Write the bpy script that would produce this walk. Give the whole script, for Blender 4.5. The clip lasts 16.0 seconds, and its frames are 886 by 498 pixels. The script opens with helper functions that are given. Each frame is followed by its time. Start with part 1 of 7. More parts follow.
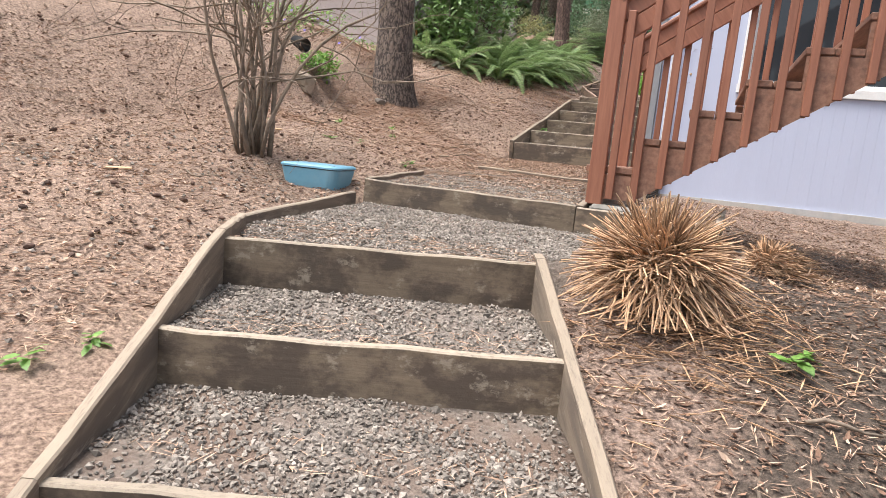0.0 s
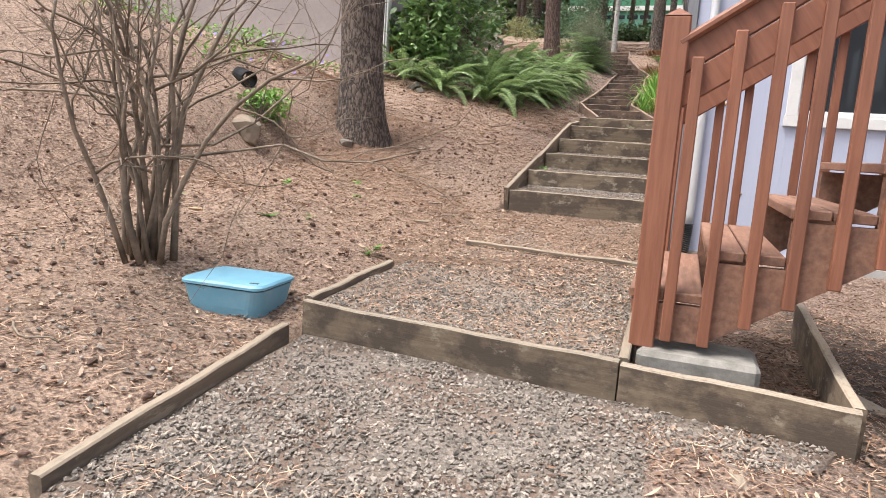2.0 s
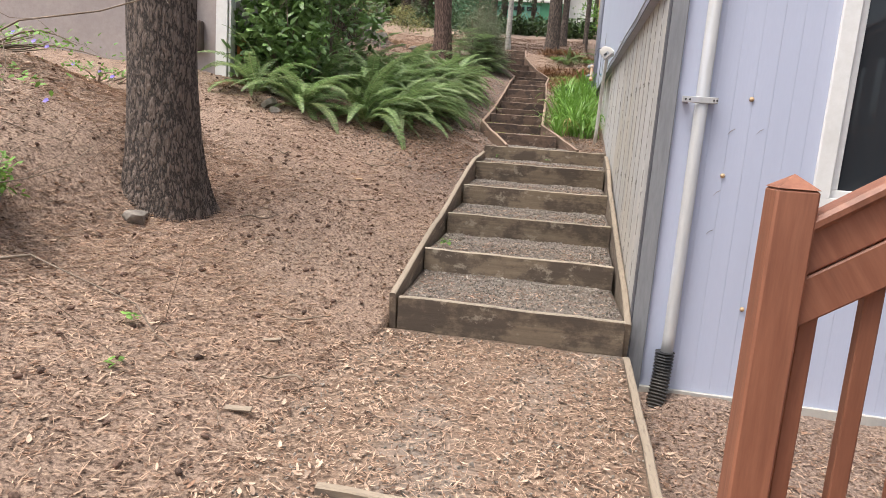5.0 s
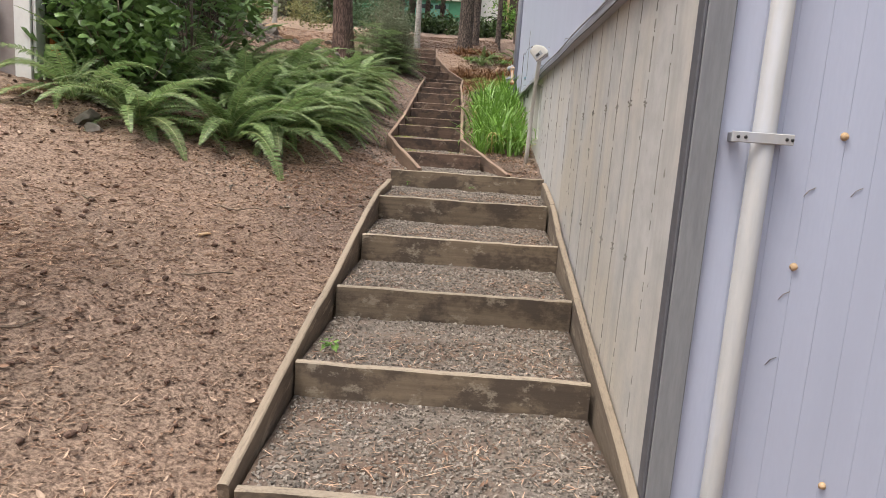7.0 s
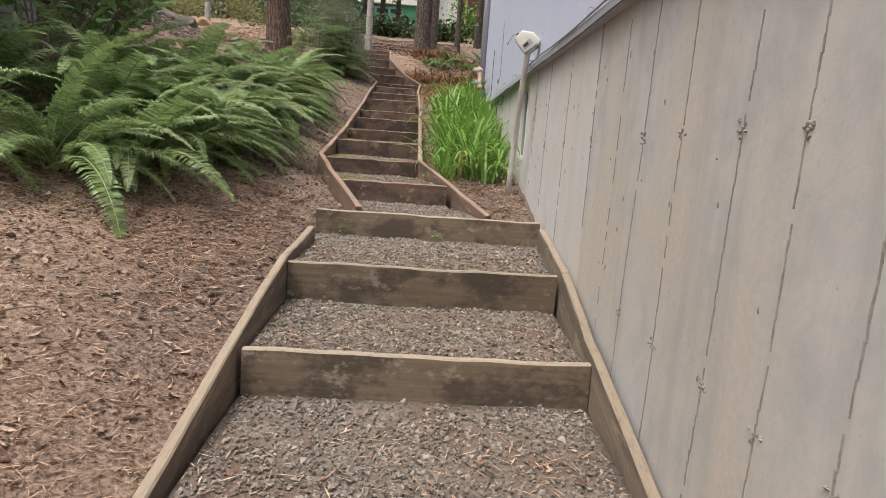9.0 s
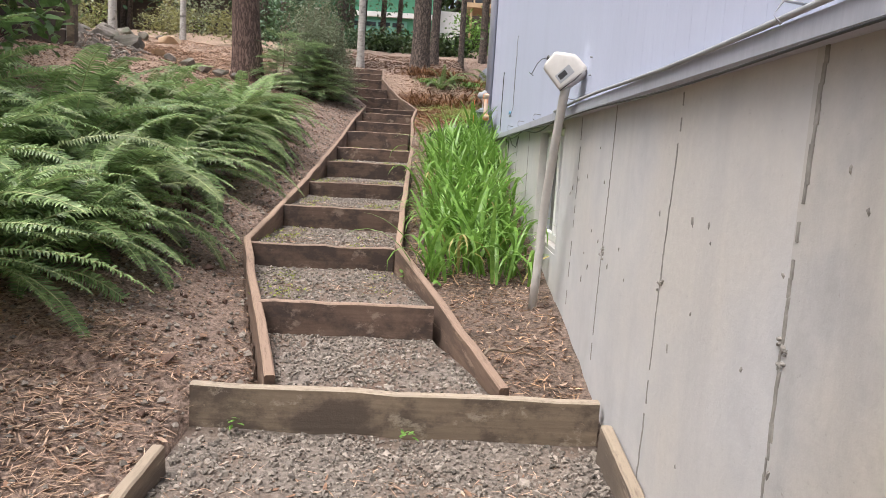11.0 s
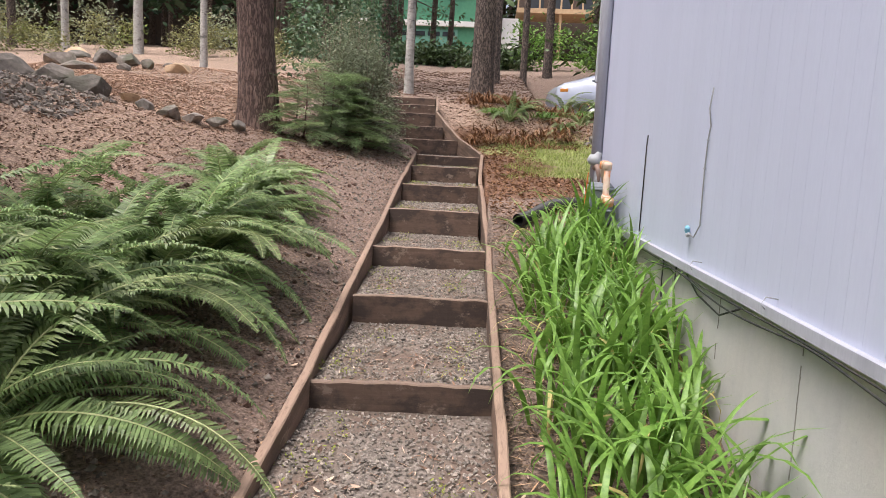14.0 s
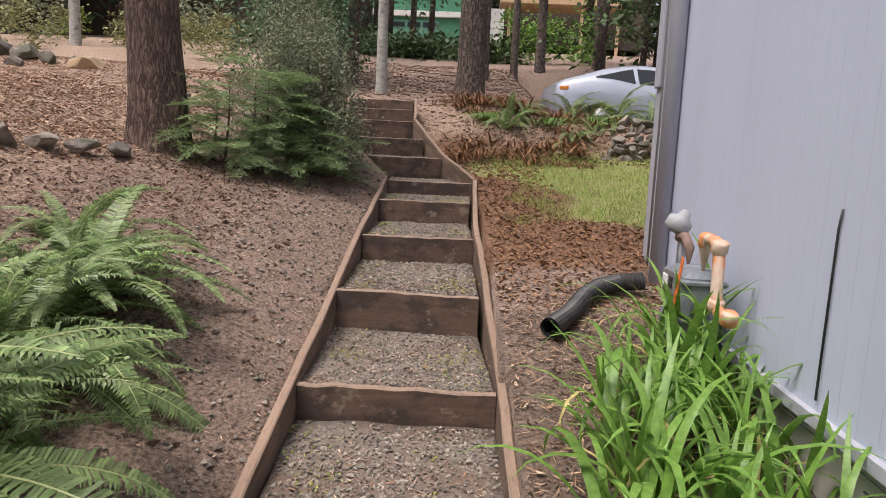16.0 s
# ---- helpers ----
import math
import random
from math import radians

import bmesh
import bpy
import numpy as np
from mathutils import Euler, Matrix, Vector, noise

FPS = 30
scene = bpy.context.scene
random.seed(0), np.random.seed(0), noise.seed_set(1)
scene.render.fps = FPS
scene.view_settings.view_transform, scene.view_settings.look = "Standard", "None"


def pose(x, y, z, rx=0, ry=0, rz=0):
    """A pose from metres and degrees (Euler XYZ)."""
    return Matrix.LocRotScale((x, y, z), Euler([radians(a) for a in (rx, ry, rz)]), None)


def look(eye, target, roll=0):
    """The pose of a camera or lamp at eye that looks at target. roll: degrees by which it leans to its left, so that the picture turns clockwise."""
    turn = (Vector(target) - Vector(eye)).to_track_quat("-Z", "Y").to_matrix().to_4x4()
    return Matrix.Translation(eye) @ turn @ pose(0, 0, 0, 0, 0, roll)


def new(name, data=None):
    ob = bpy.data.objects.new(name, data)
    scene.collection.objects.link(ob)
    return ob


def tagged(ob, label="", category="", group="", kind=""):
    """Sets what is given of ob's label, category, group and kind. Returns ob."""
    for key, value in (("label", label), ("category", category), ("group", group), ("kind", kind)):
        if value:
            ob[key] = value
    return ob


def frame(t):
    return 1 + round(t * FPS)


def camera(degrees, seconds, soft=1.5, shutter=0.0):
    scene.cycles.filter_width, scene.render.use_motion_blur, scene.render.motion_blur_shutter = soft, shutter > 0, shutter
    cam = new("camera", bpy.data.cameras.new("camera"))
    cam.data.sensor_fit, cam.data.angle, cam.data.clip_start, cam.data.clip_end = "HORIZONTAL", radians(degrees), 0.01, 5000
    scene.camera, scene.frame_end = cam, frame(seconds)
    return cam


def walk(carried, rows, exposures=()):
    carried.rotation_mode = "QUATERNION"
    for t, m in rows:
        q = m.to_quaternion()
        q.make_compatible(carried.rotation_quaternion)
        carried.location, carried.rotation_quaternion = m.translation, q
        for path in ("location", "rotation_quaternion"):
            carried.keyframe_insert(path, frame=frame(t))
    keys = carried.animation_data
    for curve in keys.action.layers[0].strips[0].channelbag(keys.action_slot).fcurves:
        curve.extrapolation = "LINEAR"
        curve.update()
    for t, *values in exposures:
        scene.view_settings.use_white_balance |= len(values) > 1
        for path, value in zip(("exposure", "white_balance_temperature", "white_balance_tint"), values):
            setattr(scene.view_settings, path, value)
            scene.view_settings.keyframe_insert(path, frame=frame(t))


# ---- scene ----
cam = camera(68.0, 16.0, soft=0.6)
PATH = [
    (0, (0.648, -7.724, 0.084), (-0.043, -5.874, -0.233), 5.5),
    (0.5, (0.51, -7.402, 0.209), (-0.181, -5.552, -0.107), 5.0),
    (1, (0.32, -7.038, 0.34), (-0.361, -5.185, 0.025), 4.5),
    (1.5, (0.228, -6.683, 0.416), (-0.444, -4.826, 0.102), 4.3),
    (2, (0.157, -6.327, 0.569), (-0.51, -4.468, 0.253), 3.7),
    (2.5, (0.007, -5.941, 0.682), (-0.629, -4.072, 0.358), 3.3),
    (3, (-0.106, -5.582, 0.763), (-0.703, -3.7, 0.441), 3.3),
    (3.5, (-0.186, -5.214, 0.913), (-0.741, -3.32, 0.586), 3.1),
    (4, (-0.317, -4.824, 0.982), (-0.807, -2.914, 0.649), 3.6),
    (4.5, (-0.438, -4.433, 1.128), (-0.856, -2.506, 0.795), 3.7),
    (4.7, (-0.46, -4.269, 1.143), (-0.845, -2.335, 0.807), 4.0),
    (6.8, (-0.651, -2.393, 1.386), (-0.758, -0.421, 1.068), 4.1),
    (7, (-0.675, -2.21, 1.392), (-0.755, -0.237, 1.071), 4.1),
    (7.5, (-0.698, -1.701, 1.437), (-0.715, 0.273, 1.118), 4.3),
    (8, (-0.667, -1.154, 1.432), (-0.647, 0.823, 1.128), 4.3),
    (8.5, (-0.708, -0.695, 1.428), (-0.666, 1.284, 1.138), 4.1),
    (8.7, (-0.744, -0.485, 1.452), (-0.699, 1.494, 1.161), 4.2),
    (10.8, (-0.644, 1.625, 1.903), (-0.61, 3.608, 1.646), 3.6),
    (11, (-0.638, 1.832, 1.919), (-0.618, 3.816, 1.664), 3.5),
    (11.5, (-0.67, 2.311, 2.099), (-0.69, 4.295, 1.847), 3.3),
    (12, (-0.768, 2.826, 2.204), (-0.813, 4.81, 1.956), 3.2),
    (12.5, (-0.792, 3.277, 2.323), (-0.85, 5.261, 2.078), 3.1),
    (13, (-0.803, 3.772, 2.445), (-0.885, 5.756, 2.203), 3.1),
    (13.5, (-0.918, 4.205, 2.53), (-1.039, 6.186, 2.288), 2.8),
    (14, (-1.012, 4.672, 2.66), (-1.141, 6.653, 2.412), 2.8),
    (14.5, (-1.051, 5.223, 2.736), (-1.182, 7.203, 2.489), 2.7),
    (15, (-1.134, 5.719, 2.797), (-1.257, 7.699, 2.546), 2.6),
    (15.5, (-1.18, 6.29, 2.938), (-1.271, 8.271, 2.677), 2.6),
    (16, (-1.164, 6.892, 3.012), (-1.239, 8.873, 2.745), 2.6),
]
walk(cam, [(t, look(e, a, r)) for t, e, a, r in PATH], [(0, 1.13, 6250, 10), (2.5, 1.1, 6300, 10), (4.5, 0.98, 6350, 10), (7, 0.72, 6500, 10), (8.5, 0.65, 6600, 10), (11, 0.97, 6300, 12), (12.5, 0.92, 6300, 13), (14.5, 0.82, 6400, 16), (16, 0.57, 6500, 15)])

# ---- world and light: bright overcast, soft sun from high ahead ----
world = bpy.data.worlds.new("sky")
scene.world = world
world.use_nodes = True
wn = world.node_tree
sky = wn.nodes.new("ShaderNodeTexSky")
sky.sky_type, sky.sun_disc = "NISHITA", False
sky.sun_elevation, sky.sun_rotation = radians(66), radians(235)
sky.air_density, sky.dust_density, sky.ozone_density = 1.0, 6.0, 1.0
desat = wn.nodes.new("ShaderNodeHueSaturation")
desat.inputs["Saturation"].default_value = 0.5
wn.links.new(sky.outputs[0], desat.inputs["Color"])
wn.links.new(desat.outputs[0], wn.nodes["Background"].inputs[0])
wn.nodes["Background"].inputs[1].default_value = 0.13
sun_data = bpy.data.lights.new("sun", "SUN")
sun_data.energy, sun_data.angle, sun_data.color = 1.9, radians(30), (1.0, 0.95, 0.88)
sun = new("sun", sun_data)
sun.matrix_world = look((0, 0, 30), (10, 7, 0))

rng = np.random.default_rng(7)


# ---- materials ----
def nodes_of(name):
    m = bpy.data.materials.new(name)
    m.use_nodes = True
    t = m.node_tree
    return m, t, t.nodes["Principled BSDF"]


def ramp(t, fac, stops):
    r = t.nodes.new("ShaderNodeValToRGB")
    e = r.color_ramp.elements
    while len(e) < len(stops):
        e.new(0.5)
    for k, (p, c) in zip(e, stops):
        k.position, k.color = p, (*c, 1)
    t.links.new(fac, r.inputs[0])
    return r.outputs[0]


def noise_of(t, vec, scale, detail=4.0, rough=0.6):
    n = t.nodes.new("ShaderNodeTexNoise")
    n.inputs["Scale"].default_value, n.inputs["Detail"].default_value, n.inputs["Roughness"].default_value = scale, detail, rough
    t.links.new(vec, n.inputs["Vector"])
    return n.outputs[0]


def mixed(t, fac, a, b, mode="MIX"):
    m = t.nodes.new("ShaderNodeMix")
    m.data_type, m.blend_type = "RGBA", mode
    for k, v in ((0, fac), (6, a), (7, b)):
        if isinstance(v, (int, float)):
            m.inputs[k].default_value = v
        elif isinstance(v, tuple):
            m.inputs[k].default_value = (*v, 1)
        else:
            t.links.new(v, m.inputs[k])
    return m.outputs[2]


def coords(t, stretch=(1, 1, 1), world_space=False):
    if world_space:
        v = t.nodes.new("ShaderNodeNewGeometry").outputs["Position"]
    else:
        v = t.nodes.new("ShaderNodeTexCoord").outputs["Object"]
        r = t.nodes.new("ShaderNodeObjectInfo").outputs["Random"]
        off = t.nodes.new("ShaderNodeVectorMath")
        off.operation = "SCALE"
        off.inputs[0].default_value = (31, 17, 23)
        t.links.new(r, off.inputs["Scale"])
        add = t.nodes.new("ShaderNodeVectorMath")
        t.links.new(v, add.inputs[0])
        t.links.new(off.outputs[0], add.inputs[1])
        v = add.outputs[0]
    mp = t.nodes.new("ShaderNodeMapping")
    mp.inputs["Scale"].default_value = stretch
    t.links.new(v, mp.inputs["Vector"])
    return mp.outputs[0]


def surface(name, c1, c2, scale=8.0, rough=0.85, bump=0.3, stain=None, stain_scale=1.5, stain_at=(0.5, 0.68), stretch=(1, 1, 1), vary=0.0,
            island=0.0, world_space=False, metal=0.0, depth=0.01, top=None):
    """A two-scale surface: fine grain between c1 and c2, large stains, relief from the grain."""
    m, t, b = nodes_of(name)
    v = coords(t, stretch, world_space)
    fine = noise_of(t, v, scale, 6.0, 0.65)
    col = ramp(t, fine, ((0.3, c1), (0.7, c2)))
    if stain:
        big = noise_of(t, v, stain_scale, 5.0, 0.6)
        col = mixed(t, ramp(t, big, ((stain_at[0], (0, 0, 0)), (stain_at[1], (1, 1, 1)))), col, stain)
    # upward faces painted lighter with the top colour, picked by their normal
    if top:
        up = t.nodes.new("ShaderNodeSeparateXYZ")
        t.links.new(t.nodes.new("ShaderNodeNewGeometry").outputs["True Normal"], up.inputs[0])
        topside = mixed(t, fine, (0.0, 0.0, 0.0), ramp(t, up.outputs[2], ((0.35, (0, 0, 0)), (0.7, (1, 1, 1)))))
        topside = ramp(t, topside, ((0.25, (0, 0, 0)), (0.5, (0.85, 0.85, 0.85))))
        col = mixed(t, topside, col, top)
    for amount, source in ((vary, ("ShaderNodeObjectInfo", "Random")), (island, ("ShaderNodeNewGeometry", "Random Per Island"))):
        if amount:
            r = t.nodes.new(source[0]).outputs[source[1]]
            mr = t.nodes.new("ShaderNodeMapRange")
            mr.inputs[3].default_value, mr.inputs[4].default_value = 1 - amount, 1 + amount
            t.links.new(r, mr.inputs[0])
            hs = t.nodes.new("ShaderNodeHueSaturation")
            t.links.new(mr.outputs[0], hs.inputs["Value"])
            t.links.new(col, hs.inputs["Color"])
            col = hs.outputs[0]
    t.links.new(col, b.inputs["Base Color"])
    b.inputs["Roughness"].default_value, b.inputs["Metallic"].default_value = rough, metal
    if bump:
        bp = t.nodes.new("ShaderNodeBump")
        bp.inputs["Strength"].default_value, bp.inputs["Distance"].default_value = bump, depth
        t.links.new(fine, bp.inputs["Height"])
        t.links.new(bp.outputs[0], b.inputs["Normal"])
    return m


def leaf_surface(name, c1, c2, island=0.35, rough=0.5, vary=0.15, thin=0.25):
    """Foliage: a leaf colour that differs from leaf to leaf, a little light through it."""
    m = surface(name, c1, c2, 25.0, rough, 0.15, vary=vary, island=island)
    t = m.node_tree
    b, out = t.nodes["Principled BSDF"], t.nodes["Material Output"]
    tr = t.nodes.new("ShaderNodeBsdfTranslucent")
    t.links.new(b.inputs["Base Color"].links[0].from_socket, tr.inputs["Color"])
    mx = t.nodes.new("ShaderNodeMixShader")
    mx.inputs[0].default_value = thin
    t.links.new(b.outputs[0], mx.inputs[1])
    t.links.new(tr.outputs[0], mx.inputs[2])
    t.links.new(mx.outputs[0], out.inputs["Surface"])
    return m


DECK_RED = surface("red_brown_stain", (0.20, 0.075, 0.042), (0.30, 0.125, 0.072), 7, 0.55, 0.25, (0.15, 0.06, 0.036), 1.8, (0.5, 0.8), (6, 6, 0.5), vary=0.12, depth=0.004)
DECK_WORN = surface("worn_stained_plank", (0.17, 0.08, 0.05), (0.30, 0.165, 0.11), 7, 0.7, 0.35, (0.10, 0.055, 0.04), 3, (0.5, 0.75), (5, 0.6, 5), vary=0.15, depth=0.005)
SIDING = surface("pale_blue_painted_siding", (0.475, 0.51, 0.635), (0.505, 0.54, 0.665), 30, 0.62, 0.1, (0.455, 0.488, 0.605), 0.9, (0.45, 0.8), (3, 3, 0.5), depth=0.002, world_space=True)
TRIM_GREY = surface("grey_painted_trim", (0.2, 0.205, 0.215), (0.25, 0.255, 0.268), 20, 0.6, 0.15, (0.15, 0.15, 0.17), 2, (0.5, 0.8), (4, 4, 0.5), depth=0.003)
WHITE_PAINT = surface("white_painted_trim", (0.72, 0.71, 0.68), (0.8, 0.79, 0.77), 18, 0.5, 0.1, (0.6, 0.58, 0.53), 2, (0.55, 0.85), depth=0.002)
STAIN_GREY = surface("old_concrete", (0.16, 0.15, 0.13), (0.3, 0.28, 0.25), 14, 0.95, 0.5, (0.1, 0.1, 0.08), 2)
PEBBLE = surface("crushed_gravel", (0.14, 0.12, 0.1), (0.315, 0.272, 0.228), 18, 0.9, 0.3, island=0.5, depth=0.003, world_space=True)
GRAVEL_BED = surface("gravel_fines", (0.085, 0.068, 0.056), (0.29, 0.245, 0.205), 60, 0.95, 0.9, (0.16, 0.112, 0.084), 2.6, (0.42, 0.6), world_space=True, depth=0.012)
NEEDLE_BED = surface("needles_over_gravel", (0.09, 0.058, 0.04), (0.37, 0.255, 0.18), 55, 0.95, 0.9, (0.26, 0.22, 0.185), 1.3, (0.5, 0.7), world_space=True, depth=0.012)
TRIM_PALE = surface("pale_grey_trim", (0.36, 0.37, 0.42), (0.42, 0.43, 0.48), 20, 0.6, 0.12, (0.31, 0.32, 0.36), 2, (0.5, 0.8), (4, 4, 0.4), depth=0.003)
TRIM_DARK = surface("dark_grey_trim", (0.075, 0.075, 0.085), (0.11, 0.11, 0.125), 20, 0.6, 0.15, depth=0.003)
NEEDLE = surface("dry_needles", (0.28, 0.17, 0.112), (0.56, 0.4, 0.285), 12, 0.9, 0.0, island=0.38, world_space=True)
CHIP = surface("dead_leaf_bits", (0.08, 0.045, 0.03), (0.26, 0.155, 0.10), 9, 0.9, 0.2, island=0.55, world_space=True)
CONE = surface("fir_cones", (0.07, 0.042, 0.03), (0.18, 0.11, 0.08), 30, 0.9, 0.4, island=0.4)
def bark_surface(name, crack, plate, pale, stretch):
    """Furrowed bark: plates parted by dark cracks, with pale lichen."""
    m, t, b = nodes_of(name)
    v = coords(t, stretch)
    warp = t.nodes.new("ShaderNodeTexNoise")
    warp.inputs["Scale"].default_value = 2.5
    t.links.new(v, warp.inputs["Vector"])
    vm = t.nodes.new("ShaderNodeVectorMath")
    vm.operation = "MULTIPLY_ADD"
    vm.inputs[1].default_value = (1.6, 1.6, 1.6)
    t.links.new(warp.outputs["Color"], vm.inputs[0])
    t.links.new(v, vm.inputs[2])
    vo = t.nodes.new("ShaderNodeTexVoronoi")
    vo.feature = "DISTANCE_TO_EDGE"
    vo.inputs["Scale"].default_value = 1.0
    t.links.new(vm.outputs[0], vo.inputs["Vector"])
    fine = noise_of(t, v, 4.0, 6, 0.7)
    col = mixed(t, ramp(t, vo.outputs[0], ((0.02, (0, 0, 0)), (0.2, (1, 1, 1)))), crack, ramp(t, fine, ((0.3, plate), (0.75, pale))))
    t.links.new(col, b.inputs["Base Color"])
    b.inputs["Roughness"].default_value = 0.95
    ad = t.nodes.new("ShaderNodeMath")
    ad.operation = "MULTIPLY_ADD"
    t.links.new(vo.outputs[0], ad.inputs[0])
    ad.inputs[1].default_value = 2.0
    t.links.new(fine, ad.inputs[2])
    bp = t.nodes.new("ShaderNodeBump")
    bp.inputs["Strength"].default_value, bp.inputs["Distance"].default_value = 1.0, 0.03
    t.links.new(ad.outputs[0], bp.inputs["Height"])
    t.links.new(bp.outputs[0], b.inputs["Normal"])
    return m


def concrete_surface(name, pale=0.0):
    """Board-marked concrete: cloudy grey, warm earth stains, faint upright streaks, dark specks; pale lightens the
    whole colour.
    """
    m, t, b = nodes_of(name)
    v = coords(t, (1, 1, 1), True)
    streak_v = coords(t, (7, 7, 0.5), True)
    fine, mid, big, streak = noise_of(t, v, 38, 8, 0.7), noise_of(t, v, 5, 6, 0.65), noise_of(t, v, 1.25, 5, 0.6), noise_of(t, streak_v, 1.0, 5, 0.6)
    col = ramp(t, mid, ((0.3, (0.37, 0.36, 0.345)), (0.7, (0.52, 0.51, 0.5))))
    col = mixed(t, ramp(t, big, ((0.42, (0, 0, 0)), (0.62, (0.8, 0.8, 0.8)))), col, ramp(t, fine, ((0.3, (0.42, 0.375, 0.305)), (0.7, (0.53, 0.48, 0.4)))))
    col = mixed(t, ramp(t, streak, ((0.5, (0, 0, 0)), (0.72, (0.55, 0.55, 0.55)))), col, (0.33, 0.315, 0.295))
    col = mixed(t, ramp(t, fine, ((0.28, (1, 1, 1)), (0.36, (0, 0, 0)))), col, (0.27, 0.25, 0.225))
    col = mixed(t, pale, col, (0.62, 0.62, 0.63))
    t.links.new(col, b.inputs["Base Color"])
    b.inputs["Roughness"].default_value = 0.92
    bp = t.nodes.new("ShaderNodeBump")
    bp.inputs["Strength"].default_value, bp.inputs["Distance"].default_value = 0.35, 0.01
    t.links.new(mixed(t, 0.4, mid, fine), bp.inputs["Height"])
    t.links.new(bp.outputs[0], b.inputs["Normal"])
    return m


def timber_surface(name, c1, c2, dark, pale, top, stretch=(1.5, 3, 2.2)):
    """Old outdoor timber: long grain, ragged black stains, scuffed pale patches, paler upward faces."""
    m, t, b = nodes_of(name)
    v = coords(t, stretch)
    g = coords(t, (1.2, 26, 26))
    grain, fine, blot, scuff = noise_of(t, g, 1.6, 5, 0.6), noise_of(t, v, 22, 6, 0.7), noise_of(t, v, 2.3, 7, 0.68), noise_of(t, v, 4.2, 7, 0.72)
    col = mixed(t, fine, ramp(t, grain, ((0.3, c1), (0.7, c2))), c1)
    col = mixed(t, ramp(t, blot, ((0.45, (0, 0, 0)), (0.56, (0.8, 0.8, 0.8)))), col, dark)
    col = mixed(t, ramp(t, scuff, ((0.57, (0, 0, 0)), (0.64, (0.75, 0.75, 0.75)))), col, pale)
    # base colour turned paler on faces that point up, broken by the grain
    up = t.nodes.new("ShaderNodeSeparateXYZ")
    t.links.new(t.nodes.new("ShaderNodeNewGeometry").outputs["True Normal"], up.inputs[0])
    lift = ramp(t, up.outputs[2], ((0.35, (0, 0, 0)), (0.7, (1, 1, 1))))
    topside = ramp(t, mixed(t, fine, (0.0, 0.0, 0.0), lift), ((0.25, (0, 0, 0)), (0.5, (0.85, 0.85, 0.85))))
    col = mixed(t, topside, col, top)
    r = t.nodes.new("ShaderNodeMapRange")
    r.inputs[3].default_value, r.inputs[4].default_value = 0.8, 1.2
    t.links.new(t.nodes.new("ShaderNodeObjectInfo").outputs["Random"], r.inputs[0])
    hs = t.nodes.new("ShaderNodeHueSaturation")
    t.links.new(r.outputs[0], hs.inputs["Value"])
    t.links.new(col, hs.inputs["Color"])
    t.links.new(hs.outputs[0], b.inputs["Base Color"])
    b.inputs["Roughness"].default_value = 0.85
    bp = t.nodes.new("ShaderNodeBump")
    bp.inputs["Strength"].default_value, bp.inputs["Distance"].default_value = 0.5, 0.008
    t.links.new(mixed(t, 0.5, grain, fine), bp.inputs["Height"])
    t.links.new(bp.outputs[0], b.inputs["Normal"])
    return m


CONCRETE = concrete_surface("board_formed_concrete")
# the same concrete, its base colour mixed about a third towards light grey
CONCRETE_PALE = concrete_surface("lightened_concrete", 0.35)
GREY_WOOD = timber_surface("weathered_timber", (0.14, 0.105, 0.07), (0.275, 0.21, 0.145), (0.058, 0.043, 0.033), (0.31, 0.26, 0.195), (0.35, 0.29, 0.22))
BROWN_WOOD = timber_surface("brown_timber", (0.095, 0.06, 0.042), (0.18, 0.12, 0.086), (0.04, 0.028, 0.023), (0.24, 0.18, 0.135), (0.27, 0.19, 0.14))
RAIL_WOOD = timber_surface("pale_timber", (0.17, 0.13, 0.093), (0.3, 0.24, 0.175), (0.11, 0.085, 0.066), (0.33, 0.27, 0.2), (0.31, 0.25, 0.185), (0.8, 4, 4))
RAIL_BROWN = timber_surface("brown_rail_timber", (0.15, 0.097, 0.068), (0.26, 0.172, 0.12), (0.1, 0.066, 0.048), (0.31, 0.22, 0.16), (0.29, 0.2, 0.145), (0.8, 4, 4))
BARK = bark_surface("furrowed_fir_bark", (0.045, 0.035, 0.03), (0.14, 0.1, 0.08), (0.33, 0.26, 0.215), (20, 20, 7))
BARK_RED = bark_surface("fibrous_cedar_bark", (0.07, 0.042, 0.034), (0.16, 0.1, 0.078), (0.31, 0.205, 0.165), (21, 21, 4.2))
BARK_PALE = surface("pale_alder_bark", (0.27, 0.255, 0.23), (0.5, 0.48, 0.44), 7, 0.85, 0.4, (0.12, 0.115, 0.1), 3, (0.55, 0.7), (2, 2, 3))
TWIG = surface("grey_brown_twigs", (0.14, 0.105, 0.075), (0.30, 0.235, 0.175), 20, 0.85, 0.3, (0.09, 0.07, 0.05), 3)
FERN_LEAF = leaf_surface("sword_fern_leaf", (0.125, 0.2, 0.068), (0.285, 0.395, 0.155), 0.36, 0.42, thin=0.38)
FERN_OLIVE = leaf_surface("olive_fern_leaf", (0.12, 0.17, 0.055), (0.24, 0.3, 0.12), 0.3)
FERN_STALK = surface("pale_fern_stalk", (0.26, 0.3, 0.12), (0.4, 0.42, 0.2), 20, 0.6, 0.1)
FERN_DEAD = leaf_surface("dead_fern_leaf", (0.16, 0.095, 0.05), (0.28, 0.18, 0.10), 0.3, 0.8)
LILY = leaf_surface("daylily_leaf", (0.1, 0.22, 0.035), (0.23, 0.39, 0.075), 0.34, 0.4, thin=0.35)
RHODO = leaf_surface("rhododendron_leaf", (0.11, 0.2, 0.055), (0.26, 0.39, 0.14), 0.35, 0.35)
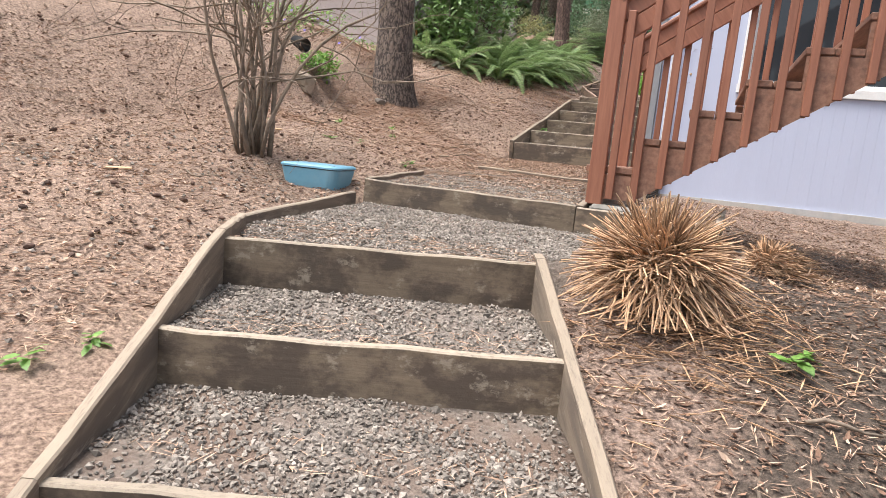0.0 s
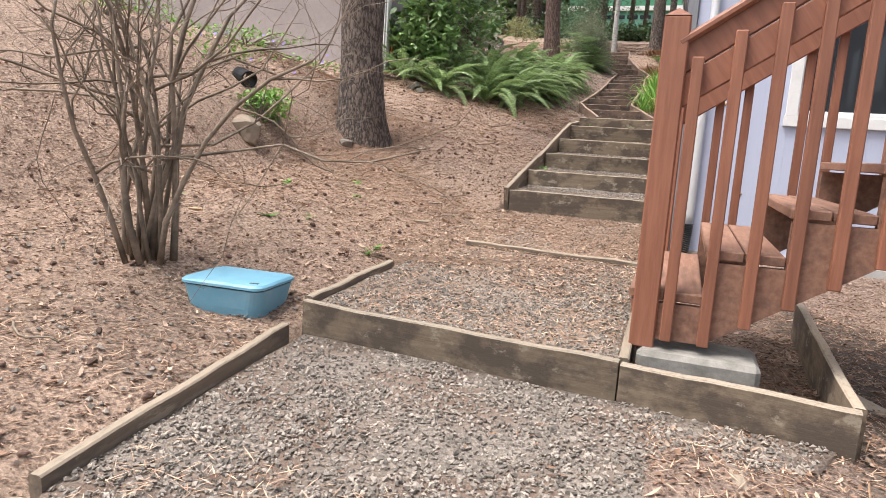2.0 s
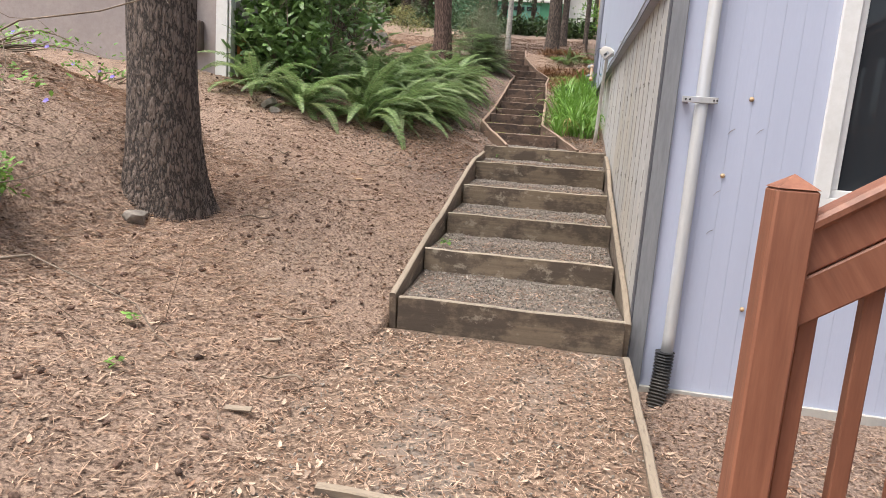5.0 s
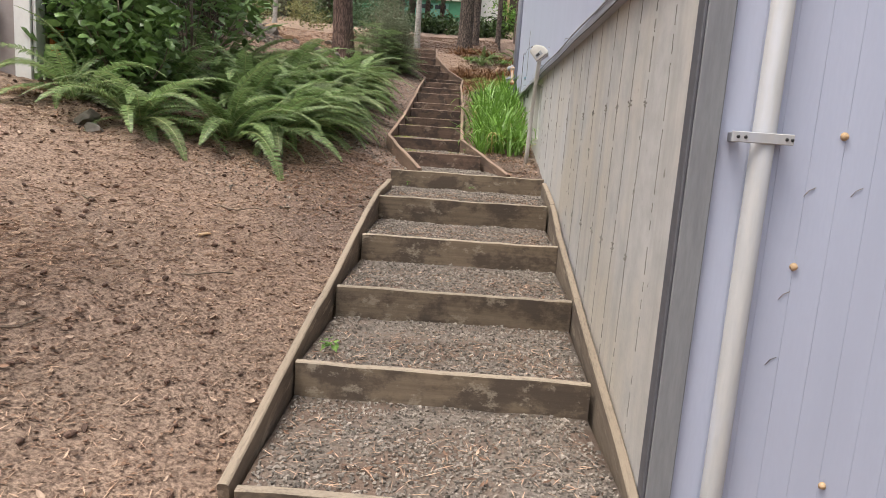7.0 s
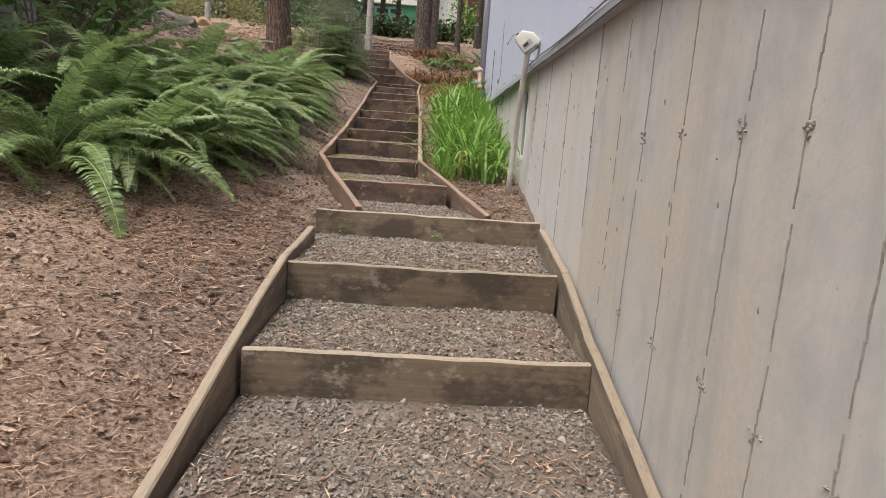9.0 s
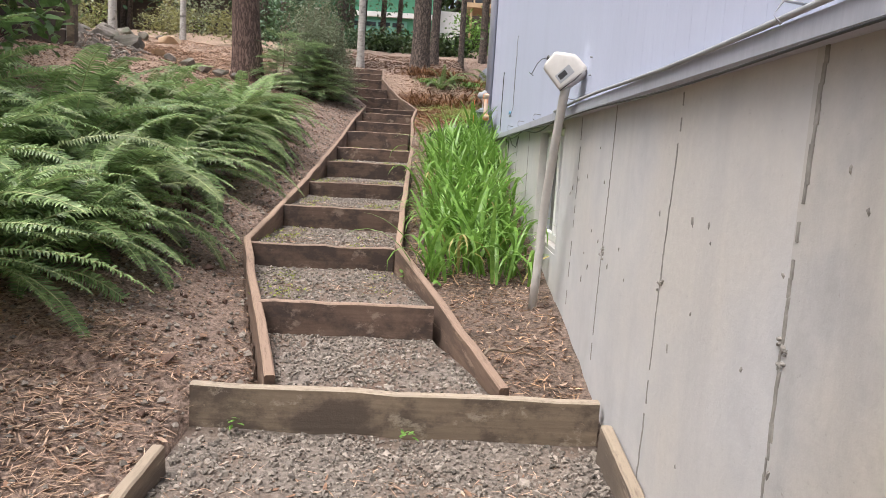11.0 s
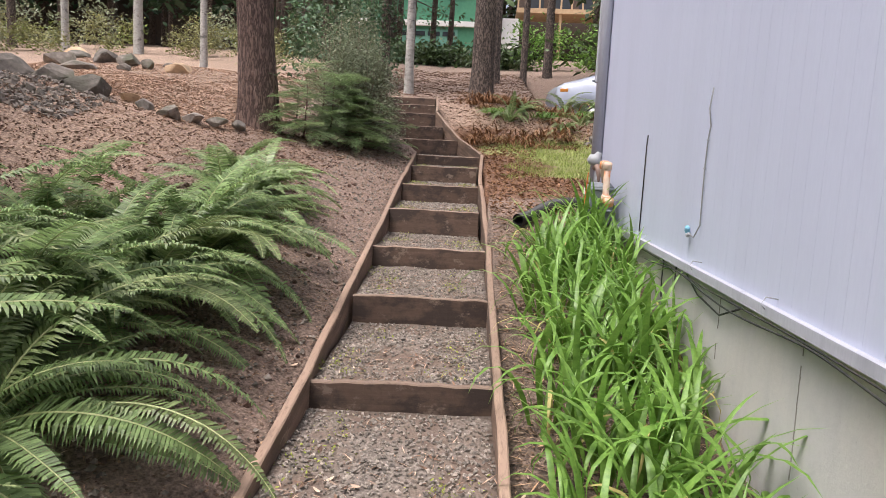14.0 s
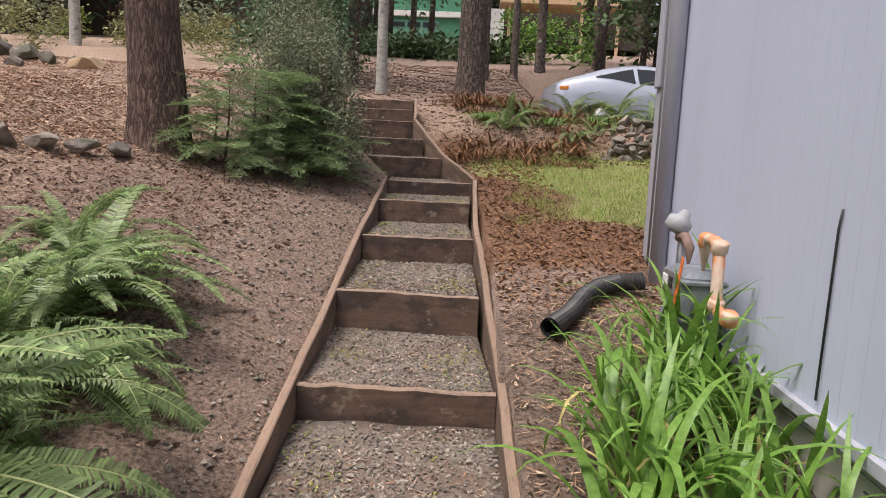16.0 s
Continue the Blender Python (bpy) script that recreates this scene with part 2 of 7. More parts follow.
SHRUB_LEAF = leaf_surface("grey_green_shrub_leaf", (0.16, 0.19, 0.11), (0.34, 0.38, 0.24), 0.4)
CEDAR_LEAF = leaf_surface("cedar_sprays", (0.035, 0.08, 0.036), (0.11, 0.19, 0.095), 0.4)
WOODS_LEAF = leaf_surface("woodland_leaf", (0.03, 0.055, 0.02), (0.11, 0.165, 0.065), 0.6)
OLIVE_LEAF = leaf_surface("olive_shrub_leaf", (0.12, 0.13, 0.05), (0.3, 0.3, 0.12), 0.45)
BRIGHT_LEAF = leaf_surface("fresh_green_leaf", (0.12, 0.2, 0.03), (0.3, 0.36, 0.07), 0.4)
WEED_LEAF = leaf_surface("weed_leaf", (0.09, 0.2, 0.03), (0.22, 0.38, 0.08), 0.3)
GRASS_LEAF = leaf_surface("lawn_grass", (0.17, 0.25, 0.05), (0.38, 0.44, 0.12), 0.45, 0.7)
YOUNG_CEDAR = leaf_surface("young_cedar_sprays", (0.17, 0.26, 0.11), (0.36, 0.47, 0.22), 0.35, 0.6)
OLD_BLADE = leaf_surface("yellowed_daylily_leaf", (0.34, 0.28, 0.09), (0.5, 0.44, 0.17), 0.3, 0.6)
MOSS = leaf_surface("tread_moss", (0.16, 0.19, 0.03), (0.33, 0.36, 0.08), 0.4, 0.8)
STRAW = leaf_surface("cut_straw_stems", (0.24, 0.135, 0.075), (0.54, 0.36, 0.215), 0.6, 0.7, thin=0.1)
BROWN_FERN = leaf_surface("dead_bracken", (0.15, 0.07, 0.03), (0.33, 0.18, 0.09), 0.45, 0.85, thin=0.1)
PLASTIC_BLUE = surface("faded_blue_plastic", (0.14, 0.34, 0.46), (0.19, 0.41, 0.53), 6, 0.45, 0.08, (0.26, 0.42, 0.5), 4, (0.5, 0.8), depth=0.002)
PLASTIC_WHITE = surface("aged_white_plastic", (0.5, 0.48, 0.44), (0.6, 0.58, 0.54), 14, 0.5, 0.1, (0.42, 0.39, 0.33), 4, (0.55, 0.8), depth=0.002)
BLACK_PLASTIC = surface("black_corrugated_plastic", (0.012, 0.012, 0.013), (0.035, 0.035, 0.036), 12, 0.5, 0.1, (0.06, 0.055, 0.05), 3)
CREAM_PAINT = surface("cream_painted_pipe", (0.41, 0.41, 0.415), (0.47, 0.46, 0.45), 14, 0.55, 0.1, (0.46, 0.48, 0.54), 3, (0.45, 0.7), (4, 4, 0.6), depth=0.002)
METAL_GREY = surface("galvanised_metal", (0.3, 0.3, 0.31), (0.46, 0.46, 0.47), 16, 0.45, 0.1, (0.25, 0.22, 0.2), 4, metal=0.7)
METER_GREY = surface("grey_meter_paint", (0.27, 0.28, 0.29), (0.36, 0.37, 0.38), 16, 0.5, 0.1, (0.2, 0.2, 0.2), 4)
PIPE_ORANGE = surface("faded_orange_pipe", (0.5, 0.36, 0.27), (0.62, 0.5, 0.4), 18, 0.6, 0.15, (0.6, 0.24, 0.1), 6, (0.44, 0.54))
METER_DARK = surface("blue_grey_meter_paint", (0.13, 0.15, 0.17), (0.2, 0.22, 0.245), 14, 0.55, 0.12, (0.27, 0.28, 0.28), 5, (0.52, 0.68))
PIPE_BROWN = surface("rusted_pipe", (0.16, 0.1, 0.075), (0.27, 0.18, 0.14), 18, 0.7, 0.2)
ORANGE_TAG = surface("orange_tape", (0.8, 0.15, 0.03), (0.85, 0.22, 0.06), 18, 0.5, 0.0)
ROCK = surface("field_stone", (0.105, 0.09, 0.077), (0.27, 0.235, 0.2), 9, 0.95, 0.9, (0.085, 0.09, 0.058), 2.5, (0.5, 0.7), vary=0.3, depth=0.02)
ROCK_BROWN = surface("brown_stone", (0.17, 0.125, 0.09), (0.31, 0.24, 0.18), 9, 0.95, 0.7, (0.17, 0.15, 0.11), 2.5, (0.5, 0.7), depth=0.015)
ROCK_TAN = surface("tan_boulder", (0.36, 0.25, 0.15), (0.55, 0.4, 0.26), 7, 0.9, 0.5, (0.25, 0.2, 0.15), 2.5, vary=0.2, depth=0.02)
TAUPE = surface("taupe_painted_siding", (0.33, 0.285, 0.27), (0.40, 0.35, 0.33), 20, 0.7, 0.15, (0.29, 0.25, 0.24), 0.8, (0.45, 0.8))
GREEN_PAINT = surface("green_painted_siding", (0.06, 0.24, 0.135), (0.085, 0.29, 0.165), 6, 0.6, 0.1, (0.05, 0.2, 0.12), 0.4)
GREEN_DOOR = surface("sage_garage_door", (0.10, 0.27, 0.2), (0.13, 0.31, 0.235), 6, 0.6, 0.1)
TAN_WOOD = surface("tan_deck_timber", (0.5, 0.33, 0.18), (0.65, 0.46, 0.28), 5, 0.7, 0.2)
ROOF = surface("dark_roof_shingle", (0.05, 0.045, 0.04), (0.10, 0.09, 0.08), 12, 0.95, 0.4)
DARK_WALL = surface("dark_brown_siding", (0.06, 0.042, 0.035), (0.1, 0.075, 0.06), 8, 0.85, 0.2)
CAR_PAINT = surface("silver_blue_car_paint", (0.52, 0.55, 0.62), (0.56, 0.59, 0.66), 4, 0.22, 0.0, metal=0.35)
RUBBER = surface("tyre_rubber", (0.02, 0.02, 0.02), (0.04, 0.04, 0.04), 20, 0.8, 0.2)
DRIVE = surface("driveway_asphalt", (0.05, 0.05, 0.05), (0.09, 0.088, 0.085), 40, 0.95, 0.4, world_space=True)
FLOWER = leaf_surface("violet_petals", (0.22, 0.16, 0.6), (0.32, 0.26, 0.75), 0.2)
ORANGE_BAG = surface("orange_canvas", (0.7, 0.2, 0.05), (0.8, 0.28, 0.09), 12, 0.7, 0.2)


def plain(name, colour, rough, metal=0.0):
    m, t, b = nodes_of(name)
    b.inputs["Base Color"].default_value = (*colour, 1)
    b.inputs["Roughness"].default_value, b.inputs["Metallic"].default_value = rough, metal
    return m


PANE = plain("dark_window_glass", (0.03, 0.035, 0.04), 0.04)
CAR_GLASS = plain("tinted_car_glass", (0.015, 0.018, 0.02), 0.05)
SCREEN_GREY = plain("grey_insect_screen", (0.11, 0.105, 0.1), 0.6)
LAMP_RED = plain("amber_lamp_lens", (0.7, 0.25, 0.04), 0.2)


def ground_surface():
    """Needle litter, dark trodden soil, lawn and bark mulch, by the zones of the plan."""
    m, t, b = nodes_of("forest_floor")
    v = coords(t, (1, 1, 1), True)
    fine, mid, big = noise_of(t, v, 55, 8, 0.7), noise_of(t, v, 9, 6, 0.65), noise_of(t, v, 1.1, 5, 0.6)
    zone = t.nodes.new("ShaderNodeAttribute")
    zone.attribute_name = "zone"
    sep = t.nodes.new("ShaderNodeSeparateColor")
    t.links.new(zone.outputs["Color"], sep.inputs[0])
    litter = mixed(t, ramp(t, mid, ((0.35, (0, 0, 0)), (0.7, (1, 1, 1)))), ramp(t, fine, ((0.36, (0.105, 0.066, 0.048)), (0.66, (0.5, 0.355, 0.262)))), ramp(t, fine, ((0.36, (0.16, 0.1, 0.072)), (0.66, (0.58, 0.42, 0.31)))))
    litter = mixed(t, ramp(t, big, ((0.5, (0, 0, 0)), (0.75, (0.55, 0.55, 0.55)))), litter, ramp(t, fine, ((0.36, (0.07, 0.05, 0.036)), (0.66, (0.33, 0.25, 0.185)))))
    soil = mixed(t, ramp(t, mid, ((0.35, (0, 0, 0)), (0.7, (1, 1, 1)))), ramp(t, fine, ((0.36, (0.07, 0.049, 0.038)), (0.68, (0.38, 0.27, 0.21)))), ramp(t, fine, ((0.36, (0.115, 0.078, 0.06)), (0.7, (0.5, 0.365, 0.285)))))
    lawn = ramp(t, mid, ((0.3, (0.2, 0.16, 0.075)), (0.7, (0.27, 0.33, 0.10))))
    mulch = ramp(t, fine, ((0.36, (0.06, 0.03, 0.018)), (0.68, (0.3, 0.16, 0.09))))

    def edge(s):
        add = t.nodes.new("ShaderNodeMath")
        add.operation = "MULTIPLY_ADD"
        t.links.new(mid, add.inputs[0])
        add.inputs[1].default_value = 0.9
        sub = t.nodes.new("ShaderNodeMath")
        sub.operation = "SUBTRACT"
        t.links.new(s, sub.inputs[0])
        sub.inputs[1].default_value = 0.45
        t.links.new(sub.outputs[0], add.inputs[2])
        return ramp(t, add.outputs[0], ((0.35, (0, 0, 0)), (0.65, (1, 1, 1))))

    col = mixed(t, edge(sep.outputs[0]), litter, soil)
    # darker soil, mixed in by the zone's alpha
    dark_soil = ramp(t, fine, ((0.36, (0.032, 0.024, 0.018)), (0.7, (0.17, 0.125, 0.092))))
    col = mixed(t, edge(zone.outputs["Alpha"]), col, dark_soil)
    col = mixed(t, edge(sep.outputs[1]), col, lawn)
    col = mixed(t, edge(sep.outputs[2]), col, mulch)
    t.links.new(col, b.inputs["Base Color"])
    b.inputs["Roughness"].default_value = 0.95
    bp = t.nodes.new("ShaderNodeBump")
    bp.inputs["Strength"].default_value, bp.inputs["Distance"].default_value = 0.9, 0.02
    hgt = t.nodes.new("ShaderNodeMath")
    t.links.new(fine, hgt.inputs[0])
    t.links.new(mid, hgt.inputs[1])
    t.links.new(hgt.outputs[0], bp.inputs["Height"])
    t.links.new(bp.outputs[0], b.inputs["Normal"])
    return m


FOREST_FLOOR = ground_surface()

# ---- building helpers ----
PLACE = {}


def mesh_of(name, verts, faces, mat, smooth=False):
    me = bpy.data.meshes.new(name)
    me.from_pydata(np.asarray(verts, float).tolist(), [], faces.tolist() if isinstance(faces, np.ndarray) else faces)
    me.materials.append(mat)
    if smooth:
        me.shade_smooth()
    me.update()
    return me


def thing(name, at=(0, 0, 0), label="", category="", group="", kind="", turn=0.0):
    """An empty at a thing's base, which parents its parts."""
    ob = new(name)
    ob.matrix_basis = PLACE[ob] = pose(*at, 0, 0, turn)
    ob.empty_display_size = 0.1
    return tagged(ob, label, category, group, kind)


def put(name, me, parent=None, m=None, label="", category="", group="", kind=""):
    """A mesh as one object at the world pose m, under a parent if one is given."""
    ob = new(name, me)
    m = Matrix() if m is None else m
    ob.matrix_basis = PLACE[ob] = m
    if parent is not None:
        ob.parent = parent
        ob.matrix_parent_inverse = PLACE[parent].inverted()
    return tagged(ob, label, category, group, kind)


BOXES = {}


def block_data(sx, sy, sz, bevel=0.004):
    """Vertices and faces of a box with chamfered edges, centred on its own middle."""
    h = np.array([sx, sy, sz]) / 2
    b = min(bevel, h.min() * 0.6)
    verts, index = [], {}
    for s in ((x, y, z) for x in (-1, 1) for y in (-1, 1) for z in (-1, 1)):
        for a in range(3):
            p = [s[k] * (h[k] - (0 if k == a else b)) for k in range(3)]
            index[(s, a)] = len(verts)
            verts.append(p)
    faces = []
    for a in range(3):
        u, w = (a + 1) % 3, (a + 2) % 3
        for d in (-1, 1):
            ring = []
            for du, dw in ((-1, -1), (1, -1), (1, 1), (-1, 1)):
                s = [0, 0, 0]
                s[a], s[u], s[w] = d, du, dw
                ring.append(index[(tuple(s), a)])
            faces.append(ring if d > 0 else ring[::-1])
    for a in range(3):
        u, w = (a + 1) % 3, (a + 2) % 3
        for du in (-1, 1):
            for dw in (-1, 1):
                q = []
                for d, k in ((-1, u), (1, u), (1, w), (-1, w)):
                    s = [0, 0, 0]
                    s[a], s[u], s[w] = d, du, dw
                    q.append(index[(tuple(s), k)])
                faces.append(q if du * dw > 0 else q[::-1])
    for s in ((x, y, z) for x in (-1, 1) for y in (-1, 1) for z in (-1, 1)):
        t = [index[(s, a)] for a in range(3)]
        faces.append(t if s[0] * s[1] * s[2] > 0 else t[::-1])
    return np.array(verts), faces


def block(sx, sy, sz, mat, bevel=0.004):
    key = (round(sx, 4), round(sy, 4), round(sz, 4), mat.name, bevel)
    if key not in BOXES:
        BOXES[key] = mesh_of("block", *block_data(sx, sy, sz, bevel), mat)
    return BOXES[key]


def along(p, q, side=0.0):
    """A pose at the middle between p and q whose x axis runs from p to q, z as upright as it can be."""
    p, q = Vector(p), Vector(q)
    x = (q - p).normalized()
    z = Vector((0, 0, 1)) - x * x.z
    if z.length < 1e-3:
        z = Vector((0, 1, 0))
    z.normalize()
    y = z.cross(x)
    m = Matrix((x, y, z)).transposed().to_4x4()
    m.translation = (p + q) / 2 + y * side
    return m


def board_mesh(length, thick, high, mat, seed, cuts=10, wobble=0.004):
    """A sawn board: chamfered section swept along its length, a little bowed and worn."""
    r = np.random.default_rng(seed)
    b = min(0.006, thick * 0.25)
    sec = np.array([(-thick / 2 + b, -high / 2), (thick / 2 - b, -high / 2), (thick / 2, -high / 2 + b), (thick / 2, high / 2 - b), (thick / 2 - b, high / 2), (-thick / 2 + b, high / 2), (-thick / 2, high / 2 - b), (-thick / 2, -high / 2 + b)])
    xs = np.linspace(-length / 2, length / 2, cuts + 1)
    bow = np.cumsum(r.normal(0, wobble, cuts + 1))
    bow -= np.linspace(bow[0], bow[-1], cuts + 1)
    top = r.normal(0, wobble * 0.6, cuts + 1)
    verts = []
    for x, w, h in zip(xs, bow, top):
        for y, z in sec:
            verts.append((x, y + w * 0.7, z + (h if z > 0 else 0)))
    faces = []
    for i in range(cuts):
        for k in range(8):
            a, c = i * 8 + k, i * 8 + (k + 1) % 8
            faces.append((a, c, c + 8, a + 8))
    faces += [tuple(range(7, -1, -1)), tuple(range(cuts * 8, cuts * 8 + 8))]
    return mesh_of("board", verts, faces, mat)


def board(name, p, q, thick, high, mat, parent, seed=0, top=True, label=""):
    """A board from p to q (its top edge, or its middle), standing on edge."""
    m = along(p, q)
    if top:
        m = m @ Matrix.Translation((0, 0, -high / 2))
    return put(name, board_mesh((Vector(q) - Vector(p)).length, thick, high, mat, seed), parent, m, label)


def tube_data(points, radii, sides=8, lump=0.0, seed=0, cap=True):
    """A tube through points, with a radius at each."""
    pts = np.asarray(points, float)
    r = np.random.default_rng(seed)
    tang = np.gradient(pts, axis=0)
    tang /= np.linalg.norm(tang, axis=1)[:, None] + 1e-9
    ref = np.array([0.0, 0, 1]) if abs(tang[:, 2]).mean() < 0.8 else np.array([1.0, 0, 0])
    u = np.cross(tang, ref)
    u /= np.linalg.norm(u, axis=1)[:, None] + 1e-9
    w = np.cross(tang, u)
    ang = np.arange(sides) * 2 * np.pi / sides
    rad = np.broadcast_to(np.asarray(radii, float), len(pts))[:, None] * (1 + lump * r.normal(0, 1, (len(pts), sides)))
    v = pts[:, None] + rad[..., None] * (np.cos(ang)[None, :, None] * u[:, None] + np.sin(ang)[None, :, None] * w[:, None])
    n = len(pts)
    faces = []
    for i in range(n - 1):
        for k in range(sides):
            a, c = i * sides + k, i * sides + (k + 1) % sides
            faces.append((a, a + sides, c + sides, c))
    if cap:
        faces += [tuple(range(sides)), tuple(range(n * sides - 1, (n - 1) * sides - 1, -1))]
    return v.reshape(-1, 3), faces


def tube(points, radii, mat, sides=8, lump=0.0, seed=0, smooth=True):
    return mesh_of("tube", *tube_data(points, radii, sides, lump, seed), mat, smooth)


def joined(pieces, mat, smooth=False, name="joined"):
    """One mesh from several (verts, faces)."""
    vs, fs, off = [], [], 0
    for v, f in pieces:
        vs.append(np.asarray(v, float))
        fs += [tuple(i + off for i in face) for face in f]
        off += len(v)
    return mesh_of(name, np.concatenate(vs), fs, mat, smooth)


def moved(data, m):
    v, f = data
    a = np.array(m)
    return np.asarray(v) @ a[:3, :3].T + a[:3, 3], f


def turns(n, r, tilt=np.pi):
    """n random rotation matrices; tilt: how far they lean from upright."""
    a, b, c = r.uniform(0, 2 * np.pi, n), r.uniform(-tilt, tilt, n), r.uniform(-tilt, tilt, n)
    ca, sa, cb, sb, cc, sc = np.cos(a), np.sin(a), np.cos(b), np.sin(b), np.cos(c), np.sin(c)
    z, o = np.zeros(n), np.ones(n)
    rz = np.stack([ca, -sa, z, sa, ca, z, z, z, o], -1).reshape(n, 3, 3)
    ry = np.stack([cb, z, sb, z, o, z, -sb, z, cb], -1).reshape(n, 3, 3)
    rx = np.stack([o, z, z, z, cc, -sc, z, sc, cc], -1).reshape(n, 3, 3)
    return rz @ ry @ rx


def scattered(base, faces, at, size, rot, mat, name, jitter=0.0, seed=1):
    """Many copies of one small shape in one mesh."""
    n, k = len(at), len(base)
    r = np.random.default_rng(seed)
    b = np.broadcast_to(np.asarray(base, float), (n, k, 3)) * (1 + jitter * r.normal(0, 1, (n, k, 1)))
    size = np.asarray(size, float)
    b = b * (size[:, None, None] if size.ndim == 1 else size[:, None, :])
    v = np.einsum("nij,nkj->nki", rot, b) + np.asarray(at)[:, None]
    f = (np.asarray(faces)[None] + (np.arange(n) * k)[:, None, None]).reshape(-1, len(faces[0]))
    return mesh_of(name, v.reshape(-1, 3), f, mat)


STONE_V = [(1, 0, 0), (-1, 0, 0), (0, 1, 0), (0, -1, 0), (0.2, 0.1, 0.8), (-0.1, 0, -0.8)]
STONE_F = [(0, 2, 4), (2, 1, 4), (1, 3, 4), (3, 0, 4), (2, 0, 5), (1, 2, 5), (3, 1, 5), (0, 3, 5)]
SLIVER_V = [(-0.5, 0, 0), (0, 0.5, 0.3), (0.5, 0, 0), (0, -0.5, 0.3), (0, 0, -0.4)]
SLIVER_F = [(0, 3, 1), (3, 2, 1), (0, 1, 4), (1, 2, 4), (2, 3, 4), (3, 0, 4)]
LEAF_V = [(0, 0, 0), (0.35, 0.22, 0.05), (0.35, -0.22, 0.05), (0.75, 0.16, 0.04), (0.75, -0.16, 0.04), (1, 0, -0.06)]
LEAF_F = [(0, 2, 1), (1, 2, 4), (1, 4, 3), (3, 4, 5)]


def rock_mesh(sx, sy, sz, mat, seed):
    """An angular boulder: a rough ball flattened by a few random planes."""
    r = np.random.default_rng(seed)
    bm = bmesh.new()
    bmesh.ops.create_icosphere(bm, subdivisions=3, radius=1.0)
    planes = r.normal(0, 1, (15, 3))
    planes /= np.linalg.norm(planes, axis=1)[:, None]
    cut = r.uniform(0.45, 0.82, 15)
    for v in bm.verts:
        p = np.array(v.co)
        for n, d in zip(planes, cut):
            e = p @ n - d
            if e > 0:
                p = p - n * e
        p = p * (1 + 0.04 * noise.noise(Vector(p * 4 + seed)))
        v.co = (p[0] * sx, p[1] * sy, p[2] * sz)
    me = bpy.data.meshes.new("rock")
    bm.to_mesh(me)
    bm.free()
    me.materials.append(mat)
    return me

# ---- the plan ----
# flights of timber steps: (left end, right end, height of the board's top)
FLIGHT_A = [((-0.66, -6.72), (0.575, -6.23), -0.765), ((-0.877, -6.152), (0.332, -5.657), -0.571), ((-1.094, -5.586), (0.089, -5.083), -0.367)]
FLIGHT_B = [((-1.41, -0.147), (-0.045, -0.147), 0.178), ((-1.43, 0.665), (-0.075, 0.69), 0.352), ((-1.415, 1.45), (-0.065, 1.52), 0.54), ((-1.42, 2.265), (-0.068, 2.33), 0.731), ((-1.428, 3.055), (-0.075, 3.13), 0.936), ((-1.475, 4.08), (-0.022, 4.105), 1.106)]
FLIGHT_C = [((-1.423, 4.735), (-0.633, 4.775), 1.272), ((-1.697, 5.575), (-0.885, 5.645), 1.415), ((-1.713, 6.41), (-0.897, 6.435), 1.578), ((-1.745, 7.405), (-0.948, 7.455), 1.714), ((-1.776, 8.46), (-0.977, 8.49), 1.888), ((-1.863, 9.555), (-1.014, 9.567), 2.048), ((-1.893, 10.48), (-1.088, 10.43), 2.276), ((-1.914, 11.51), (-1.127, 11.56), 2.466), ((-1.959, 12.52), (-1.173, 12.53), 2.659), ((-1.985, 13.3), (-1.16, 13.36), 2.80)]
FLIGHT_D = [((-2.3, 13.85), (-1.5, 14.0), 3.03), ((-2.6, 14.35), (-1.74, 14.5), 3.24), ((-2.75, 14.85), (-1.9, 14.95), 3.46), ((-2.8, 15.35), (-1.95, 15.4), 3.63), ((-2.85, 15.9), (-1.99, 15.9), 3.79)]

# height of the ground beside the walk, on its two sides, by y
LEFT_Y = (-60, -14, -8, -6.2, -5.6, -5.2, -3.8, -2.6, -1.0, 0.3, 1.2, 2.3, 3.6, 4.9, 6.4, 8.5, 10.5, 12.5, 14.5, 16, 17.5, 30, 52, 80, 160, 400)
LEFT_Z = (-4, -2.2, -1.1, -0.72, -0.55, -0.42, -0.3, -0.15, -0.08, 0.1, 0.36, 0.62, 0.95, 1.2, 1.5, 1.86, 2.24, 2.64, 3.3, 3.8, 4.05, 6.4, 10.3, 15, 30, 60)
RIGHT_Y = (-60, -14, -7, -5.2, -4.6, -4.0, -3.0, -1.0, -0.3, 0.3, 3.6, 4.4, 5.0, 7.3, 9.8, 11.2, 12.8, 14.4, 15.2, 16.2, 17.5, 30, 52, 80, 160, 400)
RIGHT_Z = (-4, -2.2, -1.0, -0.49, -0.365, -0.375, -0.42, -0.4, -0.33, -0.2, 0.9, 1.08, 1.2, 1.6, 2.2, 2.5, 2.69, 2.92, 3.1, 3.75, 4.0, 6.4, 10.3, 15, 30, 60)


def smooth_step(a, b, x):
    u = np.clip((x - a) / (b - a), 0, 1)
    return u * u * (3 - 2 * u)


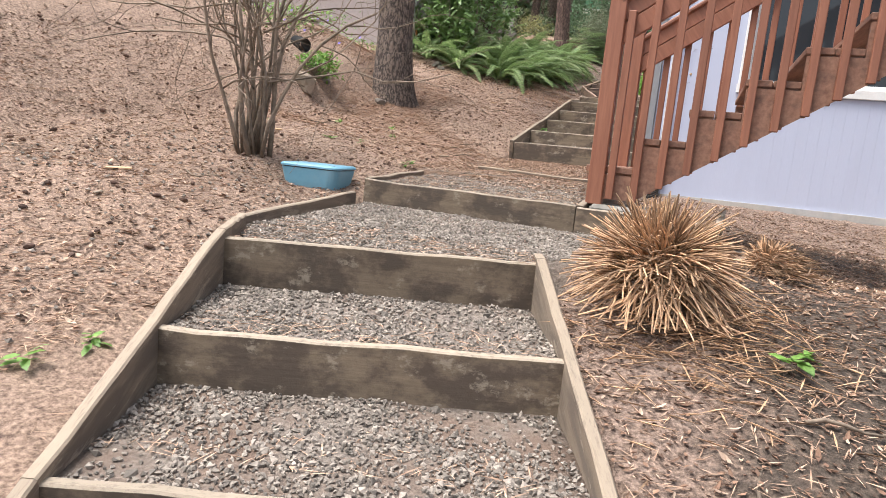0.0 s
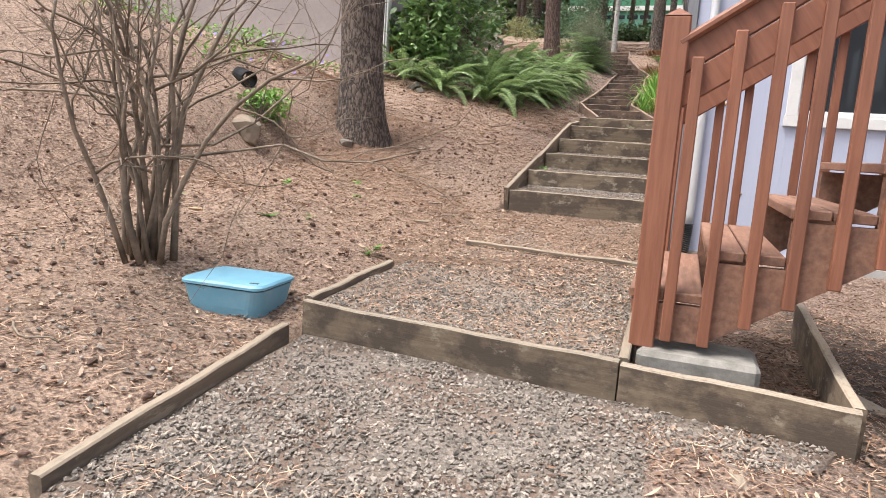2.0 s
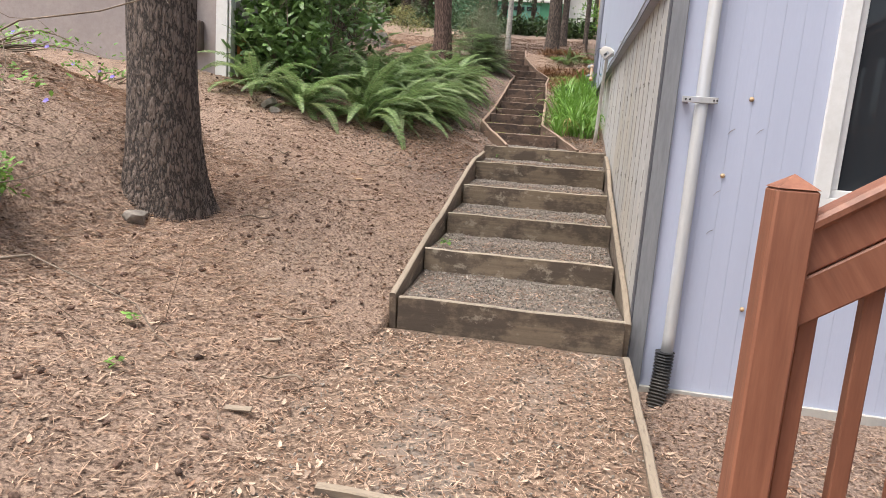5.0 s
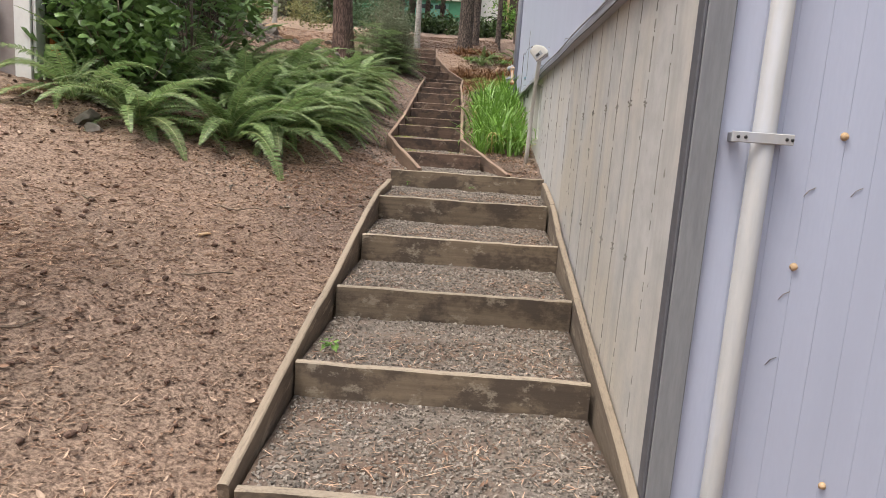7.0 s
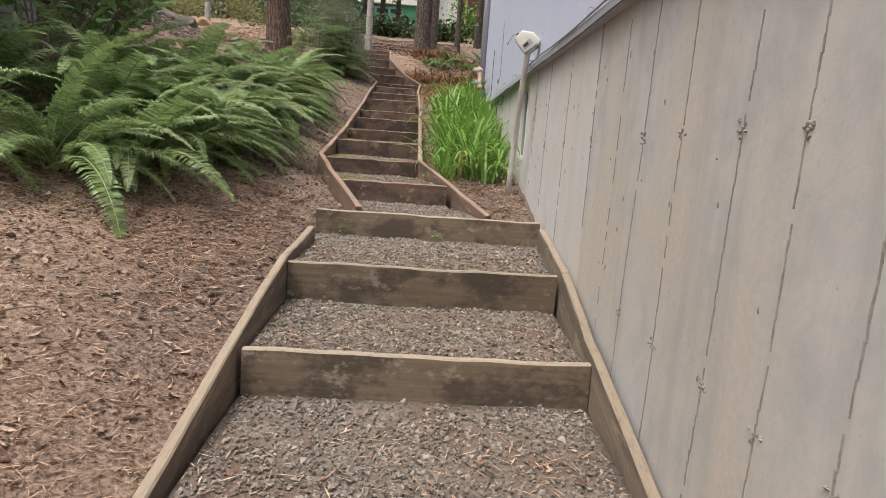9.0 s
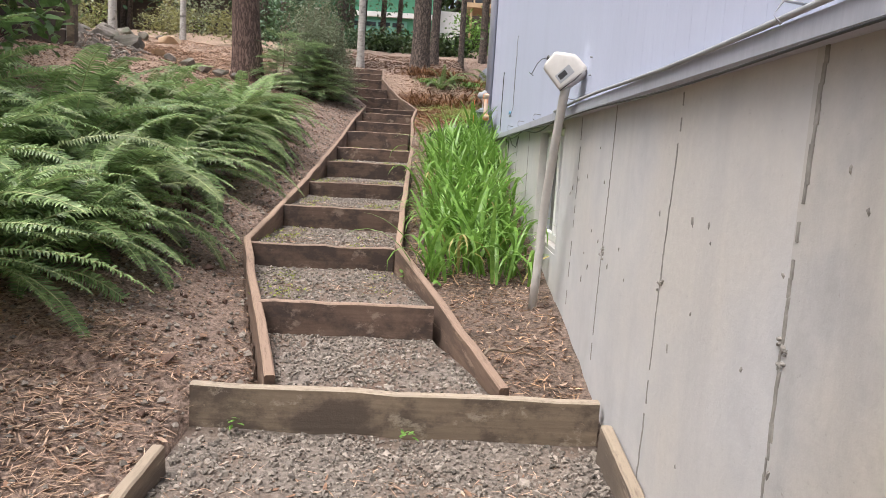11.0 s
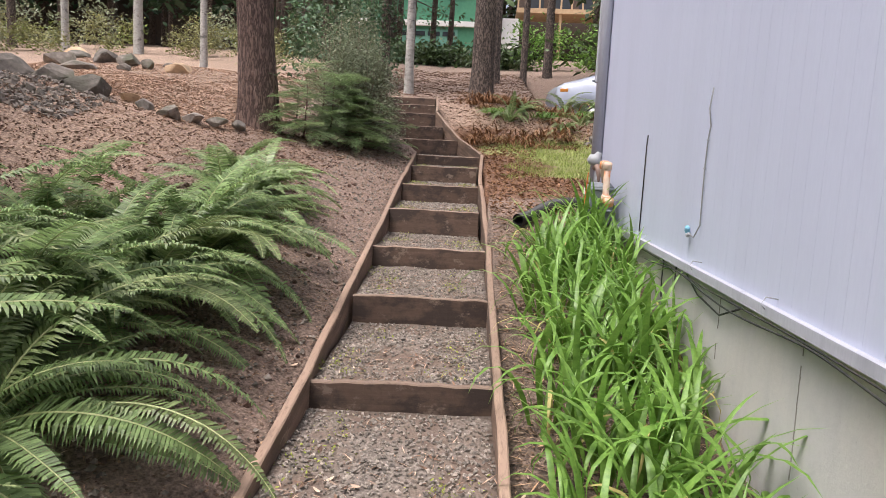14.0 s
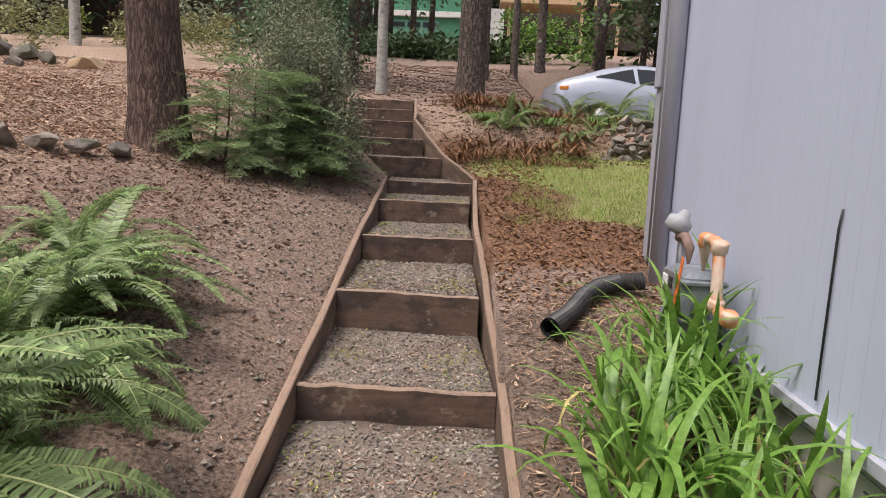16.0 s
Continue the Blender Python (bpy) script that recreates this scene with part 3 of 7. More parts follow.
def walk_edges(y):
    """The x of the left and right edges of the walk at y."""
    ys = (-8, -6.7, -5.3, -3.7, -3.6, -0.2, 4.06, 4.12, 5.6, 13.3, 14.5, 16, 17, 60)
    left = (-0.15, -0.68, -1.32, -1.5, -1.5, -1.46, -1.46, -1.24, -1.72, -2.0, -2.62, -2.87, -2.9, -2.9)
    right = (1.2, 0.82, 0.2, 0.05, 0.03, 0.0, -0.01, -0.34, -0.86, -1.13, -1.7, -1.97, -2.0, -2.0)
    return np.interp(y, ys, left), np.interp(y, ys, right)


def ground_height(x, y, rough=True):
    """The lie of the land: a bank rising to the left, a strip beside the house, a lower yard before it."""
    x, y = np.asarray(x, float), np.asarray(y, float)
    xl, xr = walk_edges(y)
    zl, zr = np.interp(y, LEFT_Y, LEFT_Z), np.interp(y, RIGHT_Y, RIGHT_Z)
    d = np.maximum(xl - x, 0)
    rise = np.interp(y, (-8, -5, -3.5, -1.5, 0.5, 2.5, 5, 8, 10.5, 12, 15, 20, 60), (0.12, 0.16, 0.2, 0.23, 0.31, 0.27, 0.2, 0.24, 0.32, 0.26, 0.12, 0.05, 0.02))
    bank = rise * (np.minimum(d, 3.2) + 0.35 * np.clip(d - 3.2, 0, 6)) - 0.05 * np.exp(-d * 3)
    steep = np.interp(y, (-9, -5, -3, -0.8, 1.2), (0.36, 0.46, 0.46, 0.25, 0))
    bank = bank + steep * np.clip(d - 1.9, 0, 3.6)
    bank = bank + 0.3 * smooth_step(-3.1, -3.75, x) * smooth_step(-3.0, -1.8, y) * smooth_step(1.6, 0.4, y)
    e = np.maximum(x - xr, 0)
    yard = -0.1 * np.clip(e - 0.65, 0, 3.0) * smooth_step(0.5, -1.0, y)
    verge = -0.22 * smooth_step(1.0, 2.6, e) * smooth_step(15.2, 16.6, y) * smooth_step(19, 17.5, y)
    drive = -(zr - 3.62) * smooth_step(-0.3, 0.3, x) * smooth_step(17.3, 18.2, y) * smooth_step(26, 24, y)
    z = np.where(x < (xl + xr) / 2, zl + bank, zr + yard + verge + drive)
    w = smooth_step(0.0, 1.0, (x - xl) / np.maximum(xr - xl, 0.1))
    inside = (x > xl) & (x < xr)
    mid = zl * (1 - w) + zr * w
    sunk = np.where(y < 16.2, 0.28, 0.0)
    low = np.minimum(zl, zr) - sunk - 0.1
    low = np.where((y > -5.0) & (y < -0.2), -0.62 + 0.28 * smooth_step(-3.7, -3.5, y), low)
    z = np.where(inside, np.where(y < 16.2, low, mid), z)
    # hollow round the utility box
    z = z - 0.085 * np.exp(-((x + 2.02) ** 2 + (y + 3.78) ** 2) / 0.085)
    return z


def rough_height(x, y):
    """Fine unevenness of the forest floor."""
    return np.array([0.035 * noise.noise(Vector((a * 1.3, b * 1.3, 3))) + 0.02 * noise.noise(Vector((a * 4.5, b * 4.5, 7))) + 0.009 * noise.noise(Vector((a * 14, b * 14, 1))) for a, b in zip(x, y)])


def spaced(a, b, step):
    return list(np.arange(a, b, step))


def build_ground():
    xs = [-400, -200, -120, -80, -55, -40] + spaced(-30, -10, 1.2) + spaced(-10, -5, 0.3) + spaced(-5, 2.2, 0.05) + spaced(2.2, 6, 0.3) + spaced(6, 30, 1.5) + [30, 40, 55, 80, 120, 200, 400]
    ys = [-300, -120, -60, -30] + spaced(-20, -9, 1.0) + spaced(-9, 17, 0.05) + spaced(17, 26, 0.3) + spaced(26, 60, 1.5) + [60, 70, 85, 110, 150, 220, 400]
    gx, gy = np.meshgrid(xs, ys)
    fx, fy = gx.ravel(), gy.ravel()
    z = ground_height(fx, fy)
    near = (fx > -12) & (fx < 6) & (fy > -12) & (fy < 26)
    bump = np.zeros(len(fx))
    bump[near] = rough_height(fx[near], fy[near])
    z = z + bump
    n, m = len(ys), len(xs)
    i = np.arange(n * m).reshape(n, m)
    faces = np.stack([i[:-1, :-1], i[:-1, 1:], i[1:, 1:], i[1:, :-1]], -1).reshape(-1, 4)
    me = mesh_of("ground", np.stack([fx, fy, z], -1), faces, FOREST_FLOOR, True)
    xl, xr = walk_edges(fy)
    soil = np.maximum(smooth_step(3.6, 5.2, fy - 0.6 * np.minimum(xl - fx, 2.5)) * smooth_step(12, 9, xl - fx), 0) * (fx < xl)
    soil = np.maximum(soil, 0.75 * smooth_step(1.2, 0.3, xl - fx) * smooth_step(0.5, 3.0, fy) * (fx < xl))
    soil = np.maximum(soil, ((fx > xr) & (fy > 3.5) & (fy < 11)).astype(float))
    soil = np.maximum(soil, 0.62 * ((fx > xr) & (fy < 0.5)))
    soil = np.maximum(soil, 0.6 * smooth_step(15.6, 17, fy))
    soil = soil * np.where((fx < xl) & (fy > 6), 1 - 0.85 * smooth_step(1.0, 2.2, xl - fx), 1.0)
    lawn = smooth_step(0.35, 0.95, fx - xr + 0.25 * np.sin(fy * 2.3) * np.cos(fx * 1.7 + fy)) * smooth_step(11.3, 12.5, fy + 0.25 * np.sin(fx * 3.1)) * smooth_step(15.6, 15.0, fy) * (fx < 6)
    lawn = np.maximum(lawn, 0.3 * smooth_step(-4.5, -5.5, fx) * smooth_step(18, 21, fy))
    mulch = (fx > xr) * smooth_step(10.3, 11.2, fy) * smooth_step(16.2, 14.8, fy)
    # darker soil; in the yard it also paints the shade under the deck stairs
    dark_soil = 0.7 * smooth_step(0.35, 1.1, fx) * smooth_step(-0.4, -1.6, fy) + 0.0 * fx
    dark_soil = np.maximum(dark_soil, 0.5 * ((fx > xr) & (fy > 4.0) & (fy < 10.2)))
    dark_soil = np.maximum(dark_soil, 0.42 * smooth_step(0.75, 0.25, np.hypot((fx + 1.85) / 1.3, fy + 4.3)) * (fx < xl))
    col = me.color_attributes.new("zone", "FLOAT_COLOR", "POINT")
    col.data.foreach_set("color", np.stack([soil, lawn, mulch * (1 - lawn), dark_soil], -1).ravel())
    return put("ground", me, label="forest floor of brown needles, soil and a lawn patch", category="ground", kind="structure")


build_ground()


# ---- gravel treads and timber steps ----
def gravel_bed(name, quad, z0, z1, parent, sink=0.4, stones=1500, seed=3, mat=None):
    """A tread of crushed gravel in a four-cornered bay (near left, near right, far right, far left): a bed with loose stones on it."""
    a, b, c, d = [np.array(p, float) for p in quad]
    r = np.random.default_rng(seed)
    nu, nv = 14, 10
    u, v = np.meshgrid(np.linspace(0, 1, nu), np.linspace(0, 1, nv))
    xy = (1 - u)[..., None] * ((1 - v)[..., None] * a + v[..., None] * d) + u[..., None] * ((1 - v)[..., None] * b + v[..., None] * c)
    z = z0 + (z1 - z0) * v + 0.012 * np.array([noise.noise(Vector((p[0] * 5, p[1] * 5, 9))) for p in xy.reshape(-1, 2)]).reshape(u.shape)
    top = np.concatenate([xy, z[..., None]], -1).reshape(-1, 3)
    i = np.arange(nu * nv).reshape(nv, nu)
    faces = np.stack([i[:-1, :-1], i[:-1, 1:], i[1:, 1:], i[1:, :-1]], -1).reshape(-1, 4).tolist()
    rim = [*i[0, :], *i[1:, -1], *i[-1, -2::-1], *i[-2:0:-1, 0]]
    low = top[rim] - (0, 0, sink)
    base = len(top)
    for k in range(len(rim)):
        n = (k + 1) % len(rim)
        faces.append((rim[k], base + k, base + n, rim[n]))
    put(name, mesh_of("bed", np.concatenate([top, low]), faces, mat or GRAVEL_BED, True), parent)
    area = 0.5 * abs(np.cross(c - a, d - b))
    n = int(area * stones * 2.0)
    s, w = r.uniform(0.01, 0.99, n), r.uniform(0.02, 0.98, n)
    # bare patches of dirt, above all at the back of the tread
    bare = np.array([noise.noise(Vector((3.1 * q, 2.3 * h, seed))) for q, h in zip(s, w)]) + 0.3 * w + r.uniform(-0.5, 0.5, n)
    s, w = s[bare < 0.56], w[bare < 0.56]
    p = (1 - s)[:, None] * ((1 - w)[:, None] * a + w[:, None] * d) + s[:, None] * ((1 - w)[:, None] * b + w[:, None] * c)
    pz = z0 + (z1 - z0) * w + 0.012 * np.array([noise.noise(Vector((q[0] * 5, q[1] * 5, 9))) for q in p]) + 0.004
    return np.column_stack([p, pz])


def pebbles(points, parent, seed, label="loose crushed grey gravel"):
    r = np.random.default_rng(seed)
    size = r.gamma(4.5, 0.00105, len(points)) + 0.0032
    sz = size[:, None] * r.uniform(0.75, 1.25, (len(points), 3)) * (1, 1, 0.85)
    put("gravel_stones", scattered(STONE_V, STONE_F, points, sz, turns(len(points), r, 0.9), PEBBLE, "stones", 0.14, seed), parent, label=label, kind="stuff")


def flight(name, steps, mat, rail_mat, lefts, rights, label, drop=0.17, thick=0.04, high=0.2, beds=True, seed=1, last=None, stones=1700):
    """Steps of boards on edge between two side rails, each tread filled with gravel."""
    at = (*((np.array(steps[0][0]) + steps[0][1]) / 2), steps[0][2] - high)
    st = thing(name, at, label, "garden steps", "timber and gravel steps", "structure")
    for k, (l, r, z) in enumerate(steps):
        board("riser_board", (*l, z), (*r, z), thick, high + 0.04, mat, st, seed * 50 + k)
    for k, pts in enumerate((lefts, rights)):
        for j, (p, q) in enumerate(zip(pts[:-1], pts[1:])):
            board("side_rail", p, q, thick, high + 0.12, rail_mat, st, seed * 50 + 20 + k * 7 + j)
    points = []
    if beds:
        rows = steps + ([last] if last else [])
        for k in range(len(rows) - 1):
            (l, r, z), (l2, r2, z2) = rows[k], rows[k + 1]
            off = 0.02
            points.append(gravel_bed("gravel_tread", [(l[0], l[1] + off), (r[0], r[1] + off), (r2[0], r2[1] - off), (l2[0], l2[1] - off)], z - 0.025, z + 0.01, st, stones=stones, seed=seed * 31 + k))
        pebbles(np.concatenate(points), st, seed)
    return st


flight("lower_timber_steps", FLIGHT_A, GREY_WOOD, RAIL_WOOD,
       [(-0.42, -7.35, -0.98), (-0.66, -6.75, -0.75), (-1.10, -5.60, -0.335), (-1.22, -5.32, -0.31)],
       [(0.84, -6.85, -0.98), (0.60, -6.26, -0.76), (0.10, -5.10, -0.345), (0.03, -4.86, -0.36)],
       "weathered grey timber steps filled with grey gravel", seed=2, stones=2600)
flight("middle_timber_steps", FLIGHT_B, GREY_WOOD, RAIL_WOOD,
       [(-1.45, -0.17, 0.19), (-1.455, 1.45, 0.56), (-1.45, 3.05, 0.96), (-1.44, 3.72, 1.03)],
       [(-0.03, -0.17, 0.17), (-0.035, 1.5, 0.56), (-0.035, 3.1, 0.96), (-0.03, 3.95, 1.08)],
       "weathered timber steps with gravel treads beside concrete wall", seed=3, stones=1900)
flight("upper_timber_steps", FLIGHT_C, BROWN_WOOD, RAIL_BROWN,
       [(-1.21, 4.12, 1.13), (-1.72, 5.56, 1.44), (-1.76, 7.4, 1.745), (-1.88, 9.55, 2.08), (-1.94, 11.5, 2.5), (-2.0, 13.3, 2.84)],
       [(-0.36, 4.13, 1.13), (-0.86, 5.64, 1.44), (-0.925, 7.45, 1.745), (-0.99, 9.57, 2.08), (-1.10, 11.5, 2.5), (-1.13, 13.38, 2.84)],
       "brown timber steps with gravel treads between side boards", seed=4, stones=1500, last=((-2.02, 13.85), (-1.3, 13.9), 2.98))
flight("top_timber_steps", FLIGHT_D, BROWN_WOOD, RAIL_BROWN,
       [(-2.0, 13.3, 2.84), (-2.62, 14.35, 3.27), (-2.87, 15.9, 3.83)],
       [(-1.13, 13.38, 2.84), (-1.47, 14.0, 3.07), (-1.88, 14.95, 3.5), (-1.97, 15.95, 3.83)],
       "brown timber steps turning towards the top path", seed=5, stones=500, last=((-2.9, 16.5), (-2.0, 16.5), 3.86))
# bay between the wide board and the first narrow one
first_bay = thing("turning_tread", (-0.9, 4.4, 1.08), "gravel tread where the timber steps turn", "garden steps", kind="structure")
pebbles(gravel_bed("gravel_tread", [(-1.2, 4.12), (-0.4, 4.13), (-0.63, 4.76), (-1.40, 4.72)], 1.09, 1.12, first_bay, stones=1800, seed=77), first_bay, 77)

# landings: gravel terraces, kerb boards and the long retaining board
terrace = thing("lower_landing", (-0.6, -4.4, -0.6), "grey gravel landing edged with weathered boards", "landing", kind="structure")
pts = [gravel_bed("gravel_tread", [(-1.09, -5.56), (0.09, -5.06), (0.0, -4.75), (-1.33, -5.15)], -0.395, -0.39, terrace, stones=2600, seed=11),
       gravel_bed("gravel_tread", [(-1.33, -5.16), (0.34, -4.84), (0.75, -3.88), (-1.46, -3.7)], -0.385, -0.365, terrace, stones=2400, seed=12)]
pebbles(np.concatenate(pts), terrace, 12)
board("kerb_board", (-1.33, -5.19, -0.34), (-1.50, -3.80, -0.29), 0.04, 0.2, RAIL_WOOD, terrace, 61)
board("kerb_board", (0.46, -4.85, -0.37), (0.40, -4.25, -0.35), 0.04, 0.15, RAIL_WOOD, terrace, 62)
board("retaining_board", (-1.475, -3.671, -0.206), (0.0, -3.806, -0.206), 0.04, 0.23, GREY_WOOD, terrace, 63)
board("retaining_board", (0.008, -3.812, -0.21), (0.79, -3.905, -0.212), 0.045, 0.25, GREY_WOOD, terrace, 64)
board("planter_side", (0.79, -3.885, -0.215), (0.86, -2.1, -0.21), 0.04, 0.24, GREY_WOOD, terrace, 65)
upper = thing("upper_landing", (-0.7, -2.5, -0.3), "trodden gravel landing with needles and a timber strip", "landing", kind="structure")
pts = [gravel_bed("gravel_tread", [(-1.46, -3.64), (0.0, -3.78), (-0.01, -1.93), (-1.46, -1.95)], -0.235, -0.155, upper, stones=1900, seed=13, mat=NEEDLE_BED),
       gravel_bed("gravel_tread", [(-1.75, -2.7), (-0.01, -1.93), (-0.03, -0.17), (-1.62, -0.17)], -0.16, -0.03, upper, stones=330, seed=14, mat=NEEDLE_BED)]
pebbles(np.concatenate(pts), upper, 14)
board("timber_strip", (-1.24, -1.94, -0.09), (0.02, -1.905, -0.118), 0.04, 0.1, RAIL_WOOD, upper, 66)
board("kerb_board", (-1.49, -3.62, -0.2), (-1.47, -2.72, -0.15), 0.04, 0.12, RAIL_WOOD, upper, 67)
board("kerb_board", (0.012, -3.77, -0.2), (-0.005, -1.93, -0.125), 0.04, 0.14, RAIL_WOOD, upper, 68)
board("kerb_board", (-0.005, -1.92, -0.125), (-0.02, -0.2, -0.015), 0.04, 0.14, RAIL_WOOD, upper, 69)


# ---- the pale blue house ----
def seam(y):
    """The height at which the siding ends above the concrete."""
    return 2.13 + 0.0125 * y


HOUSE_END = 11.02


def wall_piece(quads, mat):
    """Solid pieces with a rectangle in plan and a slanting base or top: (x0, x1, y0, y1, base0, base1, top0, top1)."""
    vs, fs = [], []
    for x0, x1, y0, y1, b0, b1, t0, t1 in quads:
        o = len(vs)
        vs += [(x0, y0, b0), (x1, y0, b0), (x1, y1, b1), (x0, y1, b1), (x0, y0, t0), (x1, y0, t0), (x1, y1, t1), (x0, y1, t1)]
        fs += [tuple(o + k for k in f) for f in ((3, 2, 1, 0), (4, 5, 6, 7), (0, 1, 5, 4), (1, 2, 6, 5), (2, 3, 7, 6), (3, 0, 4, 7))]
    return mesh_of("wall", vs, fs, mat)


house = thing("blue_house", (0.1, 0, -0.3), "pale blue house with grooved siding on concrete foundation", "house", kind="structure")
# concrete foundation with the cellar window's opening
W0, W1, WB, WT = 5.35, 6.18, 1.47, 2.165
put("foundation_wall", wall_piece([(0.0, 0.22, 0.036, 3.0, -0.9, -0.9, seam(0), seam(3.0))], CONCRETE), house, label="board-marked concrete foundation, stained")
# from y = 3.0 on, the foundation takes the lightened concrete
put("foundation_wall", wall_piece([(0.0, 0.22, 3.0, W0, -0.9, -0.9, seam(3.0), seam(W0)), (0.0, 0.22, W0, W1, -0.9, -0.9, WB, WB + 0.01), (0.0, 0.22, W0, W1, WT, WT, seam(W0), seam(W1)), (0.0, 0.22, W1, HOUSE_END, -0.9, -0.9, seam(W1), seam(HOUSE_END))], CONCRETE_PALE), house, label="paler concrete foundation round the cellar window")
# siding planks with grooves between them, side wall
y, k = 0.1, 0
while y < HOUSE_END - 0.02:
    y2 = min(y + 0.1016, HOUSE_END)
    me = wall_piece([(-0.028, 0.2, y + 0.0005, y2 - 0.0005, seam(y), seam(y2), 7.2, 7.2)], SIDING)
    put("siding_plank", me, house)
    y, k = y2, k + 1
put("siding_backing", wall_piece([(-0.0262, 0.15, 0.1, HOUSE_END, seam(0.1) + 0.01, seam(HOUSE_END) + 0.01, 7.1, 7.1)], SIDING), house)
# front wall, with its window
FX0, FX1, FZ0, FZ1 = 0.975, 2.5, 0.985, 2.25
put("front_backing", wall_piece([(0.1, FX0, 0.004, 0.16, -0.7, -0.7, 7.1, 7.1), (FX0, FX1, 0.004, 0.16, -0.7, -0.7, FZ0, FZ0), (FX0, FX1, 0.004, 0.16, FZ1, FZ1, 7.1, 7.1), (FX1, 9, 0.004, 0.16, -0.7, -0.7, 7.1, 7.1)], SIDING), house)
x = 0.1
while x < 4.2:
    x2 = x + 0.1016
    cut = [(x + 0.0005, x2 - 0.0005, 0.0, 0.1, -0.3, -0.3, 7.15, 7.15)]
    if x2 > FX0 and x < FX1:
        cut = [(x + 0.0005, x2 - 0.0005, 0.0, 0.1, -0.3, -0.3, FZ0, FZ0), (x + 0.0015, x2 - 0.0015, 0.0, 0.1, FZ1, FZ1, 7.15, 7.15)]
    put("siding_plank", wall_piece(cut, SIDING), house)
    x = x2
put("front_footing", wall_piece([(0.06, 9, -0.03, 0.14, -0.9, -0.9, -0.24, -0.24)], CONCRETE), house)
put("house_body", wall_piece([(0.3, 9, 0.3, HOUSE_END - 0.1, -0.9, -0.9, 7.0, 7.0)], TAUPE), house)
put("back_wall", wall_piece([(-0.02, 9, HOUSE_END, HOUSE_END + 0.12, 0.5, 0.5, 7.2, 7.2)], SIDING), house)
put("roof", wall_piece([(-0.5, 9.6, -0.6, HOUSE_END + 0.7, 7.2, 7.2, 7.5, 7.5)], ROOF), house)
# corner boards
put("corner_board", block(0.088, 0.03, 7.9, TRIM_GREY), house, pose(0.052, -0.018, 3.2), "grey corner board")
put("corner_board", block(0.012, 0.068, 7.9, TRIM_DARK), house, pose(0.002, 0.001, 3.2), "dark grey corner board")
put("corner_board", block(0.035, 0.2, 5.2, TRIM_PALE), house, pose(-0.05, HOUSE_END - 0.09, 4.75), "pale grey corner board")
put("corner_batten", block(0.02, 0.09, 3.6, TRIM_PALE), house, pose(-0.078, HOUSE_END - 0.05, 5.3), "pale grey batten on the corner")
put("downspout", tube([(-0.075, HOUSE_END - 0.36, 1.9), (-0.075, HOUSE_END - 0.36, 7.1)], 0.045, TRIM_PALE, 16), house, None, "pale grey downspout")
# drip ledge and cables along the seam
put("drip_ledge", wall_piece([(-0.055, 0.02, 0.12, HOUSE_END - 0.1, seam(0.1) - 0.01, seam(HOUSE_END) - 0.01, seam(0.1) + 0.03, seam(HOUSE_END) + 0.03)], TRIM_PALE), house)

JOINT = surface("dark_form_joint", (0.17, 0.158, 0.14), (0.34, 0.318, 0.285), 25, 0.95, 0.3)
# ragged joints between the form boards, and the snapped form ties on them in two level rows
for k, (yc, lean, wide) in enumerate(((0.29, 0.0, 0.002), (0.59, -0.04, 0.011), (0.87, -0.05, 0.005), (1.15, -0.05, 0.005), (1.43, -0.07, 0.005), (1.83, -0.05, 0.004), (2.2, -0.08, 0.004), (2.53, -0.05, 0.002), (2.99, -0.03, 0.012), (3.66, -0.06, 0.005), (4.34, -0.06, 0.004), (4.92, -0.03, 0.002), (6.75, 0.0, 0.003), (7.5, 0.0, 0.003))):
    rr = np.random.default_rng(k)
    z0 = 0.15 + 0.235 * yc
    strips = []
    for z in np.arange(z0, seam(yc) - 0.02, 0.034):
        gap = 0.62 if wide < 0.003 else 0.9
        if rr.random() < gap and not (wide > 0.01 and z < z0 + 0.35 and yc > 2):
            w = 0.002 + wide * (0.35 + 0.65 * rr.random()) * (1.0 if z > 1.45 or wide < 0.01 else 0.6)
            strips.append(moved(block_data(0.005, w, 0.037, 0.001), pose(0.0, yc + lean * (z - 1.6) + 0.004 * math.sin(z * 7 + k) + rr.normal(0, 0.0012), z, rr.normal(0, 3), 0, 0)))
    put("form_joint", joined(strips, JOINT), house)
    for z in (0.96, 1.62):
        if wide > 0.003 and z > z0 + 0.2 and yc < 5:
            n = 7
            chips = [moved(tube_data([(0, 0, 0), (-0.004, 0, 0), (-0.007, 0, 0)], (1.0, 0.8, 0.3), 9, 0.3, k * 9 + j), pose(0.0, yc + lean * (z - 1.6) + rr.normal(0, 0.014), z + rr.normal(0, 0.012), rr.uniform(0, 360)) @ Matrix.Diagonal((1, rr.uniform(0.002, 0.008), rr.uniform(0.002, 0.007), 1))) for j in range(n)]
            put("form_tie", joined(chips, JOINT), house, None, "snapped form tie in a chipped patch")
# scrapes and pits between the joints
for k in range(46):
    rr = np.random.default_rng(200 + k)
    y = rr.uniform(0.15, 5.1)
    z = rr.uniform(0.5 + 0.2 * y, 2.08)
    put("wall_pit", mesh_of("pit", *moved(tube_data([(0, 0, 0), (-0.003, 0, 0)], (1.0, 0.5), 7, 0.3, k), Matrix.Diagonal((1, rr.uniform(0.002, 0.006), rr.uniform(0.003, 0.016), 1))), JOINT), house, pose(0.0, y, z, rr.normal(0, 14)))


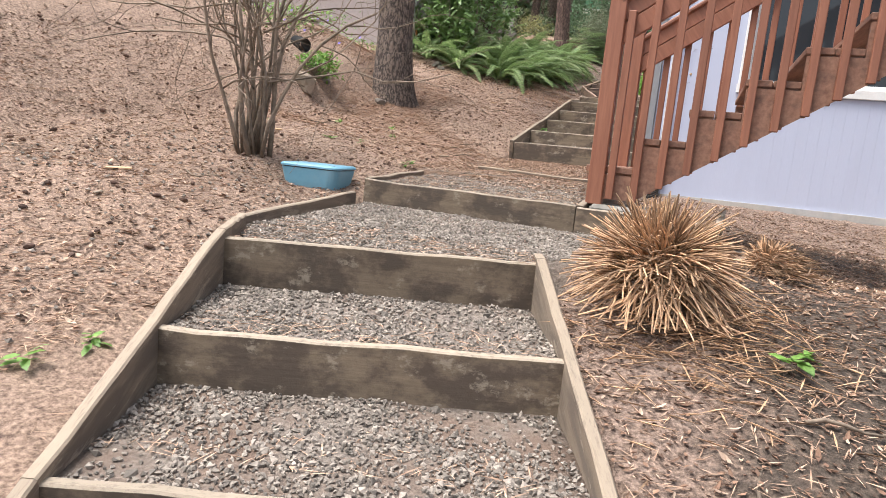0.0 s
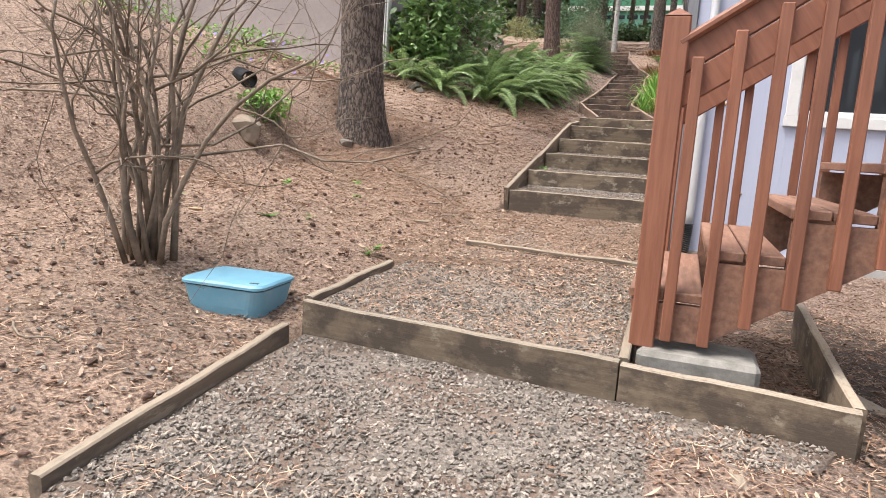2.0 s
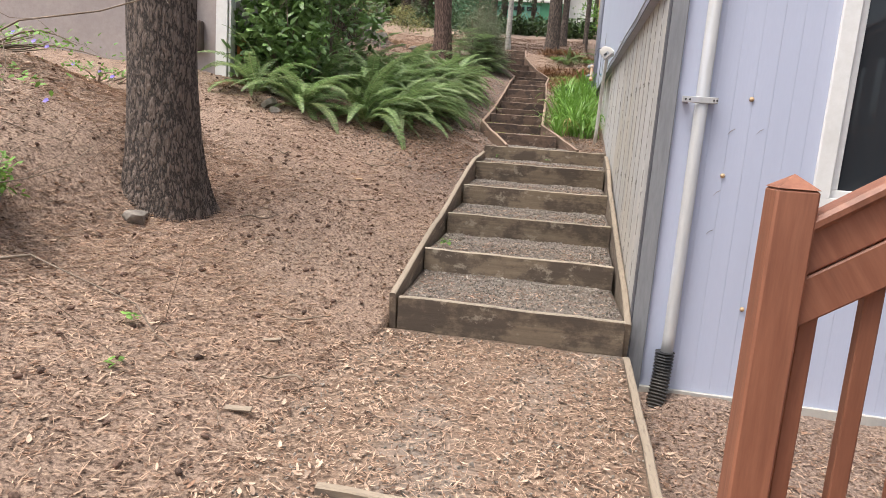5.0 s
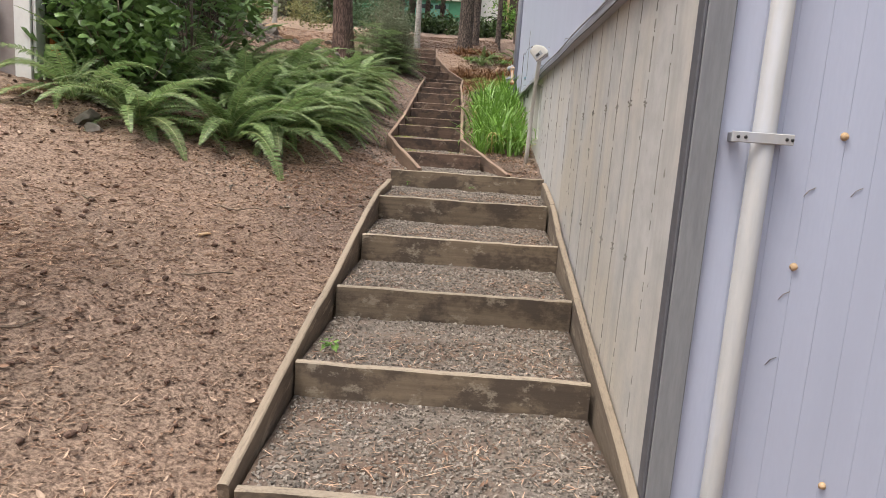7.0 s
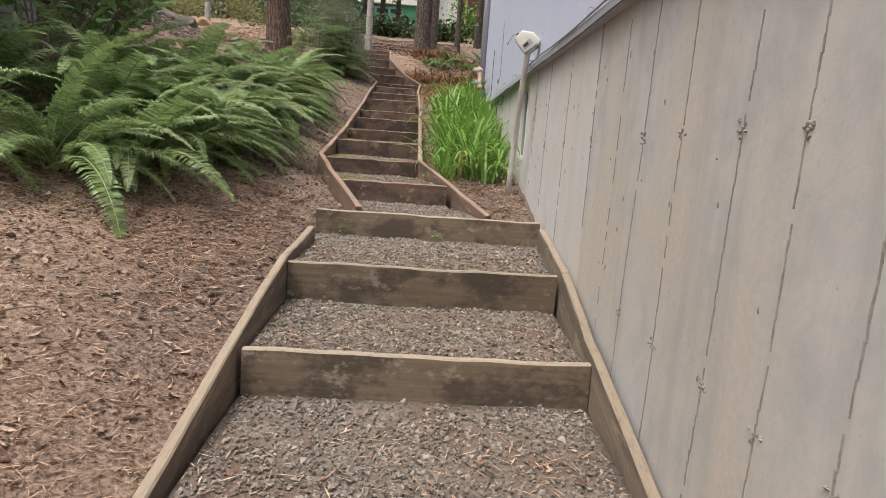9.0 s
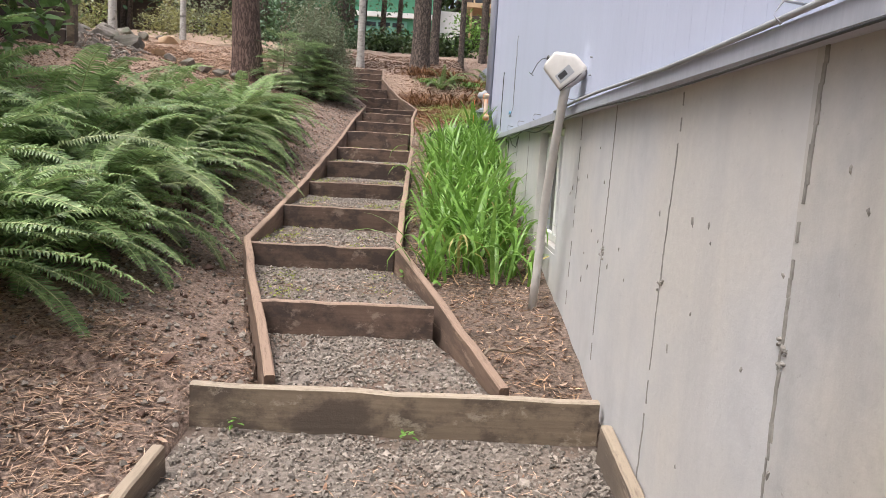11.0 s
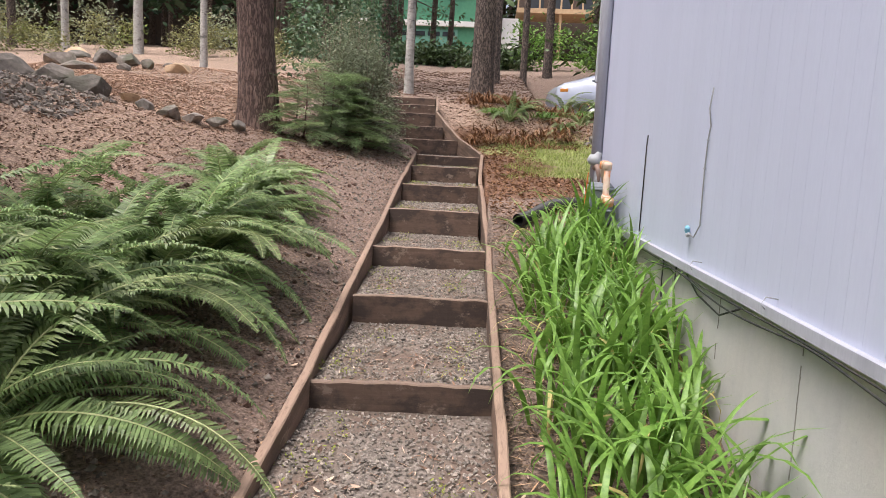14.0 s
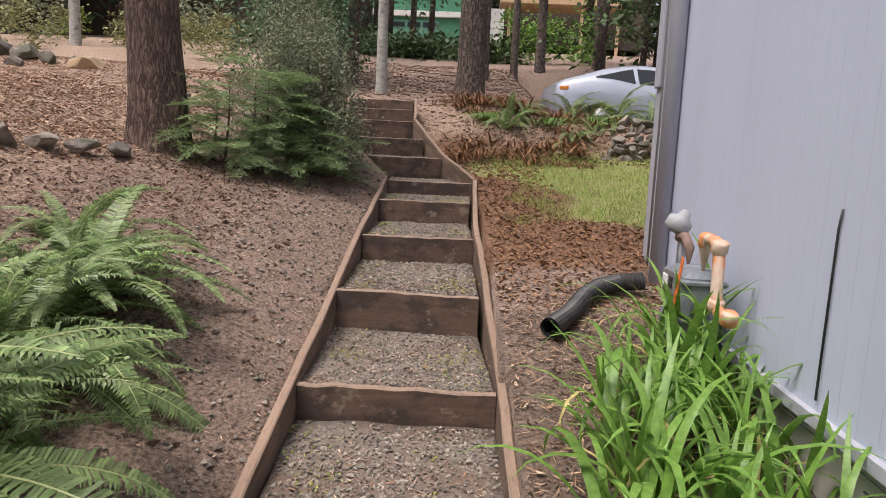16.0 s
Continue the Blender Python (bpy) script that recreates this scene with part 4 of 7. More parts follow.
# ---- deck stairs of red-brown timber ----
def deck_stairs():
    st = thing("deck_stairs", (0.1, -3.7, -0.15), "red-brown stained timber deck stairs with railings", "stairs", kind="structure")
    run, rise, x0, y0, y1, z0 = 0.275, 0.187, 0.0, -3.557, -2.36, 0.04
    n = 11
    ang = math.atan2(rise, run)
    length = n * math.hypot(run, rise)
    for yy in (y0, y1):
        bm = bmesh.new()
        prof = [(0.03, -0.15)]
        for k in range(n):
            prof += [(k * run, k * rise), ((k + 1) * run, k * rise)]
        prof += [(n * run, (n * run - 0.29) * rise / run - 0.15), (0.29, -0.15)]
        vs = [[bm.verts.new((x0 + a, yy + d, z0 - 0.05 + b)) for a, b in prof] for d in (-0.02, 0.02)]
        bm.faces.new(vs[0])
        bm.faces.new(vs[1][::-1])
        for a in range(len(prof)):
            b = (a + 1) % len(prof)
            bm.faces.new((vs[0][b], vs[0][a], vs[1][a], vs[1][b]))
        me = bpy.data.meshes.new("stringer")
        bmesh.ops.recalc_face_normals(bm, faces=bm.faces)
        bm.to_mesh(me)
        bm.free()
        me.materials.append(DECK_WORN)
        put("stringer", me, st)
    for k in range(n):
        xc, z = x0 + k * run, z0 + k * rise
        for j in range(2):
            put("tread_board", block(0.138, y1 - y0 + 0.03, 0.038, DECK_WORN), st, pose(xc + 0.06 + j * 0.145, (y0 + y1) / 2, z - 0.02))
    # newel posts with low pyramid caps
    def post(x, y, zb, zt, w):
        v, f = block_data(w, w, zt - zb, 0.006)
        ob = put("newel_post", mesh_of("post", v, f, DECK_RED), st, pose(x, y, (zt + zb) / 2))
        top = [(-w / 2, -w / 2, 0), (w / 2, -w / 2, 0), (w / 2, w / 2, 0), (-w / 2, w / 2, 0), (0, 0, 0.035)]
        put("cap", mesh_of("cap", top, [(0, 1, 4), (1, 2, 4), (2, 3, 4), (3, 0, 4), (3, 2, 1, 0)], DECK_RED), ob, pose(x, y, zt + 0.001))

    post(0.062, y0 + 0.007, -0.2, 1.105, 0.098)
    post(0.06, y1 + 0.066, -0.2, 1.105, 0.098)
    for yy, s in ((y0 - 0.001, -1), (y1 + 0.064, 1)):
        p, q = (0.075, yy, 0.803), (0.075 + n * run, yy, 0.803 + n * rise)
        d = Vector((0, 0, 1))
        for off, hh, tt, nm in ((0.0, 0.105, 0.036, "lower_rail"), (0.128, 0.1, 0.036, "upper_rail"), (0.198, 0.034, 0.085, "handrail")):
            m = along(Vector(p) + d * off, Vector(q) + d * off)
            put(nm, block((Vector(q) - Vector(p)).length, tt, hh, DECK_RED, 0.014 if nm == "handrail" else 0.005), st, m)
        x = 0.152
        while x < 0.05 + n * run:
            top, low = 0.955 + (x - 0.152) * rise / run, max(-0.16, -0.16 + (x - 0.295) * rise / run)
            put("baluster", block(0.044, 0.038, round(top - low, 2), DECK_RED), st, pose(x, yy + s * 0.038, (top + low) / 2))
            x += 0.1405
    put("landing_pad", block(0.46, 0.3, 0.12, STAIN_GREY, 0.02), st, pose(0.28, y0 + 0.04, -0.255), "old concrete pad under the stairs")
    return st


deck_stairs()


# ---- trees ----
def trunk_data(h, r0, r1, seed, flare=1.4, sides=26, lean=(0, 0), ridge=0.06):
    r = np.random.default_rng(seed)
    n = max(12, int(h / 0.12))
    t = np.linspace(0, 1, n) ** 1.3
    z = t * h
    rad = r1 + (r0 - r1) * (1 - t) + r0 * (flare - 1) * np.exp(-z / 0.28)
    ang = np.arange(sides) * 2 * np.pi / sides
    ph = r.uniform(0, 6.28, 4)
    v = []
    for k in range(n):
        w = np.array([noise.noise(Vector((3.5 * math.cos(a) + seed, 3.5 * math.sin(a), z[k] * 1.4))) for a in ang])
        root = (0.5 * np.cos(3 * ang + ph[0]) + 0.5 * np.cos(5 * ang + ph[1])) * 0.22 * np.exp(-z[k] / 0.25)
        rr = rad[k] * (1 + ridge * w * 2 + root)
        v.append(np.stack([rr * np.cos(ang) + lean[0] * z[k], rr * np.sin(ang) + lean[1] * z[k], np.full(sides, z[k] - 0.15)], -1))
    faces = []
    for i in range(n - 1):
        for k in range(sides):
            a, c = i * sides + k, i * sides + (k + 1) % sides
            faces.append((a, c, c + sides, a + sides))
    faces.append(tuple(range((n - 1) * sides, n * sides)))
    return np.concatenate(v), faces


def sprays(centres, mat, count, spread, size, seed, droop=0.5, name="crown"):
    """Leafy sprays round many points: small leaves, each its own island."""
    r = np.random.default_rng(seed)
    c = np.repeat(np.asarray(centres, float), count, 0)
    p = c + r.normal(0, 1, c.shape) * np.asarray(spread)
    rot = turns(len(p), r, 0.9)
    return scattered(LEAF_V, LEAF_F, p, r.uniform(0.6, 1.3, len(p)) * size, rot, mat, name, 0.05, seed)


def limb(p, q, r0, r1, seed, bend=0.12, n=6):
    r = np.random.default_rng(seed)
    p, q = np.array(p, float), np.array(q, float)
    t = np.linspace(0, 1, n)[:, None]
    pts = p + (q - p) * t + np.sin(t * np.pi) * r.normal(0, bend, 3) * np.linalg.norm(q - p)
    return pts, np.linspace(r0, r1, n)


def conifer(x, y, h, r0, bark, leaf, seed, label, first=2.5, reach=2.2, lean=(0, 0), clumps=90, leaves=60, leaf_size=0.16, group="tall conifers"):
    z = float(ground_height(x, y))
    t = thing("fir_tree", (x, y, z), label, "tree", group)
    put("trunk", mesh_of("trunk", *trunk_data(h, r0, r0 * 0.35, seed, lean=lean), bark, True), t, pose(x, y, z))
    r = np.random.default_rng(seed)
    tips = []
    for k in range(int(clumps / 3)):
        hh = first + (h - first) * (k + 0.5) / (clumps / 3)
        a = k * 2.4 + r.uniform(-0.4, 0.4)
        L = reach * (1 - 0.75 * hh / h) * r.uniform(0.7, 1.2)
        base = np.array((lean[0] * hh, lean[1] * hh, hh))
        end = base + (L * math.cos(a), L * math.sin(a), -0.25 * L + 0.1)
        pts, rad = limb(base, end, 0.035, 0.006, seed + k)
        put("limb", mesh_of("limb", *tube_data(pts, rad, 5), bark), t, pose(x, y, z))
        tips += [base + (end - base) * u + (0, 0, -0.06) for u in (0.45, 0.7, 0.95)]
    put("crown", sprays(tips, leaf, leaves, (0.32, 0.32, 0.14), leaf_size, seed), t, pose(x, y, z))
    return t


conifer(-3.2, 0.12, 12, 0.235, BARK, CEDAR_LEAF, 21, "tall fir with deeply furrowed grey-brown bark on needle bank", 6.5, 2.2, (-0.01, 0.0), 36, 26)
conifer(-3.66, 12.15, 13, 0.215, BARK_RED, CEDAR_LEAF, 22, "cedar with reddish fibrous bark above the ferns", 6.0, 2.0, (-0.055, 0), 36, 26)
conifer(-1.25, 16.75, 13, 0.2, BARK, CEDAR_LEAF, 23, "fir with grey furrowed bark near the top path", 5.2, 2.0, (0, 0), 36, 30)
conifer(-1.05, 21.5, 12, 0.13, BARK, CEDAR_LEAF, 24, "slim dark conifer beyond the top path", 4.6, 2.6, (0.01, 0), 60, 50)


def slim_tree(x, y, h, r0, bark, seed, label):
    z = float(ground_height(x, y))
    t = thing("slim_tree", (x, y, z), label, "tree", "slim tree trunks")
    put("trunk", mesh_of("trunk", *trunk_data(h, r0, r0 * 0.6, seed, 1.25, 14, ridge=0.02), bark, True), t, pose(x, y, z))
    r = np.random.default_rng(seed)
    tips = []
    for k in range(9):
        hh = h * (0.55 + 0.05 * k)
        a = r.uniform(0, 6.28)
        e = (1.2 * math.cos(a), 1.2 * math.sin(a), hh + 0.5)
        pts, rad = limb((0, 0, hh), e, 0.03, 0.006, seed + k)
        put("limb", mesh_of("limb", *tube_data(pts, rad, 5), bark), t, pose(x, y, z))
        tips += [np.array(e), (np.array(e) + (0, 0, hh)) / 2]
    put("crown", sprays(tips, WOODS_LEAF, 40, (0.4, 0.4, 0.3), 0.12, seed), t, pose(x, y, z))


slim_tree(-2.65, 17.4, 8, 0.085, BARK_PALE, 31, "pale grey alder trunk at the top path")
slim_tree(-7.2, 18.6, 9, 0.075, BARK_PALE, 32, "pale slim trunk beyond the mulch bed")
slim_tree(-11.8, 24.4, 9, 0.14, BARK_PALE, 33, "grey trunk beyond the rock edging")
slim_tree(-14.5, 25, 10, 0.12, BARK_PALE, 34, "grey trunk among far shrubs")
slim_tree(-17, 26, 10, 0.14, BARK, 35, "dark trunk among far shrubs")
slim_tree(0.6, 26, 10, 0.14, BARK, 36, "dark trunk behind the parked car")
slim_tree(2.6, 28, 11, 0.2, BARK, 37, "dark trunk behind the parked car")
slim_tree(-0.2, 24.5, 9, 0.1, BARK, 38, "slim dark trunk near the driveway")
slim_tree(-4.0, 20.5, 9, 0.1, BARK, 39, "dark trunk beside the alder")


# ---- neighbour's taupe building behind the bank ----
neighbour = thing("taupe_building", (-9.2, 4.9, 1.2), "neighbouring building with plain taupe wall and pale corner", "building")
nm = pose(-4.58, 3.5, 1.0, 0, 0, 4)
put("wall", block(9.0, 0.2, 4.6, TAUPE, 0.01), neighbour, nm @ pose(-4.5, 0.1, 2.3), "taupe painted wall")
put("side_wall", block(0.2, 3.0, 4.6, TAUPE, 0.01), neighbour, nm @ pose(-0.1, 1.72, 2.3), "taupe side wall")
put("corner_board", block(0.14, 0.03, 4.6, WHITE_PAINT), neighbour, nm @ pose(-0.07, -0.02, 2.3), "white corner board")
put("corner_board", block(0.03, 0.14, 4.6, WHITE_PAINT), neighbour, nm @ pose(0.02, 0.06, 2.3), "white corner board")
put("base_board", block(9.0, 0.05, 0.25, DARK_WALL), neighbour, nm @ pose(-4.5, -0.03, 0.12))
mb = put("meter_box", block(0.26, 0.12, 0.36, DARK_WALL, 0.02), neighbour, nm @ pose(-0.42, -0.06, 1.12), "dark electricity meter box")
put("meter_dial", mesh_of("dial", *tube_data([(0, 0, 0), (0, -0.05, 0), (0, -0.06, 0)], (0.075, 0.075, 0.05), 16), METER_GREY), mb, nm @ pose(-0.42, -0.12, 1.2), "round grey dial")
put("meter_conduit", tube([(-0.42, -0.05, 1.3), (-0.42, -0.05, 4.4)], 0.025, METER_GREY, 8), neighbour, nm)
put("orange_sign", block(0.03, 0.2, 0.24, ORANGE_BAG, 0.006), neighbour, nm @ pose(0.04, 0.3, 1.05), "small orange sign")
put("roof", block(9.8, 4.2, 0.2, ROOF), neighbour, nm @ pose(-4.5, 1.6, 4.7))


# ---- plants beside the walk ----
def frond_mesh(seed, mat, length=1.0, start=70, end=-35, pairs=76, wide=0.108, stalk=None):
    """One sword-fern frond: an arching stalk with many narrow leaflets on both sides."""
    r = np.random.default_rng(seed)
    n = pairs
    ang = np.radians(np.linspace(start, end, n)) + r.normal(0, 0.02, n)
    step = length / n
    pts = np.cumsum(np.stack([np.cos(ang) * step, np.zeros(n), np.sin(ang) * step], -1), 0)
    pts[:, 1] = 0.05 * length * np.sin(np.linspace(0, r.uniform(1, 3), n)) * r.choice((-1, 1))
    verts, faces = [], []
    for k in range(3, n):
        s = k / n
        w = wide * length * min(1.0, 3.2 * s) * (1 - s ** 2.2) ** 0.8 + 0.006
        d = np.array([math.cos(ang[k]), 0, math.sin(ang[k])])
        up = np.array([-math.sin(ang[k]), 0, math.cos(ang[k])])
        half = step * 0.43
        for side in (-1, 1):
            out = np.array([0, side, 0]) * 0.97 + d * 0.28 + up * r.normal(0.05, 0.1)
            base = pts[k]
            tip = base + out * w * r.uniform(0.88, 1.08) - up * w * 0.22
            midp = base + out * w * 0.68 + up * 0.04 * w
            o = len(verts)
            verts += [base - d * half * 0.9, base + d * half * 0.9, midp + d * half * 1.05, midp - d * half * 0.95, tip]
            faces += [(o, o + 3, o + 2, o + 1) if side < 0 else (o, o + 1, o + 2, o + 3), (o + 3, o + 4, o + 2) if side < 0 else (o + 3, o + 2, o + 4)]
    v, f = tube_data(pts, np.linspace(0.0055, 0.0015, n), 4)
    o = len(verts)
    verts += v.tolist()
    blades = len(faces)
    faces += [tuple(i + o for i in a) for a in f]
    me = mesh_of("frond", verts, faces, mat)
    if stalk:
        me.materials.append(stalk)
        me.polygons.foreach_set("material_index", [0] * blades + [1] * (len(faces) - blades))
    return me


FRONDS = [frond_mesh(k, FERN_LEAF, 1.0, s, e, stalk=FERN_STALK) for k, (s, e) in enumerate(((72, -30), (60, -40), (80, -10), (50, -30), (66, -50)))]
OLIVES = [frond_mesh(20 + k, FERN_OLIVE, 1.0, s, e, stalk=FERN_STALK) for k, (s, e) in enumerate(((70, -30), (58, -35)))]
DEADS = [frond_mesh(30 + k, FERN_DEAD, 1.0, s, e) for k, (s, e) in enumerate(((30, -60), (15, -40)))]


def fern(x, y, size, count, seed, olive=0.1):
    r = np.random.default_rng(seed)
    z = float(ground_height(x, y))
    t = thing("sword_fern", (x, y, z), "arching dark green sword fern on the bank", "fern", "sword ferns on the bank")
    for k in range(count):
        a = 360 * k / count * 2.4 + r.uniform(-14, 14)
        u = r.random()
        me = DEADS[k % 2] if k % 13 == 5 and x < -2.9 else OLIVES[k % 2] if u < olive else FRONDS[int(r.integers(0, 5))]
        s = size * r.uniform(0.72, 1.15)
        m = pose(x + r.normal(0, 0.04), y + r.normal(0, 0.04), z - 0.02, r.uniform(-16, 16), r.uniform(-24, 36), a) @ Matrix.Diagonal((s, s, s, 1))
        put("frond", me, t, m)


for k, (x, y, s, n) in enumerate(((-3.5, 3.2, 0.9, 32), (-2.85, 3.6, 0.95, 40), (-3.9, 4.5, 0.95, 26), (-3.2, 4.8, 1.1, 38), (-2.52, 4.45, 0.9, 40), (-3.6, 5.7, 1.1, 30), (-2.55, 5.55, 1.0, 42), (-3.1, 6.2, 1.15, 34),
                                   (-2.62, 6.55, 1.05, 42), (-3.4, 7.1, 1.1, 28), (-2.72, 7.5, 1.0, 42), (-3.3, 8.0, 0.95, 26), (-2.65, 8.3, 1.0, 42), (-2.8, 9.1, 0.85, 34), (-3.05, 9.95, 0.6, 20), (-4.2, 6.9, 0.9, 20), (-2.95, 5.15, 1.05, 36), (-2.85, 7.0, 1.0, 34), (-4.1, 3.3, 0.85, 26), (-4.5, 4.0, 0.9, 22), (-2.75, 8.0, 0.95, 30), (-2.62, 4.0, 0.95, 34), (-2.45, 5.0, 0.85, 32), (-2.8, 9.55, 0.75, 32))):
    fern(x, y, s, n, 300 + k, 0.35 if k in (6, 8, 10) else 0.08)


def blade_mesh(seed, length, droop, width, mat):
    """A strap leaf, folded along its middle, bending over towards its tip."""
    r = np.random.default_rng(seed)
    n = 9
    t = np.linspace(0, 1, n)
    ang = np.radians(84 - droop * t ** 1.9)
    step = length / (n - 1)
    p = np.concatenate([[[0, 0]], np.cumsum(np.stack([np.cos(ang[1:]), np.sin(ang[1:])], -1) * step, 0)])
    w = width * np.minimum(1, 0.55 + 2 * t) * (1 - t ** 3.2)
    verts, faces = [], []
    for (x, z), a, ww in zip(p, ang, w):
        verts += [(x + 0.3 * ww * math.sin(a), -ww, z - 0.3 * ww * math.cos(a)), (x, 0, z), (x + 0.3 * ww * math.sin(a), ww, z - 0.3 * ww * math.cos(a))]
    for k in range(n - 1):
        o = 3 * k
        faces += [(o, o + 1, o + 4, o + 3), (o + 1, o + 2, o + 5, o + 4)]
    return mesh_of("blade", verts, faces, mat, True)


BLADES = [blade_mesh(k, 1.0, d, 0.0175, LILY) for k, d in enumerate((60, 95, 125, 145, 40, 160))]
OLD_BLADES = [blade_mesh(20 + k, 0.9, d, 0.012, OLD_BLADE) for k, d in enumerate((150, 175))]


def lily(x, y, size, count, seed):
    r = np.random.default_rng(seed)
    z = float(ground_height(x, y))
    t = thing("daylily_clump", (x, y, z), "fresh green strap-leaved daylily clump beside the house", "plant", "daylilies along the wall")
    for k in range(count):
        s = size * r.uniform(0.6, 1.2)
        m = pose(x + r.normal(0, 0.07), y + r.normal(0, 0.09), z - 0.015, r.uniform(-9, 9), r.uniform(-8, 20), r.uniform(0, 360)) @ Matrix.Diagonal((s, s * 1.45, s, 1))
        put("blade", OLD_BLADES[k % 2] if k % 12 == 7 else BLADES[int(r.integers(0, 6))], t, m)


rl = np.random.default_rng(5)
k = 0
for y in np.arange(5.6, 10.1, 0.3):
    for x in (-0.6, -0.4, -0.2):
        if (y > 9.3 and x < -0.5) or (y > 9.7 and x < -0.3):
            continue
        lily(x + rl.normal(0, 0.04), y + rl.normal(0, 0.07), rl.uniform(0.46, 0.64), 27, 500 + k)
        k += 1


def straw_tuft(x, y, size, count, seed, label):
    """A cut-back grass clump: stiff stems standing out from a low dome, the lowest ones lodged and broken down to the ground."""
    z = float(ground_height(x, y))
    t = thing("grass_tuft", (x, y, z), label, "plant", "cut-back grass tufts")
    r = np.random.default_rng(seed)
    for name, n, u0, u1, long in (("cut_stems", count, 0.0, 0.85, 0.13), ("splayed_stems", int(count * 2.2), 0.35, 1.0, 0.2)):
        pcs = []
        for _ in range(n):
            a, u = r.uniform(0, 6.28), u0 + (u1 - u0) * r.random() ** 0.7
            base = np.array((math.cos(a) * 0.19 * u, math.sin(a) * 0.19 * u, 0.3 * (1 - 0.72 * u * u))) * size
            fall = 1.0 + 0.35 * math.cos(a + 0.6)
            tilt = min(1.75 * u ** 1.2 * r.uniform(0.75, 1.3) * fall, 2.6)
            a2 = a + r.normal(0, 0.75)
            le = size * long * r.uniform(0.45, 1.25)
            d = np.array((math.cos(a2) * math.sin(tilt), math.sin(a2) * math.sin(tilt), math.cos(tilt)))
            sag = np.array((0, 0, -0.55 * le * u * u))
            pts = np.array([base - d * 0.05, base + d * le * 0.5 + sag * 0.25, base + d * le + sag])
            pts[:, 2] = np.maximum(pts[:, 2], 0.008)
            w = r.uniform(0.0024, 0.0046)
            pcs.append(tube_data(pts, (w, w * 0.95, w * 0.7), 4))
        put(name, joined(pcs, STRAW), t, pose(x, y, z), kind="stuff")
    n = int(520 * size)
    a = r.normal(-0.6, 1.0, n)
    d = 0.16 * size + np.abs(r.normal(0, 0.3 * size, n))
    px, py = x + np.cos(a) * d, y + np.sin(a) * d
    pz = ground_height(px, py) + 0.014 + np.maximum(0.1 - 0.3 * (d - 0.2), 0) * r.random(n)
    put("fallen_stems", scattered(SLIVER_V, SLIVER_F, np.stack([px, py, pz], -1), np.stack([r.uniform(0.08, 0.24, n), np.full(n, 0.006), np.full(n, 0.006)], -1), turns(n, r, 0.25), STRAW, "fallen"), t, kind="stuff")


straw_tuft(0.56, -5.12, 1.0, 460, 700, "large tuft of cut tan ornamental grass stems")
straw_tuft(1.02, -4.2, 0.42, 90, 720, "small tuft of cut tan grass stems")


def bare_shrub(x, y, seed):
    """A many-stemmed bare shrub: stems fan out from the base and fork into thin twigs."""
    r = np.random.default_rng(seed)
    z = float(ground_height(x, y))
    t = thing("bare_shrub", (x, y, z), "leafless many-stemmed shrub with grey-brown twigs", "shrub")
    bud_points = []

    def grow(p, d, length, rad, level):
        pts, rads = [np.array(p)], [rad]
        n = 6
        for k in range(n):
            d = d + r.normal(0, 0.17 + 0.04 * level, 3) + np.array((0, 0, 0.04))
            d /= np.linalg.norm(d)
            pts.append(pts[-1] + d * length / n)
            rads.append(rad * (1 - 0.6 * (k + 1) / n))
        out = [tube_data(pts, rads, 6 if level == 0 else 4)]
        if level < 3:
            for _ in range((3, 4, 3)[level]):
                k = int(r.integers(2, n + 1))
                nd = d + r.normal(0, 0.55, 3)
                nd /= np.linalg.norm(nd)
                out += grow(pts[k], nd, length * r.uniform(0.4, 0.65), rads[k] * 0.6, level + 1)
        else:
            bud_points.append(pts[-1])
        return out

    for k in range(17):
        a = 2.4 * k
        lean = 0.03 + 0.2 * (k / 17)
        d = np.array((math.cos(a) * lean, math.sin(a) * lean, 1.0))
        b = np.array((math.cos(a) * 0.13 * (k / 20 + 0.2), math.sin(a) * 0.13 * (k / 20 + 0.2), 0.0))
        put("stem", joined(grow(b, d / np.linalg.norm(d), r.uniform(1.2, 1.9), r.uniform(0.011, 0.021), 0), TWIG, True), t, pose(x, y, z - 0.03))
    # long low branches that reach out over the bank
    for k, (a, le) in enumerate(((0.5, 1.5), (0.9, 1.7), (2.6, 1.5), (3.3, 1.5), (3.9, 1.6), (0.2, 1.3), (1.5, 1.5), (3.6, 1.3), (2.9, 1.7))):
        d = np.array((math.cos(a), math.sin(a), 0.32))
        put("branch", joined(grow((0.05 * math.cos(a), 0.05 * math.sin(a), 0.5 + 0.07 * k), d / np.linalg.norm(d), le, 0.0085, 1), TWIG, True), t, pose(x, y, z))


bare_shrub(-2.45, -3.66, 41)


